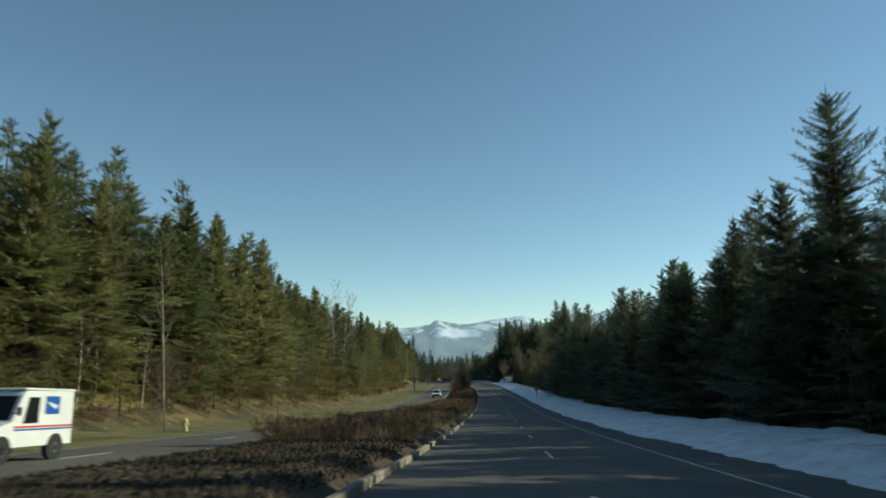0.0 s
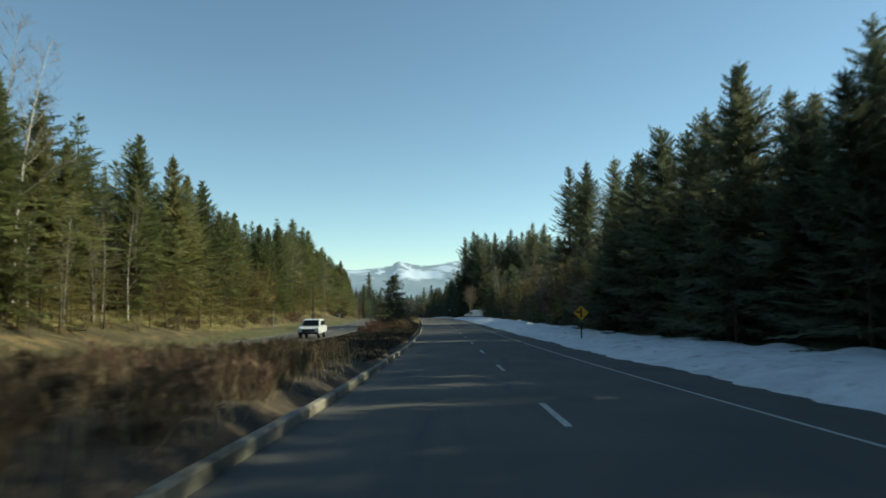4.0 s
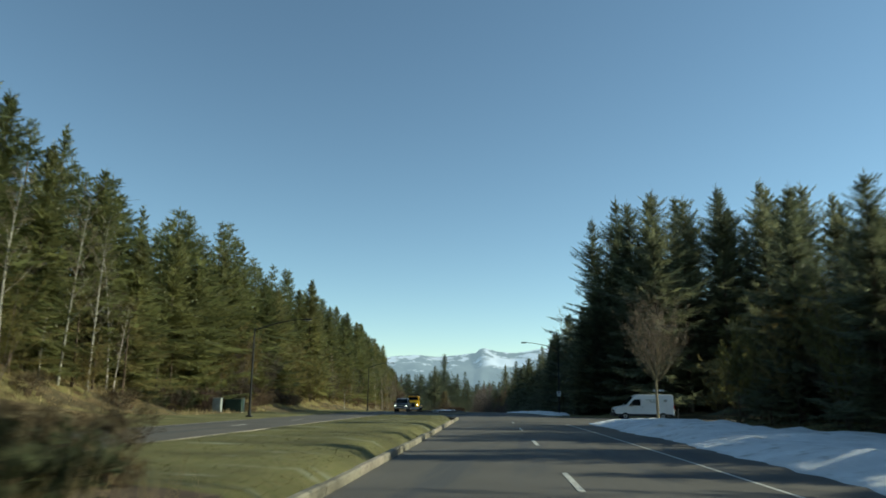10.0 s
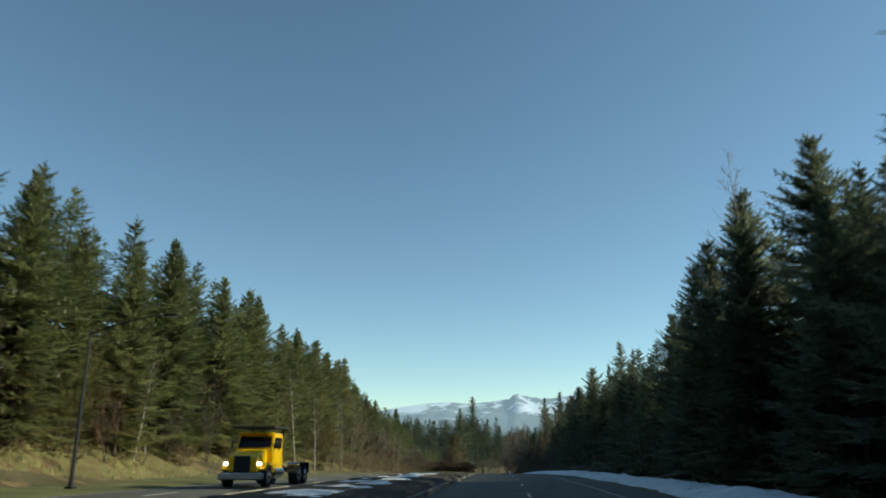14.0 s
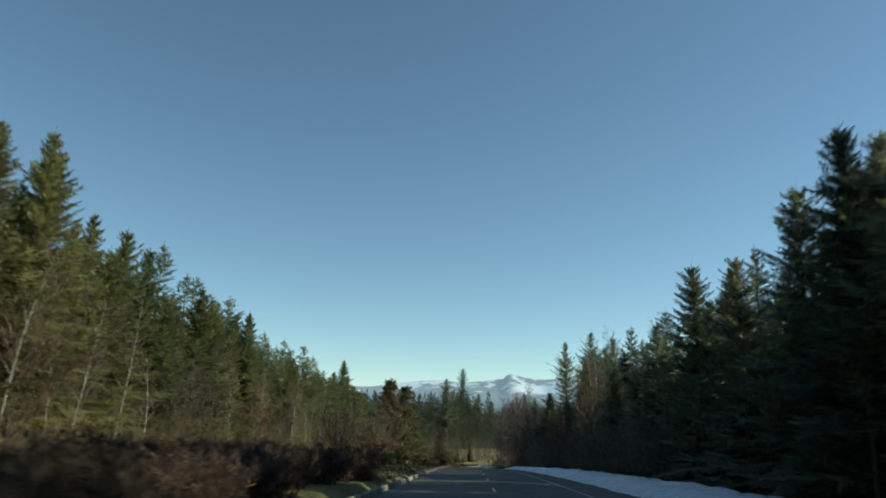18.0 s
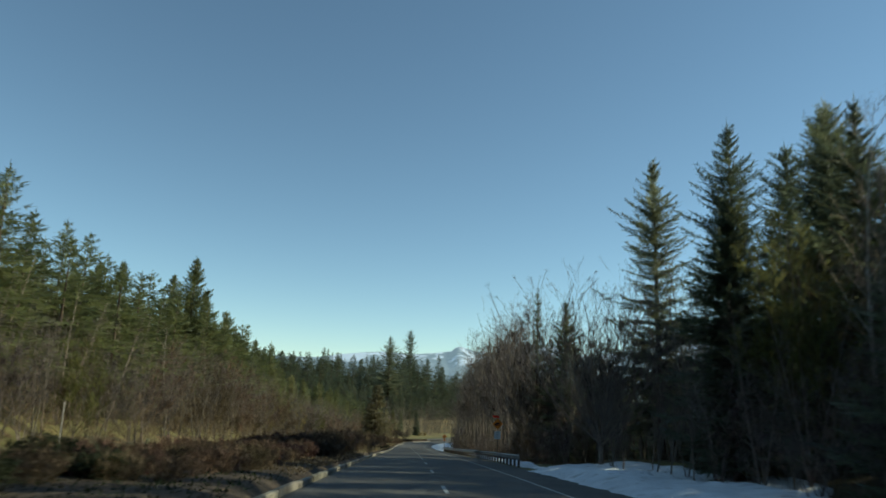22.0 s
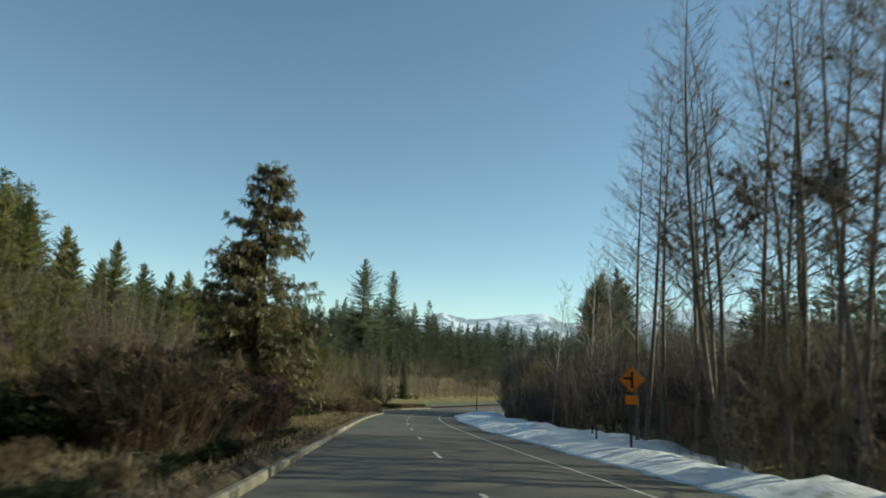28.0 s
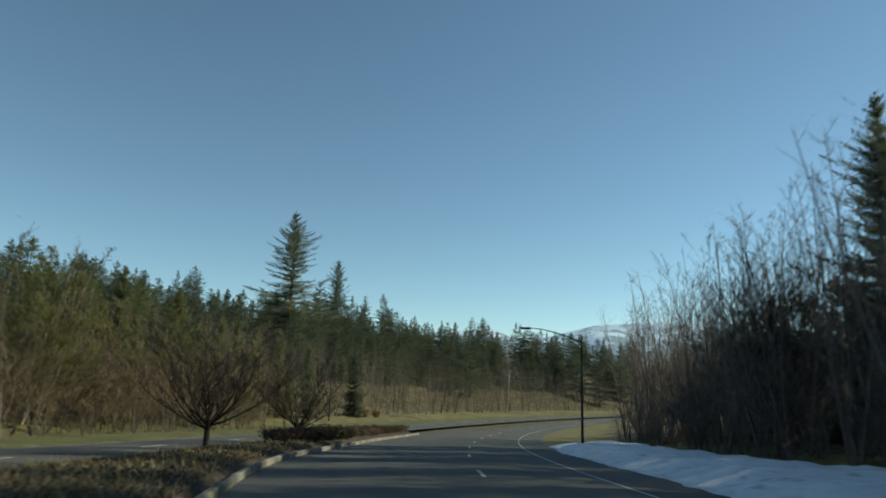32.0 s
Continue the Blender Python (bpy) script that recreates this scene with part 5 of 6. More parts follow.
wrs.finish("undergrowth", M_BARK, M_NEEDLE_DARK, "dark young firs along the snow bank", "undergrowth")
wr.finish("wood", M_BARK, M_NEEDLE_DARK, "deep stand of dark firs beyond the snow bank", "wood")
wrb.finish("bare_wood", M_ALDER_DARK, M_TWIG, "grey-brown stand of bare alders below the road", "wood")
wro.finish("undergrowth", M_TWIG, M_TWIG, "dense brown brush under the roadside alders", "undergrowth")

# wood that closes the view beyond the bend
wf, wfb = Wood(), Wood()
for _ in range(430):
    x, y = rnd.uniform(-330, 260), rnd.uniform(985, 1300)
    j = int(np.argmin((LINE_X - x) ** 2 + (LINE_Y - y) ** 2))
    d = math.hypot(LINE_X[j] - x, LINE_Y[j] - y)
    if d < 42:
        continue
    wf.add(FAR[rnd.randrange(4)], LINE_S[j], 0, rnd.uniform(17, 24) + (9 if x < -110 and y > 1090 else 0), rnd, 18, z=0)
    wf.v[-1][:, :2] += np.array([x - LINE_X[j], y - LINE_Y[j]])
    wf.v[-2][:, :2] += np.array([x - LINE_X[j], y - LINE_Y[j]])
    gz = float(LINE_Z[j] + rise(LINE_S[j], -d if (x - LINE_X[j]) * LINE_NX[j] + (y - LINE_Y[j]) * LINE_NY[j] < 0 else d))
    wf.v[-1][:, 2] += gz
    wf.v[-2][:, 2] += gz
depth_rows(wf, -1, 850, 1060, ((58, 70), (72, 88), (90, 108), (110, 135)), 4.6, FAR, 18, 12, 17.5)
depth_rows(wfb, -1, 850, 1060, ((34, 38), (39, 44), (45, 52), (53, 60)), 2.6, FARBARE, 14, 11, 16)
depth_rows(wfb, 1, 850, 1000, ((18, 24), (25, 32), (33, 42)), 4.0, FARBARE, 14, 8, 13)
wf.finish("far_wood", M_BARK, M_NEEDLE_DARK, "distant dark fir forest closing the valley", "wood")
wfb.finish("bare_wood", M_ALDER_DARK, M_TWIG, "grey-brown alder stand beyond the bend", "wood")


# ---------- single trees ----------
def hero(kind, s, off, h, turn=0, label="", lean=0, group=""):
    return P[kind].plant(s, off, h, turn, lean, label, group)


rnd = random.Random(77)
for s, o, h in ((27, 16, 17.5), (46, 17, 15.5), (202.7, 20.3, 26.5), (195.9, 21.7, 25.9), (187.8, 23.8, 24.5), (187.1, 27.3, 23.9), (178, 23, 20), (171, 21, 17), (206, 23, 24.5), (199, 22.5, 25), (237.6, 20.4, 21.2), (240.1, 23.5, 21.2), (257.2, 22.3, 14),
                (335.8, 14.4, 29.5), (329.7, 16.9, 30.5), (326.4, 18.4, 29), (327, 20.8, 29.5), (323, 29, 30), (324, 23.5, 29), (322, 35, 29.5), (323, 40, 30), (325, 46, 28),
                (329, 22, 27), (328, 27, 27), (326, 31, 28), (327, 38, 28), (334, 17.5, 25), (349, 17, 20), (356, 19, 19), (328, 17.5, 24), (330.5, 14.5, 23), (327.5, 24.5, 24), (327, 34, 25),
                (311.8, 17.4, 26.5), (314.6, 31.2, 28.2), (316, 22, 26.5), (315.5, 26.5, 27), (318, 36, 28), (317, 41, 27), (319, 46, 26), (262.2, 14.6, 11.6), (273.6, 16.2, 14.3), (265.9, 20.5, 13.4),
                (338, 22, 26), (345, 19, 23), (352, 21, 21), (346, 27, 24), (340, 30, 25), (362, 24, 19),
                (431, 17.3, 18.7), (451.2, 22.4, 18.8), (576.2, 20, 27.2), (571.2, 24.9, 28.4), (566, 26.6, 24.2), (561.5, 27.1, 25.5), (554, 22, 21), (548, 20, 18.5), (541, 18, 16),
                (810.4, 29.8, 26.6), (804.3, 30.2, 26.8), (798.1, 31, 26.4), (790.3, 31.2, 26.8), (778, 29, 24.1), (775.2, 30.7, 24.9), (773.6, 27.5, 22.8), (784, 33, 25), (767, 31, 21), (816, 33, 25),
                (520, 15, 15.5), (528, 16, 16)):
    hero(rnd.choice(("tall0", "tall1")), s, o, h, rnd.uniform(0, 360), lean=rnd.uniform(-1, 1), group=R)
for s, o, h in ((373, 16, 19.5), (366, 17.5, 20), (441.3, 14.7, 16.5), (448.8, 13.4, 14.6), (456, 14.5, 14.5), (475, 15.6, 15.5), (482, 14.5, 12.6), (733, 20, 9), (786, 18, 9)):
    hero(rnd.choice(DARKS), s, o, h, rnd.uniform(0, 360), group=R)
for s, o, h in ((166, 16.5, 16), (163, 18, 15), (244.3, 14.6, 15.3), (730, 14.2, 14.5), (369, 14.6, 20), (509, 17, 17), (514, 15, 16.5), (523, 16, 18), (534, 17, 17), (541, 15.5, 15), (589, 14.5, 16.5), (598, 10.8, 9),
                (716, 20, 16), (735, 19, 20), (743, 24, 21), (728, 17.5, 14)):
    hero(rnd.choice(ALDERS), s, o, h, rnd.uniform(0, 360), lean=rnd.uniform(-5, 5), group=R)
hero("maple0", 595, 12.0, 20, 30, "broad many-stemmed bare maple behind the guardrail", group=R)
hero("maple1", 591, 14.4, 14.5, 200, group=R)
hero("maple2", 567, 12.4, 15.6, 140, "many-stemmed bare broadleaf tree above the snow bank", group=R)
hero("tall0", 588, 14.4, 17.5, 20, "dark open conifer in the roadside thicket", group=R)
hero("dark1", 591, 17.5, 12, 60, "dark fir behind the bare maple", group=R)
hero("slim", 593.2, 12.6, 20.2, 0, "slim dark conifer climbing beside the bare maple", group=R)
hero("round", 285.5, 10.8, 10.8, 10, "pale bare tree with upright limbs beside the side road", group=R)
hero("maple1", 795, 15.0, 12.8, 60, group=R)
for s, o, h in ((46, -28, 15), (119, -30.5, 17.5), (126.5, -30.5, 20), (134.5, -31, 20.2), (140.3, -35.4, 23), (122.5, -31, 16.5), (137, -28.8, 9.5), (143, -29, 10.5), (148, -29, 11), (152, -29.5, 12.5), (225, -29.5, 15), (236, -29.5, 14), (276, -29.5, 14), (279.5, -29.5, 13), (283, -30, 12), (291, -33, 11), (295, -33, 10.5), (268, -28, 13), (421, -28, 14), (428, -27, 12), (447, -27, 12), (453, -28, 13), (462, -27.5, 13), (470, -28, 11), (604, -30, 13)):
    hero(rnd.choice(ALDERS), s, o, h, rnd.uniform(0, 360), lean=rnd.uniform(-9, 9), group=L)
for s, o, h in ((468, -31, 21.5), (472, -33, 21.5), (464, -32, 20), (476.5, -32, 18), (480.5, -31, 18.2), (486.5, -32, 18), (498.5, -31, 17.2), (634, -38, 28), (630, -40, 24), (641, -38, 24.2), (645, -42, 22), (648.5, -38, 19.2), (657, -38, 23), (661, -41, 20), (672, -38, 19.5), (685.5, -38, 21.2), (697, -38, 19.5), (705.5, -38, 21.8), (777.5, -38, 18.5), (782, -39, 19.5), (786.5, -38, 17.5), (790.5, -38, 18.5), (800.5, -39, 19)):
    hero(rnd.choice(FIRS), s, o, h, rnd.uniform(0, 360), group=L)
hero("street", 34, -22.2, 5.5, 0, "slim bare sapling on the grass verge")
hero("street", 58, -22.5, 5.0, 70, "slim bare sapling on the grass verge")


def spire(kind, x, y, top, label, wide=1.0):
    """A far tree by its place and the height of its tip."""
    j = int(np.argmin((LINE_X - x) ** 2 + (LINE_Y - y) ** 2))
    d = math.hypot(x - LINE_X[j], y - LINE_Y[j])
    z = float(LINE_Z[j] + rise(LINE_S[j], -d)) - 0.3
    k = (top - z) / P[kind].height
    ob = thing("fir_tree", Matrix.Translation((x, y, z)) @ Matrix.Diagonal((k * wide, k * wide, k, 1)), label, "tree")
    for nm, me in (("trunk", P[kind].trunk), ("crown", P[kind].crown)):
        new(nm, me).parent = ob


spire("tall0", -121.3, 963, 22.5, "tall dark spire of a fir above the wood", 1.35)
spire("tall1", -143, 1186, 47, "tall thin fir above the wood", 0.9)
for kind, s, h in (("dark1", 866, 12.5), ("dark2", 885, 13.6)):
    spire(kind, *at(s, -32)[:2], ground_z(s, -32) + h, "dark narrow fir on the lawn beyond the bend", 0.62)
hero("alder1", 975, -32, 22, 0, "tall pale bare tree above the alders")

# ---------- median planting ----------
hero("pine", 180.5, -8.0, 7.4)
hero("pine2", 504, -10.2, 9.8, 0)
hero("pine4", 520.5, -9.8, 10.8, 120)
hero("pine", 493, -9.8, 4.2, 60)
hero("cedar", 701.5, -9.4, 15.5, 0)
hero("dusky", 470.7, -10.0, 6.0, 0)
rust = hero("rust", 485.1, -8.8, 6.4, 20)
rust_small = hero("rust", 496, -9.6, 4.0, 200)
g = Grow(144)
for _ in range(1200):
    w, q = g.r.uniform(0, 6.3), math.sqrt(g.r.random())
    g.fan(Vector((math.cos(w) * q * 2.3, math.sin(w) * q * 2.3, g.r.uniform(1.7, 2.7) + 0.6 * q)), Vector((g.r.uniform(-1, 1), g.r.uniform(-1, 1), g.r.uniform(-1, 0.4))).normalized(), g.r.uniform(0.14, 0.32), 0.5)
leaves = g.arrays()
leaf_mesh = mesh_from("withered_foliage", leaves[2], leaves[3], M_RUSTLEAF, fans=leaves[4])
for tree in (rust, rust_small):
    o = new("withered_foliage", leaf_mesh)
    o.parent = tree
    tagged(o, "withered red leaves on the lower branches", kind="stuff")
hero("street", 538, -9.4, 3.4, 50)
hero("thicket0", 728, -10.7, 3.0, 20, "olive-brown many-stemmed bush in the median bed")
hero("thicket0", 731.5, -10.9, 2.6, 80, "olive-brown many-stemmed bush in the median bed")
hero("pine3", 727, -10.2, 3.2, 80, "tall olive-green evergreen bush in the median")
hero("pine3", 730.4, -10.7, 2.9, 10, "tall olive-green evergreen bush in the median")
hero("lit", 734.5, -9.0, 7.4, 90)
hero("thicket2", 205, -10.0, 5.0, 30, "brown many-stemmed bush in the median bed")
hero("thicket0", 204.5, -10.2, 4.4, 90, "olive-brown many-stemmed bush in the median bed")
hero("thicket1", 203, -10.6, 3.4, 190, "olive-brown many-stemmed bush in the median bed")
hero("spread", 788.5, -10.8, 6.6, 20)
hero("spread", 803, -10.5, 5.8, 150)


def planting(s0, s1, o0, o1, step, kinds, h0, h1, group, label="", rows=3):
    for row in range(rows):
        s = s0 + rnd.uniform(0, step)
        while s < s1:
            o = o0 + (o1 - o0) * (row + rnd.uniform(0.2, 0.8)) / rows
            ob = P[rnd.choice(kinds)].plant(s, o, rnd.uniform(h0, h1), rnd.uniform(0, 360), 0, label, group, dz=0.04)
            s += step * rnd.uniform(0.75, 1.25)


G = "shrubs planted in the median"
planting(17, 108, -10.9, -5.0, 1.9, SHRUBS + HEDGE, 0.8, 1.35, G, rows=4)
planting(108, 116, -10.5, -6, 2.2, SHRUBS, 0.7, 1.1, G)
planting(168, 187, -10.5, -5.8, 2.3, SHRUBS + ["red"], 1.0, 1.6, G)
planting(158, 166, -10.8, -8.5, 3, ["red", "shrub0"], 0.6, 1.2, G, rows=2)
planting(234, 241.5, -10.6, -6.0, 1.6, SHRUBS, 1.3, 1.7, G, rows=3)
hero("yew0", 236.5, -6.0, 1.5, 20)
hero("yew1", 238.6, -6.3, 1.35, 80)
planting(203, 241.5, -10.8, -5.6, 2.0, SHRUBS + ["hedge1"], 0.7, 1.25, G, rows=3)
planting(419, 453, -10.8, -5.2, 1.7, ["dusk0", "dusk1", "dusk2", "hedge1"], 1.35, 1.75, "hedge in the median", rows=3)
planting(453, 464, -10, -6, 2.4, SHRUBS, 0.5, 0.9, G)
planting(488, 506, -11.2, -8.2, 1.7, YEWS, 1.0, 1.6, G, rows=2)
hero("ember", 482.6, -11.0, 1.7, 30)
hero("ember", 480.6, -10.6, 1.5, 130)
planting(476, 480, -11.2, -9.6, 1.9, SHRUBS + ["red"], 0.9, 1.4, G, rows=1)
planting(505, 534, -11, -7.4, 2.0, YEWS + ["hedge0"], 0.8, 1.3, G, rows=2)
planting(533, 556, -11, -6.0, 1.3, ["red", "shrub1", "shrub2"], 0.7, 1.2, G, rows=4)
planting(557, 566, -10.8, -5.4, 1.6, ["dusk0", "dusk1", "dusk2"], 1.3, 1.6, "hedge in the median", rows=3)
planting(567, 590, -11, -5.6, 1.8, SHRUBS + ["thicket2"] * 4 + ["thicket0"], 1.5, 2.3, G, rows=3)
planting(590, 603, -11, -8.0, 1.8, HEDGE + ["thicket2"], 1.5, 2.1, G, rows=2)
planting(591, 603, -7.4, -5.6, 1.5, ["dusk0", "dusk1", "dusk2"], 1.4, 1.8, "hedge in the median", rows=2)
planting(603, 614, -10.8, -5.6, 1.5, ["dusk0", "dusk1", "dusk2"], 1.5, 1.9, "hedge in the median", rows=3)
planting(622, 690, -5.8, -5.0, 1.5, YEWS + HEDGE, 0.35, 0.6, "low hedge along the kerb", rows=1)
planting(616, 676, -9, -6.6, 3.2, SHRUBS, 0.4, 0.8, G, rows=1)
planting(614, 672, -11.1, -9.2, 1.7, ["hedge0", "hedge2", "shrub0", "dusk1", "red"], 1.6, 2.5, G, rows=2)
planting(642, 652, -10.6, -7, 2.0, SHRUBS, 0.6, 1.0, G)
planting(676, 697, -10.4, -6.6, 2.0, ["red", "shrub2", "shrub0", "thicket1"], 1.6, 3.2, G, rows=3)
planting(676, 722, -11, -8.5, 2.0, YEWS, 1.2, 1.9, G, rows=2)
planting(722, 740, -10.8, -5.4, 2.6, SHRUBS + YEWS, 0.35, 0.7, G, rows=3)
planting(741, 762, -10.8, -5.6, 1.5, HEDGE + ["shrub0"], 1.7, 2.1, "hedge in the median", rows=3)
planting(762, 765, -6.4, -5.6, 1.6, YEWS, 1.3, 1.5, G, rows=1)
planting(797, 812, -11.0, -8.4, 1.5, ["dusk0", "dusk1", "yew0"], 0.8, 1.15, G, rows=3)
planting(812, 836, -10.8, -8.4, 1.8, HEDGE, 0.8, 1.1, G, rows=2)
planting(886, 894, -33, -30, 2.2, ["plume"], 1.7, 2.3, "ornamental grasses", rows=1)
planting(18, 440, -29, -26.2, 8.5, ["shrub0", "thicket1", "thicket2"], 1.2, 2.6, "scrub on the bank", rows=1)

planting(286, 312, -30.6, -28.6, 1.9, ["yew0", "yew2", "dusk1", "dusk2"], 1.6, 2.8, "scrub on the bank", "dark evergreen and brown scrub at the foot of the wood", rows=2)
planting(312, 331, -30, -27.4, 2.2, ["dusk0", "dusk1", "hedge0"], 1.3, 2.2, "scrub on the bank", "dead brown scrub on the bank", rows=2)

# low dead groundcover and leaf litter on the beds
gr = np.random.default_rng(3)


def litter(name, mat, spans, per_m, o0, o1, size, upright, label, category, dz=None, slim=0.42):
    v, f = [], []
    for s0, s1 in spans:
        n = int((s1 - s0) * per_m)
        s, o = gr.uniform(s0, s1, n), gr.uniform(o0, o1, n)
        ok = (o < kerb_line(s) - 0.3) | (o > 0)
        s, o = s[ok], o[ok]
        n = len(s)
        p = np.stack([at(a, b) for a, b in zip(s, o)])
        p[:, 2] += np.array([float((dz or median_dz)(a, np.array([b]))[0]) for a, b in zip(s, o)])
        w = gr.uniform(0, 6.28, n)
        k = gr.uniform(0.5, 1.5, n) * size
        d = np.stack([np.cos(w), np.sin(w), gr.uniform(0.2, 1.6, n) * upright], -1) * k[:, None]
        e = np.stack([-np.sin(w), np.cos(w), 0 * w], -1) * (k * slim)[:, None]
        base = sum(len(q) for q in v)
        v += [np.stack([p - e, p + e, p + d], 1).reshape(-1, 3)]
        f += [np.arange(3 * n).reshape(n, 3) + base]
    tagged(new(name, mesh_from(name, np.concatenate(v), np.concatenate(f), mat, fans=np.zeros(sum(len(q) for q in f), dtype=int))), label, category, kind="stuff")


# same dead groundcover on the shaded stretches, the shadow put into a darker colour
litter("groundcover", M_HEDGE_SHADED, [(-12, 20), (112, 200)], 420, -11.1, -4.6, 0.075, 0.9, "dead brown groundcover on the median beds, darkened for tree shade", "groundcover")
litter("groundcover", M_BRUSH, [(453, 475), (540, 575), (620, 742), (766, 800)], 420, -11.1, -4.6, 0.075, 0.9, "dead brown groundcover on the median beds", "groundcover")
litter("groundcover", M_YEW, [(-12, 20), (112, 200), (470, 540), (620, 660), (766, 800)], 160, -11.1, -4.6, 0.07, 0.9, "dark green groundcover on the median beds", "groundcover")
litter("groundcover", M_YEW, [(200, 233)], 210, -8.4, -4.8, 0.08, 0.9, "dark green leathery groundcover along the median kerb", "groundcover")
litter("stalks", M_STRAW, [(17, 112), (203, 240), (574, 610)], 110, -11.0, -4.7, 0.26, 2.2, "pale dead stalks among the median shrubs", "dry grass", None, 0.03)
litter("dry_grass", M_STRAW, [(614, 742), (766, 800)], 260, -11.0, -4.8, 0.12, 1.2, "pale frosted dry grass on the median", "dry grass", None, 0.08)
litter("pebbles", M_KERB, [(-12, 24), (118, 165), (560, 575), (622, 690), (766, 800)], 60, -11.0, -4.7, 0.05, 0.4, "pale stones scattered over the median mulch", "stones")
litter("grass_blades", M_GRASS, [(241, 291), (404, 420)], 500, -11.1, -4.6, 0.024, 0.6, "frosted blades of the median lawn", "grass")
litter("bank_grass", M_STRAW, [(10, 440)], 120, -33, -25.8, 0.16, 1.6, "dry straw grass tufts on the bank", "grass", lambda s, o: rise(s, o) + 0.05, 0.15)
litter("verge_litter", M_BRUSH, [(-10, 285), (325, 800)], 45, 10.5, 16, 0.16, 1.2, "dead stalks and fallen twigs under the trees", "litter", lambda s, o: rise(s, o) + 0.0, 0.08)


# ---------- roadside fixtures ----------
def street_lamp(s, off, h, reach, turn):
    ob = thing("street_lamp", stand(s, off, 0.0, turn), "dark tapered steel street lamp with a curved arm", "street lamp", "street lamps")
    part("base", merged(box(0, 0, 0.06, 0.42, 0.42, 0.16, 0.02), rod((0, 0, 0.1), (0, 0, 0.5), 0.13, 0.11, 12)), M_POLE, ob)
    part("pole", rod((0, 0, 0.1), (0, 0, h), 0.10, 0.055, 12), M_POLE, ob)
    pts = [(reach * u, 0, h - 0.15 + 0.9 * math.sin(u * 1.5)) for u in np.linspace(0, 1, 9)]
    part("arm", sweep(pts, [0.05 - 0.003 * i for i in range(len(pts))]), M_POLE, ob)
    e = pts[-1]
    head = part("head", box(e[0] + 0.28, 0, e[2] - 0.01, 0.72, 0.3, 0.13, 0.05, segs=2), M_POLE, ob)
    part("lens", box(e[0] + 0.32, 0, e[2] - 0.085, 0.5, 0.22, 0.05, 0.02), M_LAMPGLASS, head, "pale lamp lens")
    return ob


street_lamp(287.6, -20.6, 7.0, 4.0, 0)
street_lamp(360, -22.2, 7.8, 4.0, 0)
street_lamp(325.3, 7.9, 8.5, 4.2, 180)
street_lamp(809, 7.6, 7.4, 3.6, 180)
street_lamp(206, -22.5, 7.4, 3.0, 0)
street_lamp(868, -29, 7.4, 3.0, 0)

lp = thing("lamp_notice", stand(325.3, 7.9, 0, 180), "white notice plate strapped to a lamp pole", "sign")
part("plate", box(0.02, 0.12, 2.65, 0.5, 0.02, 0.62, 0.008), M_WHITE_SIGN, lp)
part("text_bar", merged(box(0.02, 0.134, 2.84, 0.28, 0.008, 0.09), box(0.02, 0.134, 2.62, 0.36, 0.008, 0.03), box(0.02, 0.134, 2.55, 0.36, 0.008, 0.03)), M_BLACK, lp)
part("strap", box(0, 0.06, 2.7, 0.2, 0.12, 0.04), M_STEEL, lp)


def diamond(size, depth=0.012):
    bm = box(0, 0, 0, size, depth, size, 0.0)
    bmesh.ops.rotate(bm, cent=(0, 0, 0), matrix=Matrix.Rotation(radians(45), 3, "Y"), verts=bm.verts)
    return bm


def moved(bm, x, y, z):
    bmesh.ops.translate(bm, vec=(x, y, z), verts=bm.verts)
    return bm


def warning_sign(s, off, z, size, face, label, symbol):
    ob = thing("warning_sign", stand(s, off, -0.1, 180), label, "road sign", "warning signs")
    part("post", box(0, 0.03, (z + 0.5) / 2, 0.09, 0.05, z + 0.5, 0.004), M_POLE, ob, "dark square steel post")
    d = part("face", moved(diamond(size), 0, 0.07, z), face, ob)
    part("border", merged(*[moved(b, 0, 0.08, z) for b in (rim(size * 0.94),)]), M_BLACK, d, "thin black border")
    part("symbol", symbol(z), M_BLACK, d, "black symbol")
    return ob


def rim(size):
    h = size * 0.7071
    pts = [(0, h), (h, 0), (0, -h), (-h, 0)]
    return merged(*[rod((a[0], 0, a[1]), (b[0], 0, b[1]), 0.009, 0.009, 4) for a, b in zip(pts, pts[1:] + pts[:1])])


def junction_symbol(z):
    return merged(box(0, 0.085, z, 0.1, 0.012, 0.62), box(0.19, 0.085, z + 0.05, 0.3, 0.012, 0.09))


def hill_symbol(z):
    bm = merged(extruded([(-0.3, z - 0.16), (0.3, z - 0.16), (0.3, z + 0.02)], 0.079, 0.091),
                box(0.02, 0.086, z + 0.06, 0.36, 0.012, 0.15, 0.01), box(-0.2, 0.086, z - 0.0, 0.13, 0.012, 0.1, 0.01))
    return bm


warning_sign(135, 7.4, 2.1, 0.76, M_YELLOW_SIGN, "yellow diamond side-road warning sign on a dark post", junction_symbol)
hs = warning_sign(588.5, 7.7, 3.5, 0.76, M_ORANGE_SIGN, "orange diamond steep-hill sign with red flags on a post", hill_symbol)
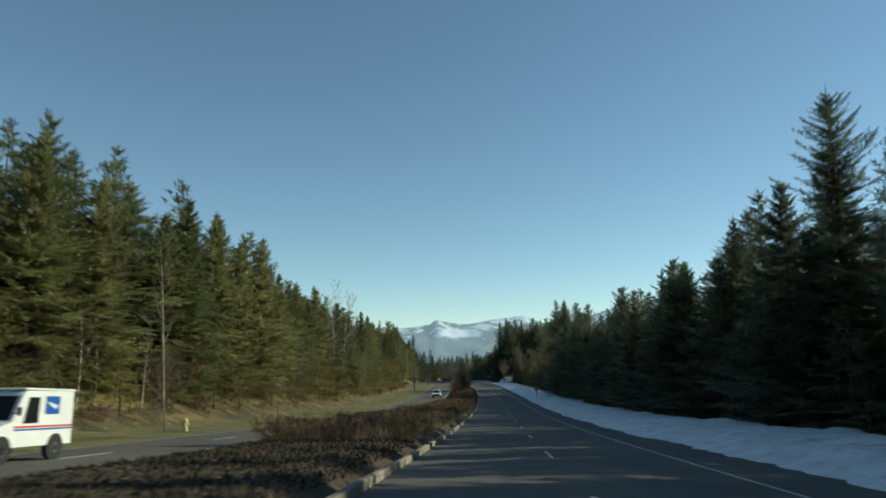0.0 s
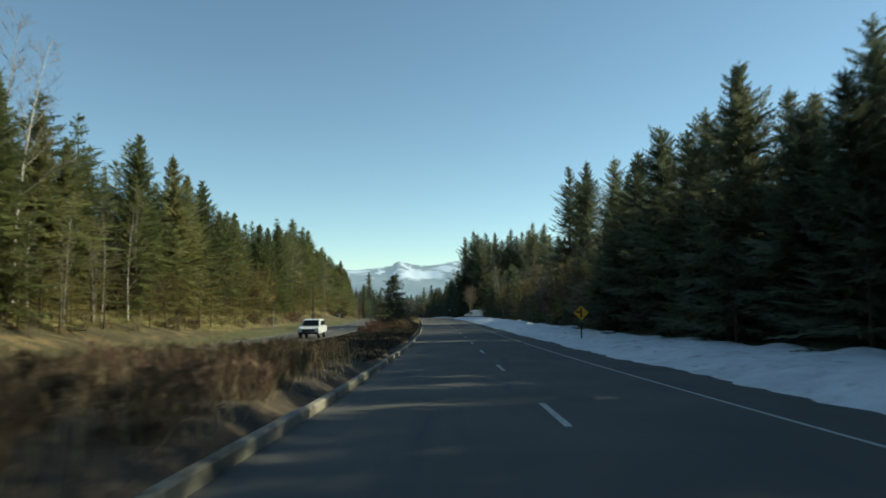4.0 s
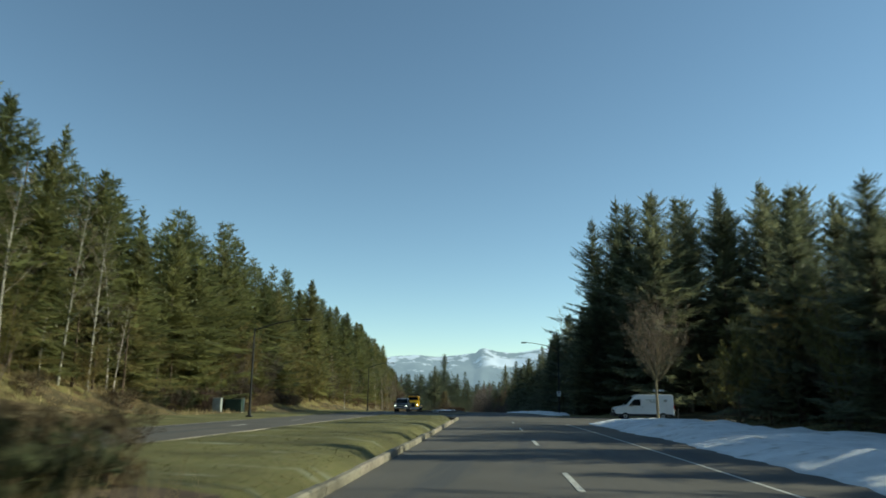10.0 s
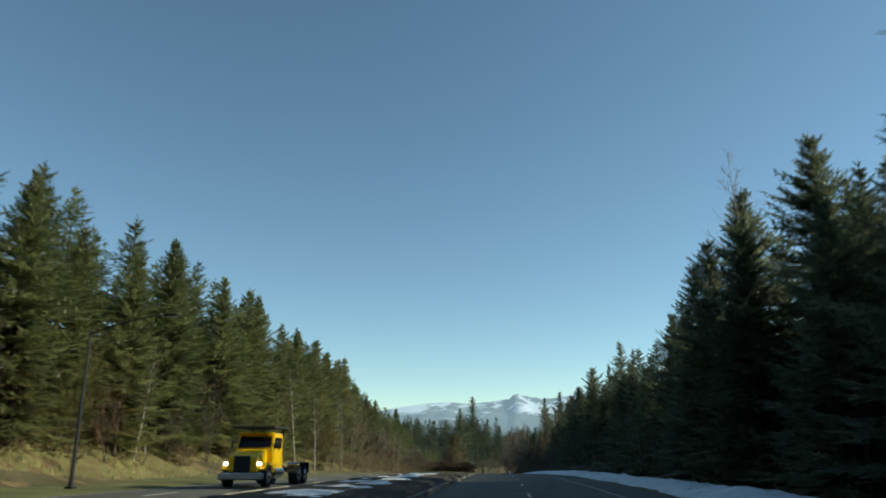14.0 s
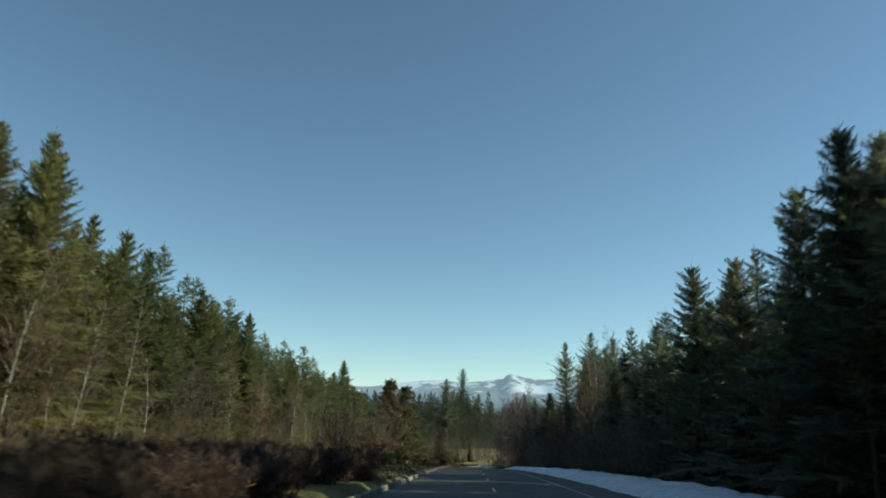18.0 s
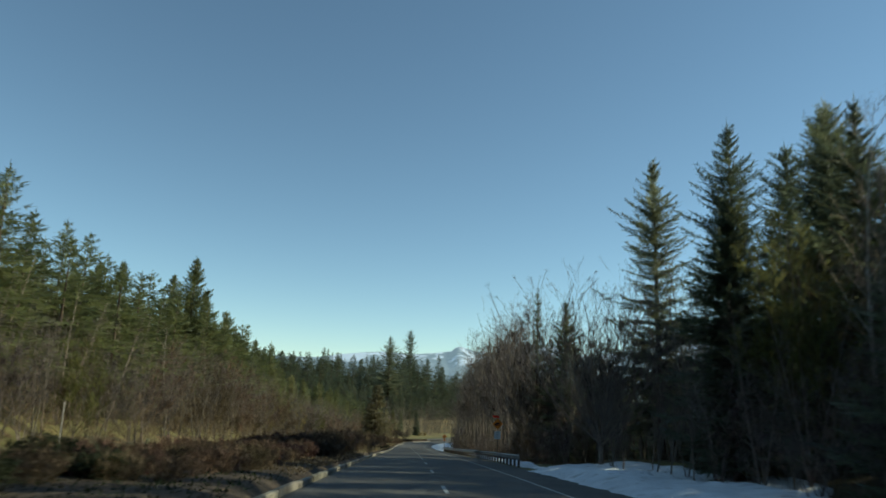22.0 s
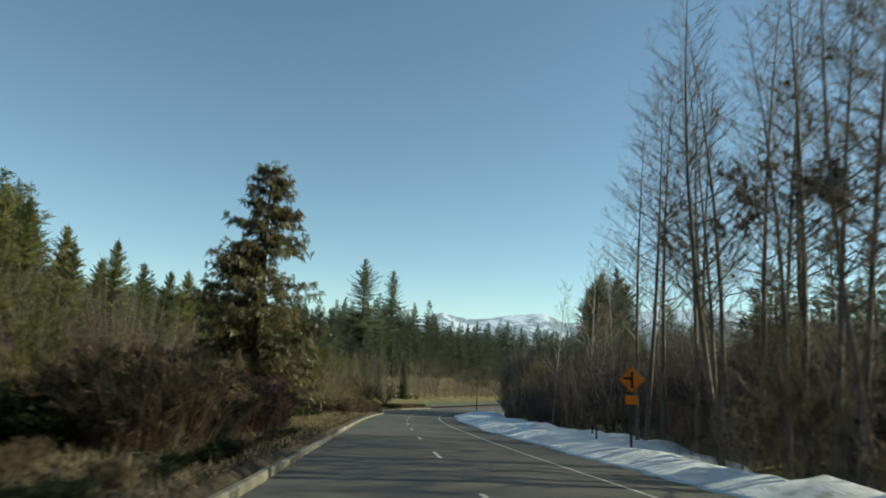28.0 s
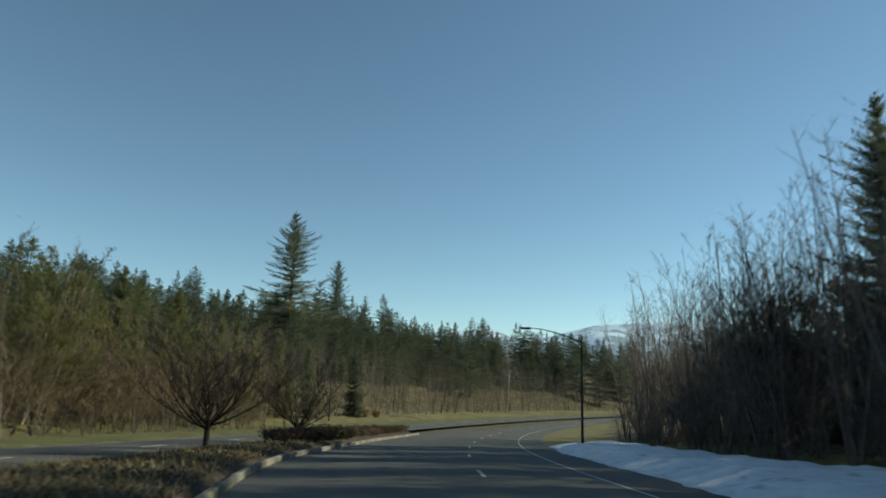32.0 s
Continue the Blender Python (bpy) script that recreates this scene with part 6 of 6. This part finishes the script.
for x in (-0.14, 0.16):
    bm = bmesh.new()
    g = [[bm.verts.new((x + i * 0.11, 0.05 + 0.02 * math.sin(i * 2.1 + x), 4.05 + j * 0.2 + 0.03 * i)) for j in range(2)] for i in range(4)]
    for i in range(3):
        bm.faces.new((g[i][0], g[i + 1][0], g[i + 1][1], g[i][1]))
    bmesh.ops.solidify(bm, geom=bm.faces[:], thickness=0.01)
    part("flag", bm, M_FLAG, hs, "small red cloth flag")
    part("flag_staff", rod((x, 0.05, 3.9), (x, 0.05, 4.3), 0.012), M_WOOD, hs)
pl = part("plate", box(0, 0.07, 2.42, 0.62, 0.012, 0.76, 0.004), M_WHITE_SIGN, hs, "white supplementary plate")
for k, w in enumerate((0.42, 0.3, 0.4, 0.34)):
    part("text_bar", box(0, 0.08, 2.66 - 0.16 * k, w, 0.008, 0.06), M_GREYBOX, pl)
ws = warning_sign(687.4, 7.7, 3.05, 0.76, M_ORANGE_SIGN, "orange diamond side-road warning sign over a small plaque", junction_symbol)
part("plaque", box(0, 0.07, 2.28, 0.5, 0.012, 0.34, 0.004), M_ORANGE_SIGN, ws, "small orange plaque")

# street-name sign at the side road
sn = thing("street_sign", stand(308.9, 16.6, 0, 0), "dark post with a narrow street-name blade", "road sign")
part("post", rod((0, 0, 0), (0, 0, 3.0), 0.05, 0.05), M_POLE, sn)
part("blade", box(0, 0, 2.85, 1.1, 0.02, 0.2, 0.004), M_WHITE_SIGN, sn, "pale name blade")

# guardrail
rail = thing("guardrail", Matrix(), "galvanised W-beam guardrail on dark posts", "guardrail")
bm = merged(box(0, 0, 0.36, 0.14, 0.16, 0.86, 0.008), box(-0.11, 0, 0.56, 0.1, 0.12, 0.32, 0.006))
post_mesh = bpy.data.meshes.new("post")
bm.to_mesh(post_mesh)
bm.free()
post_mesh.materials.append(M_WOOD)
W = [(-0.16, 0.40), (-0.20, 0.44), (-0.24, 0.47), (-0.24, 0.51), (-0.17, 0.545), (-0.17, 0.575), (-0.24, 0.61), (-0.24, 0.65), (-0.20, 0.68), (-0.16, 0.72)]
bm = bmesh.new()
a = [bm.verts.new((x, -1.92, z)) for x, z in W]
b = [bm.verts.new((x, 1.92, z)) for x, z in W]
for i in range(len(W) - 1):
    bm.faces.new((a[i], a[i + 1], b[i + 1], b[i]))
bmesh.ops.solidify(bm, geom=bm.faces[:], thickness=0.006)
beam_mesh = bpy.data.meshes.new("beam")
bm.to_mesh(beam_mesh)
bm.free()
beam_mesh.materials.append(M_STEEL)
for i in range(26):
    s = 566 + 3.81 * i
    o = new("beam", beam_mesh)
    o.parent = rail
    o.matrix_basis = on_road(s, 6.3, dz=-0.02)
    for k in (-0.95, 0.95):
        o = new("post", post_mesh)
        o.parent = rail
        o.matrix_basis = on_road(s + k, 6.3, dz=-0.02)
for s, y in ((564.0, -1), (663.3, 1)):
    o = part("end_shoe", merged(box(-0.2, 0, 0.56, 0.1, 0.5, 0.36, 0.04)), M_STEEL, rail, "rounded steel end shoe")
    o.matrix_basis = on_road(s, 6.3, dz=-0.02)


def hydrant(s, off):
    ob = thing("fire_hydrant", stand(s, off), "pale yellow fire hydrant standing in the verge grass", "hydrant", "hydrants")
    part("body", merged(rod((0, 0, 0), (0, 0, 0.62), 0.13, 0.12, 14), rod((0, 0, 0.02), (0, 0, 0.07), 0.19, 0.19, 14)), M_HYDRANT, ob)
    part("bonnet", merged(rod((0, 0, 0.6), (0, 0, 0.66), 0.17, 0.17, 14), rod((0, 0, 0.66), (0, 0, 0.8), 0.14, 0.05, 14)), M_HYDRANT, ob)
    for x in (-1, 1):
        part("outlet", rod((0.1 * x, 0, 0.45), (0.23 * x, 0, 0.45), 0.06, 0.06, 10), M_HYDRANT, ob)
    part("pumper_outlet", rod((0, -0.1, 0.42), (0, -0.25, 0.42), 0.085, 0.085, 10), M_HYDRANT, ob)


for s, o in ((35, -21.3), (574, -21.5), (582, -22.2), (912, -30), (926, -33)):
    hydrant(s, o)


def marker_post(s, off, h, label, mat):
    ob = thing("marker_post", stand(s, off), label, "post", "roadside posts")
    part("post", rod((0, 0, -0.1), (0, 0, h), 0.055, 0.05, 8), mat, ob)
    part("cap", rod((0, 0, h), (0, 0, h + 0.03), 0.065, 0.03, 8), mat, ob)


for s, o, h, m in ((184, -24.5, 2.6, M_ALDER), (206, -20.6, 1.1, M_WOOD), (214, -24.2, 2.2, M_ALDER), (234, -24.2, 3.2, M_POLE), (352, -25, 3.0, M_ALDER), (410, -24, 3.0, M_WOOD), (566, -24.5, 3.0, M_ALDER),
                   (697, 9.2, 0.9, M_POLE), (704, 11.0, 0.9, M_POLE), (305, 17.5, 1.0, M_POLE), (822, 13.0, 1.6, M_WOOD), (825, 14.2, 1.6, M_WOOD), (828, 15.4, 1.6, M_WOOD)):
    marker_post(s, o, h, "thin upright post beside the road", m)


def utility_box(s, off, w, d, h, mat, label):
    ob = thing("utility_cabinet", stand(s, off, 0, 8), label, "utility box", "utility boxes")
    part("plinth", box(0, 0, 0.05, w + 0.12, d + 0.12, 0.14, 0.01), M_KERB, ob)
    part("cabinet_body", box(0, 0, 0.12 + h / 2, w, d, h, 0.03), mat, ob)
    part("lid", box(0, 0, 0.14 + h, w + 0.06, d + 0.06, 0.06, 0.02), mat, ob)
    part("door", box(0, -d / 2 - 0.012, 0.12 + h / 2, w * 0.8, 0.02, h * 0.8, 0.006), mat, ob)


utility_box(302.3, -27.0, 1.6, 1.2, 1.2, M_GREENBOX, "dark green enamelled utility cabinet at the wood's edge")
utility_box(304.4, -27.2, 0.9, 0.9, 1.3, M_GREYBOX, "grey-green utility cabinet at the wood's edge")
utility_box(297.6, -27.0, 0.8, 0.7, 1.3, M_GREYBOX, "small grey utility pedestal in the verge")


utility_box(296.9, -29.6, 0.42, 0.42, 1.0, M_WHITE_SIGN, "small white utility pedestal below the wood")


# ---------- vehicles ----------
def hull(outline, half, bevel=0.05, narrow=None):
    """A (y, z) side outline given width; narrow=(z, k) draws the upper part in."""
    bm = bmesh.new()
    n = len(outline)

    def hw(z):
        if narrow and z > narrow[0]:
            return half * (1 - narrow[1] * (z - narrow[0]))
        return half
    a = [bm.verts.new((-hw(z), y, z)) for y, z in outline]
    b = [bm.verts.new((hw(z), y, z)) for y, z in outline]
    bm.faces.new(a)
    bm.faces.new(b[::-1])
    for i in range(n):
        j = (i + 1) % n
        bm.faces.new((a[j], a[i], b[i], b[j]))
    bmesh.ops.recalc_face_normals(bm, faces=bm.faces)
    if bevel:
        bmesh.ops.bevel(bm, geom=bm.edges[:], offset=bevel, segments=2, affect="EDGES", profile=0.6, clamp_overlap=True)
    return bm


def side_panel(outline, x, thick=0.012):
    """A flat (y, z) panel on a vehicle's flank at x."""
    bm = bmesh.new()
    a = [bm.verts.new((x - thick / 2, y, z)) for y, z in outline]
    b = [bm.verts.new((x + thick / 2, y, z)) for y, z in outline]
    bm.faces.new(a)
    bm.faces.new(b[::-1])
    for i in range(len(outline)):
        j = (i + 1) % len(outline)
        bm.faces.new((a[j], a[i], b[i], b[j]))
    bmesh.ops.recalc_face_normals(bm, faces=bm.faces)
    return bm


def slab(p0, p1, p2, p3, thick=0.012):
    bm = bmesh.new()
    vs = [bm.verts.new(p) for p in (p0, p1, p2, p3)]
    bm.faces.new(vs)
    bmesh.ops.solidify(bm, geom=bm.faces[:], thickness=thick)
    return bm


def wheel(parent, x, y, r, w, rim_mat=M_STEEL):
    sg = 1 if x > 0 else -1
    t = part("tyre", rod((x - w / 2, y, r), (x + w / 2, y, r), r, r, 22), M_RUBBER, parent)
    bmx = rod((x + sg * (w / 2 - 0.03), y, r), (x + sg * (w / 2 + 0.012), y, r), r * 0.62, r * 0.55, 16)
    part("rim", bmx, rim_mat, t, "metal wheel rim")
    part("hub", rod((x + sg * w / 2, y, r), (x + sg * (w / 2 + 0.05), y, r), r * 0.2, r * 0.16, 10), M_PLASTIC, t)


def lamps(parent, xs, y, z, w, h, mat, name):
    for x in xs:
        part(name, box(x, y, z, w, 0.06, h, 0.02), mat, parent)


# white panel van waiting in the side road, nose to the highway
van = thing("panel_van", stand(303.5, 13.6, -0.1, 90), "white high-roofed panel van waiting in the side road", "van")
part("body", hull([(2.75, 0.45), (2.85, 0.95), (2.55, 1.2), (1.75, 1.36), (0.95, 2.2), (0.5, 2.42), (-2.7, 2.46), (-2.85, 2.3), (-2.88, 0.5), (-2.6, 0.34), (2.4, 0.34)], 1.0, 0.06, (1.2, 0.07)), M_WHITE, van)
part("lower_trim", merged(box(0, 0, 0.46, 2.03, 5.5, 0.22, 0.02)), M_PLASTIC, van, "black plastic sill trim")
part("front_bumper", box(0, 2.78, 0.52, 1.96, 0.3, 0.34, 0.06), M_PLASTIC, van)
part("rear_bumper", box(0, -2.86, 0.5, 1.9, 0.16, 0.2, 0.03), M_PLASTIC, van)
part("windscreen", slab((-0.82, 1.72, 1.4), (0.82, 1.72, 1.4), (0.78, 0.99, 2.2), (-0.78, 0.99, 2.2), 0.03), M_GLASSDARK, van)
for x in (-1.0, 1.0):
    part("side_window", side_panel([(1.5, 1.36), (0.35, 1.36), (0.35, 1.95), (0.95, 1.95)], x * 0.985, 0.05), M_GLASSDARK, van)
    part("door_handle", box(x * 1.01, 0.2, 1.25, 0.03, 0.18, 0.04), M_PLASTIC, van)
    part("mirror", box(x * 1.14, 1.25, 1.45, 0.2, 0.12, 0.3, 0.03), M_PLASTIC, van)
    m_ = part("lettering", merged(box(x * 0.985, -0.8, 1.92, 0.03, 1.2, 0.05), box(x * 0.985, -0.9, 1.78, 0.03, 0.8, 0.04), box(x * 0.985, -0.9, 1.68, 0.03, 0.6, 0.04)), M_GREYBOX, van, "faint grey lettering bars")
    part("emblem", box(x * 0.985, -2.05, 1.86, 0.03, 0.32, 0.22, 0.004), M_GREYBOX, van, "small grey emblem")
    part("tail_light", box(x * 0.93, -2.87, 1.3, 0.12, 0.06, 0.5, 0.02), M_REDLENS, van)
    for y in (1.85, -1.75):
        wheel(van, x * 0.9, y, 0.35, 0.24)
lamps(van, (-0.75, 0.75), 2.72, 0.98, 0.34, 0.3, M_LAMPGLASS, "headlight")
part("grille", box(0, 2.82, 0.86, 1.0, 0.08, 0.24, 0.03), M_PLASTIC, van)

# grey pickup on the far carriageway
pk = thing("pickup_truck", on_road(336.5, -13.6, 180), "dark grey crew-cab pickup with lit headlights", "pickup")
part("body", hull([(2.85, 0.5), (2.9, 1.0), (2.75, 1.16), (1.35, 1.22), (-2.8, 1.25), (-2.88, 0.6), (-2.7, 0.45), (2.6, 0.42)], 0.99, 0.07), M_GREYCAR, pk)
part("cab", hull([(1.4, 1.2), (0.75, 1.82), (0.3, 1.92), (-0.85, 1.9), (-1.15, 1.24)], 0.9, 0.06, (1.2, 0.16)), M_GREYCAR, pk)
part("bed", box(0, -1.98, 1.262, 1.6, 1.5, 0.03, 0.0), M_PLASTIC, pk, "black bed liner")
part("windscreen", slab((-0.8, 1.37, 1.27), (0.8, 1.37, 1.27), (0.7, 0.8, 1.84), (-0.7, 0.8, 1.84), 0.03), M_GLASSDARK, pk)
part("grille", box(0, 2.89, 0.86, 1.25, 0.08, 0.3, 0.03), M_PLASTIC, pk)
part("grille_bar", box(0, 2.94, 0.88, 1.3, 0.03, 0.07, 0.01), M_CHROME, pk, "chrome grille bar")
part("bumper", box(0, 2.9, 0.55, 1.9, 0.22, 0.22, 0.05), M_CHROME, pk, "chrome front bumper")
lamps(pk, (-0.8, 0.8), 2.86, 0.92, 0.3, 0.2, M_HEADLIGHT, "headlight")
for x in (-1, 1):
    part("side_window", side_panel([(1.05, 1.3), (-0.95, 1.3), (-0.75, 1.76), (0.6, 1.76)], x * 0.87, 0.05), M_GLASSDARK, pk)
    part("mirror", box(x * 1.1, 1.0, 1.3, 0.22, 0.1, 0.2, 0.03), M_PLASTIC, pk)
    for y in (1.8, -1.75):
        wheel(pk, x * 0.86, y, 0.4, 0.27)

# yellow chassis truck
tk = thing("chassis_truck", on_road(364.5, -14.2, 180), "yellow conventional truck tractor with a bare rear chassis", "truck")
part("frame_rail", merged(box(-0.42, -1.6, 0.82, 0.12, 7.4, 0.26), box(0.42, -1.6, 0.82, 0.12, 7.4, 0.26), box(0, -4.9, 0.82, 0.9, 0.2, 0.24), box(0, -2.4, 0.82, 0.9, 0.2, 0.2)), M_PLASTIC, tk, "black steel chassis")
part("hood", hull([(2.95, 0.75), (3.0, 1.45), (2.6, 1.72), (1.3, 1.92), (1.25, 0.75)], 0.82, 0.12, (1.3, 0.22)), M_YELLOW, tk)
part("cab", hull([(1.35, 0.7), (1.35, 1.9), (1.0, 2.62), (0.7, 2.74), (-0.45, 2.74), (-0.5, 0.7)], 1.05, 0.08, (1.8, 0.08)), M_YELLOW, tk)
part("grille", merged(box(0, 3.0, 1.15, 0.86, 0.08, 0.78, 0.03), *[box(-0.36 + 0.09 * i, 3.05, 1.15, 0.02, 0.03, 0.7) for i in range(9)]), M_PLASTIC, tk, "black upright grille")
part("bumper", box(0, 3.05, 0.55, 2.3, 0.3, 0.36, 0.06), M_STEEL, tk, "grey steel bumper")
part("windscreen", slab((-0.9, 1.38, 1.98), (0.9, 1.38, 1.98), (0.85, 1.06, 2.56), (-0.85, 1.06, 2.56), 0.03), M_GLASSDARK, tk)
part("roof_visor", box(0, 1.1, 2.72, 1.9, 0.4, 0.08, 0.02), M_YELLOW, tk)
part("cab_shield", merged(box(0, 0.3, 3.02, 2.3, 2.6, 0.1, 0.02), box(-0.9, -0.75, 1.9, 0.08, 0.08, 2.2), box(0.9, -0.75, 1.9, 0.08, 0.08, 2.2)), M_PLASTIC, tk, "black overhead cab guard on struts")
for x in (-1, 1):
    part("fender", moved(hull([(2.8, 0.9), (2.55, 1.2), (1.75, 1.22), (1.45, 0.85), (1.6, 0.8), (1.85, 1.08), (2.42, 1.08), (2.66, 0.82)], 0.19, 0.02), x * 0.98, 0, 0), M_YELLOW, tk)
    part("headlight", box(x * 0.86, 2.9, 1.16, 0.24, 0.2, 0.2, 0.05), M_HEADLIGHT, tk)
    part("side_window", side_panel([(1.2, 1.95), (-0.1, 1.95), (-0.1, 2.5), (0.98, 2.5)], x * 1.0, 0.08), M_GLASSDARK, tk)
    part("mirror", merged(box(x * 1.28, 1.15, 2.1, 0.08, 0.16, 0.5, 0.02), rod((x * 1.0, 1.2, 2.3), (x * 1.28, 1.2, 2.3), 0.02)), M_CHROME, tk, "chrome side mirror")
    part("fuel_tank", rod((x * 0.8, 0.9, 0.72), (x * 0.8, -0.5, 0.72), 0.32, 0.32, 16), M_CHROME, tk, "polished round fuel tank")
    part("exhaust_stack" if x > 0 else "grab_rail", rod((x * 0.85, -0.75, 1.0), (x * 0.85, -0.75, 2.95), 0.06, 0.06, 10), M_CHROME, tk)
    wheel(tk, x * 1.0, 2.12, 0.52, 0.3, M_CHROME)
    for y in (-3.3, -4.55):
        wheel(tk, x * 0.95, y, 0.52, 0.52, M_CHROME)
    part("mudguard", moved(hull([(-2.62, 0.62), (-2.62, 1.12), (-2.75, 1.22), (-5.1, 1.22), (-5.25, 1.1), (-5.25, 0.6), (-5.2, 0.6), (-5.18, 1.08), (-5.05, 1.17), (-2.8, 1.17), (-2.67, 1.08), (-2.67, 0.62)], 0.3, 0.0), x * 0.95, 0, 0), M_CHROME, tk, "polished mudguard")
part("deck_plate", merged(box(0, -1.2, 1.02, 1.5, 1.0, 0.1, 0.02), box(0.2, -1.3, 1.2, 0.6, 0.5, 0.3, 0.05)), M_PLASTIC, tk)

# boxy white mail truck on the far carriageway
ml = thing("mail_truck", on_road(11.2, -16.4, 180), "white boxy delivery truck with blue panel and stripe", "truck")
part("body", hull([(2.0, 0.42), (2.05, 0.9), (1.2, 1.08), (0.95, 1.15), (0.55, 1.95), (0.4, 2.05), (-1.95, 2.08), (-2.0, 0.42)], 0.9, 0.03), M_WHITE, ml)
part("roof_cap", box(0, -0.75, 2.1, 1.84, 2.5, 0.07, 0.02), M_WHITE, ml)
part("rear_visor", slab((-0.85, -1.98, 2.1), (0.85, -1.98, 2.1), (0.85, -2.2, 1.98), (-0.85, -2.2, 1.98), 0.02), M_GREYBOX, ml)
part("windscreen", slab((-0.8, 0.98, 1.2), (0.8, 0.98, 1.2), (0.78, 0.62, 1.9), (-0.78, 0.62, 1.9), 0.03), M_GLASSDARK, ml)
part("bumper", box(0, 2.06, 0.5, 1.7, 0.14, 0.2, 0.03), M_PLASTIC, ml)
for x in (-1, 1):
    part("door_window", side_panel([(0.5, 1.1), (-0.2, 1.1), (-0.2, 1.86), (0.3, 1.86)], x * 0.9, 0.03), M_GLASSDARK, ml)
    bp = part("blue_panel", side_panel([(-0.5, 1.36), (-1.2, 1.36), (-1.2, 1.9), (-0.5, 1.9)], x * 0.905, 0.02), M_BLUE, ml, "blue square with a plain pale shape")
    part("pale_shape", side_panel([(-0.55, 1.74), (-1.12, 1.62), (-1.0, 1.5), (-0.7, 1.62)], x * 0.92, 0.016), M_WHITE_SIGN, bp)
    part("red_stripe", box(x * 0.905, -0.55, 1.0, 0.016, 2.8, 0.05), M_STRIPE_RED, ml)
    part("blue_stripe", box(x * 0.905, -0.55, 0.92, 0.016, 2.8, 0.05), M_BLUE, ml)
    part("mirror", merged(box(x * 1.15, 1.05, 1.45, 0.14, 0.05, 0.24, 0.02), rod((x * 0.9, 1.0, 1.4), (x * 1.15, 1.05, 1.4), 0.015)), M_PLASTIC, ml)
    for y in (1.3, -1.15):
        wheel(ml, x * 0.8, y, 0.33, 0.2)
        part("wheel_arch", moved(rod((-0.02, y, 0.36), (0.02, y, 0.36), 0.41, 0.41, 20), x * 0.892, 0, 0), M_PLASTIC, ml)
lamps(ml, (-0.65, 0.65), 2.05, 0.78, 0.22, 0.18, M_LAMPGLASS, "headlight")

# white estate car further along the far carriageway
sv = thing("white_car", on_road(150, -13.5, 180), "white sport utility car on the far carriageway", "car")
part("body", hull([(2.2, 0.45), (2.25, 0.85), (1.2, 1.02), (-2.2, 1.05), (-2.3, 0.5), (2.0, 0.36)], 0.92, 0.08), M_WHITE, sv)
part("cabin", hull([(1.15, 1.0), (0.4, 1.56), (0.0, 1.66), (-1.6, 1.62), (-2.1, 1.02)], 0.82, 0.06, (1.0, 0.16)), M_WHITE, sv)
part("windscreen", slab((-0.72, 1.12, 1.07), (0.72, 1.12, 1.07), (0.64, 0.46, 1.56), (-0.64, 0.46, 1.56), 0.03), M_GLASSDARK, sv)
part("grille", box(0, 2.22, 0.68, 1.1, 0.08, 0.22, 0.03), M_PLASTIC, sv)
part("bumper", box(0, 2.2, 0.46, 1.75, 0.2, 0.18, 0.05), M_PLASTIC, sv)
lamps(sv, (-0.72, 0.72), 2.16, 0.82, 0.3, 0.14, M_LAMPGLASS, "headlight")
for x in (-1, 1):
    part("side_window", side_panel([(0.85, 1.1), (-1.75, 1.1), (-1.5, 1.5), (0.3, 1.5)], x * 0.79, 0.06), M_GLASSDARK, sv)
    part("mirror", box(x * 0.98, 0.75, 1.08, 0.18, 0.1, 0.14, 0.03), M_WHITE, sv)
    for y in (1.4, -1.4):
        wheel(sv, x * 0.8, y, 0.34, 0.22)
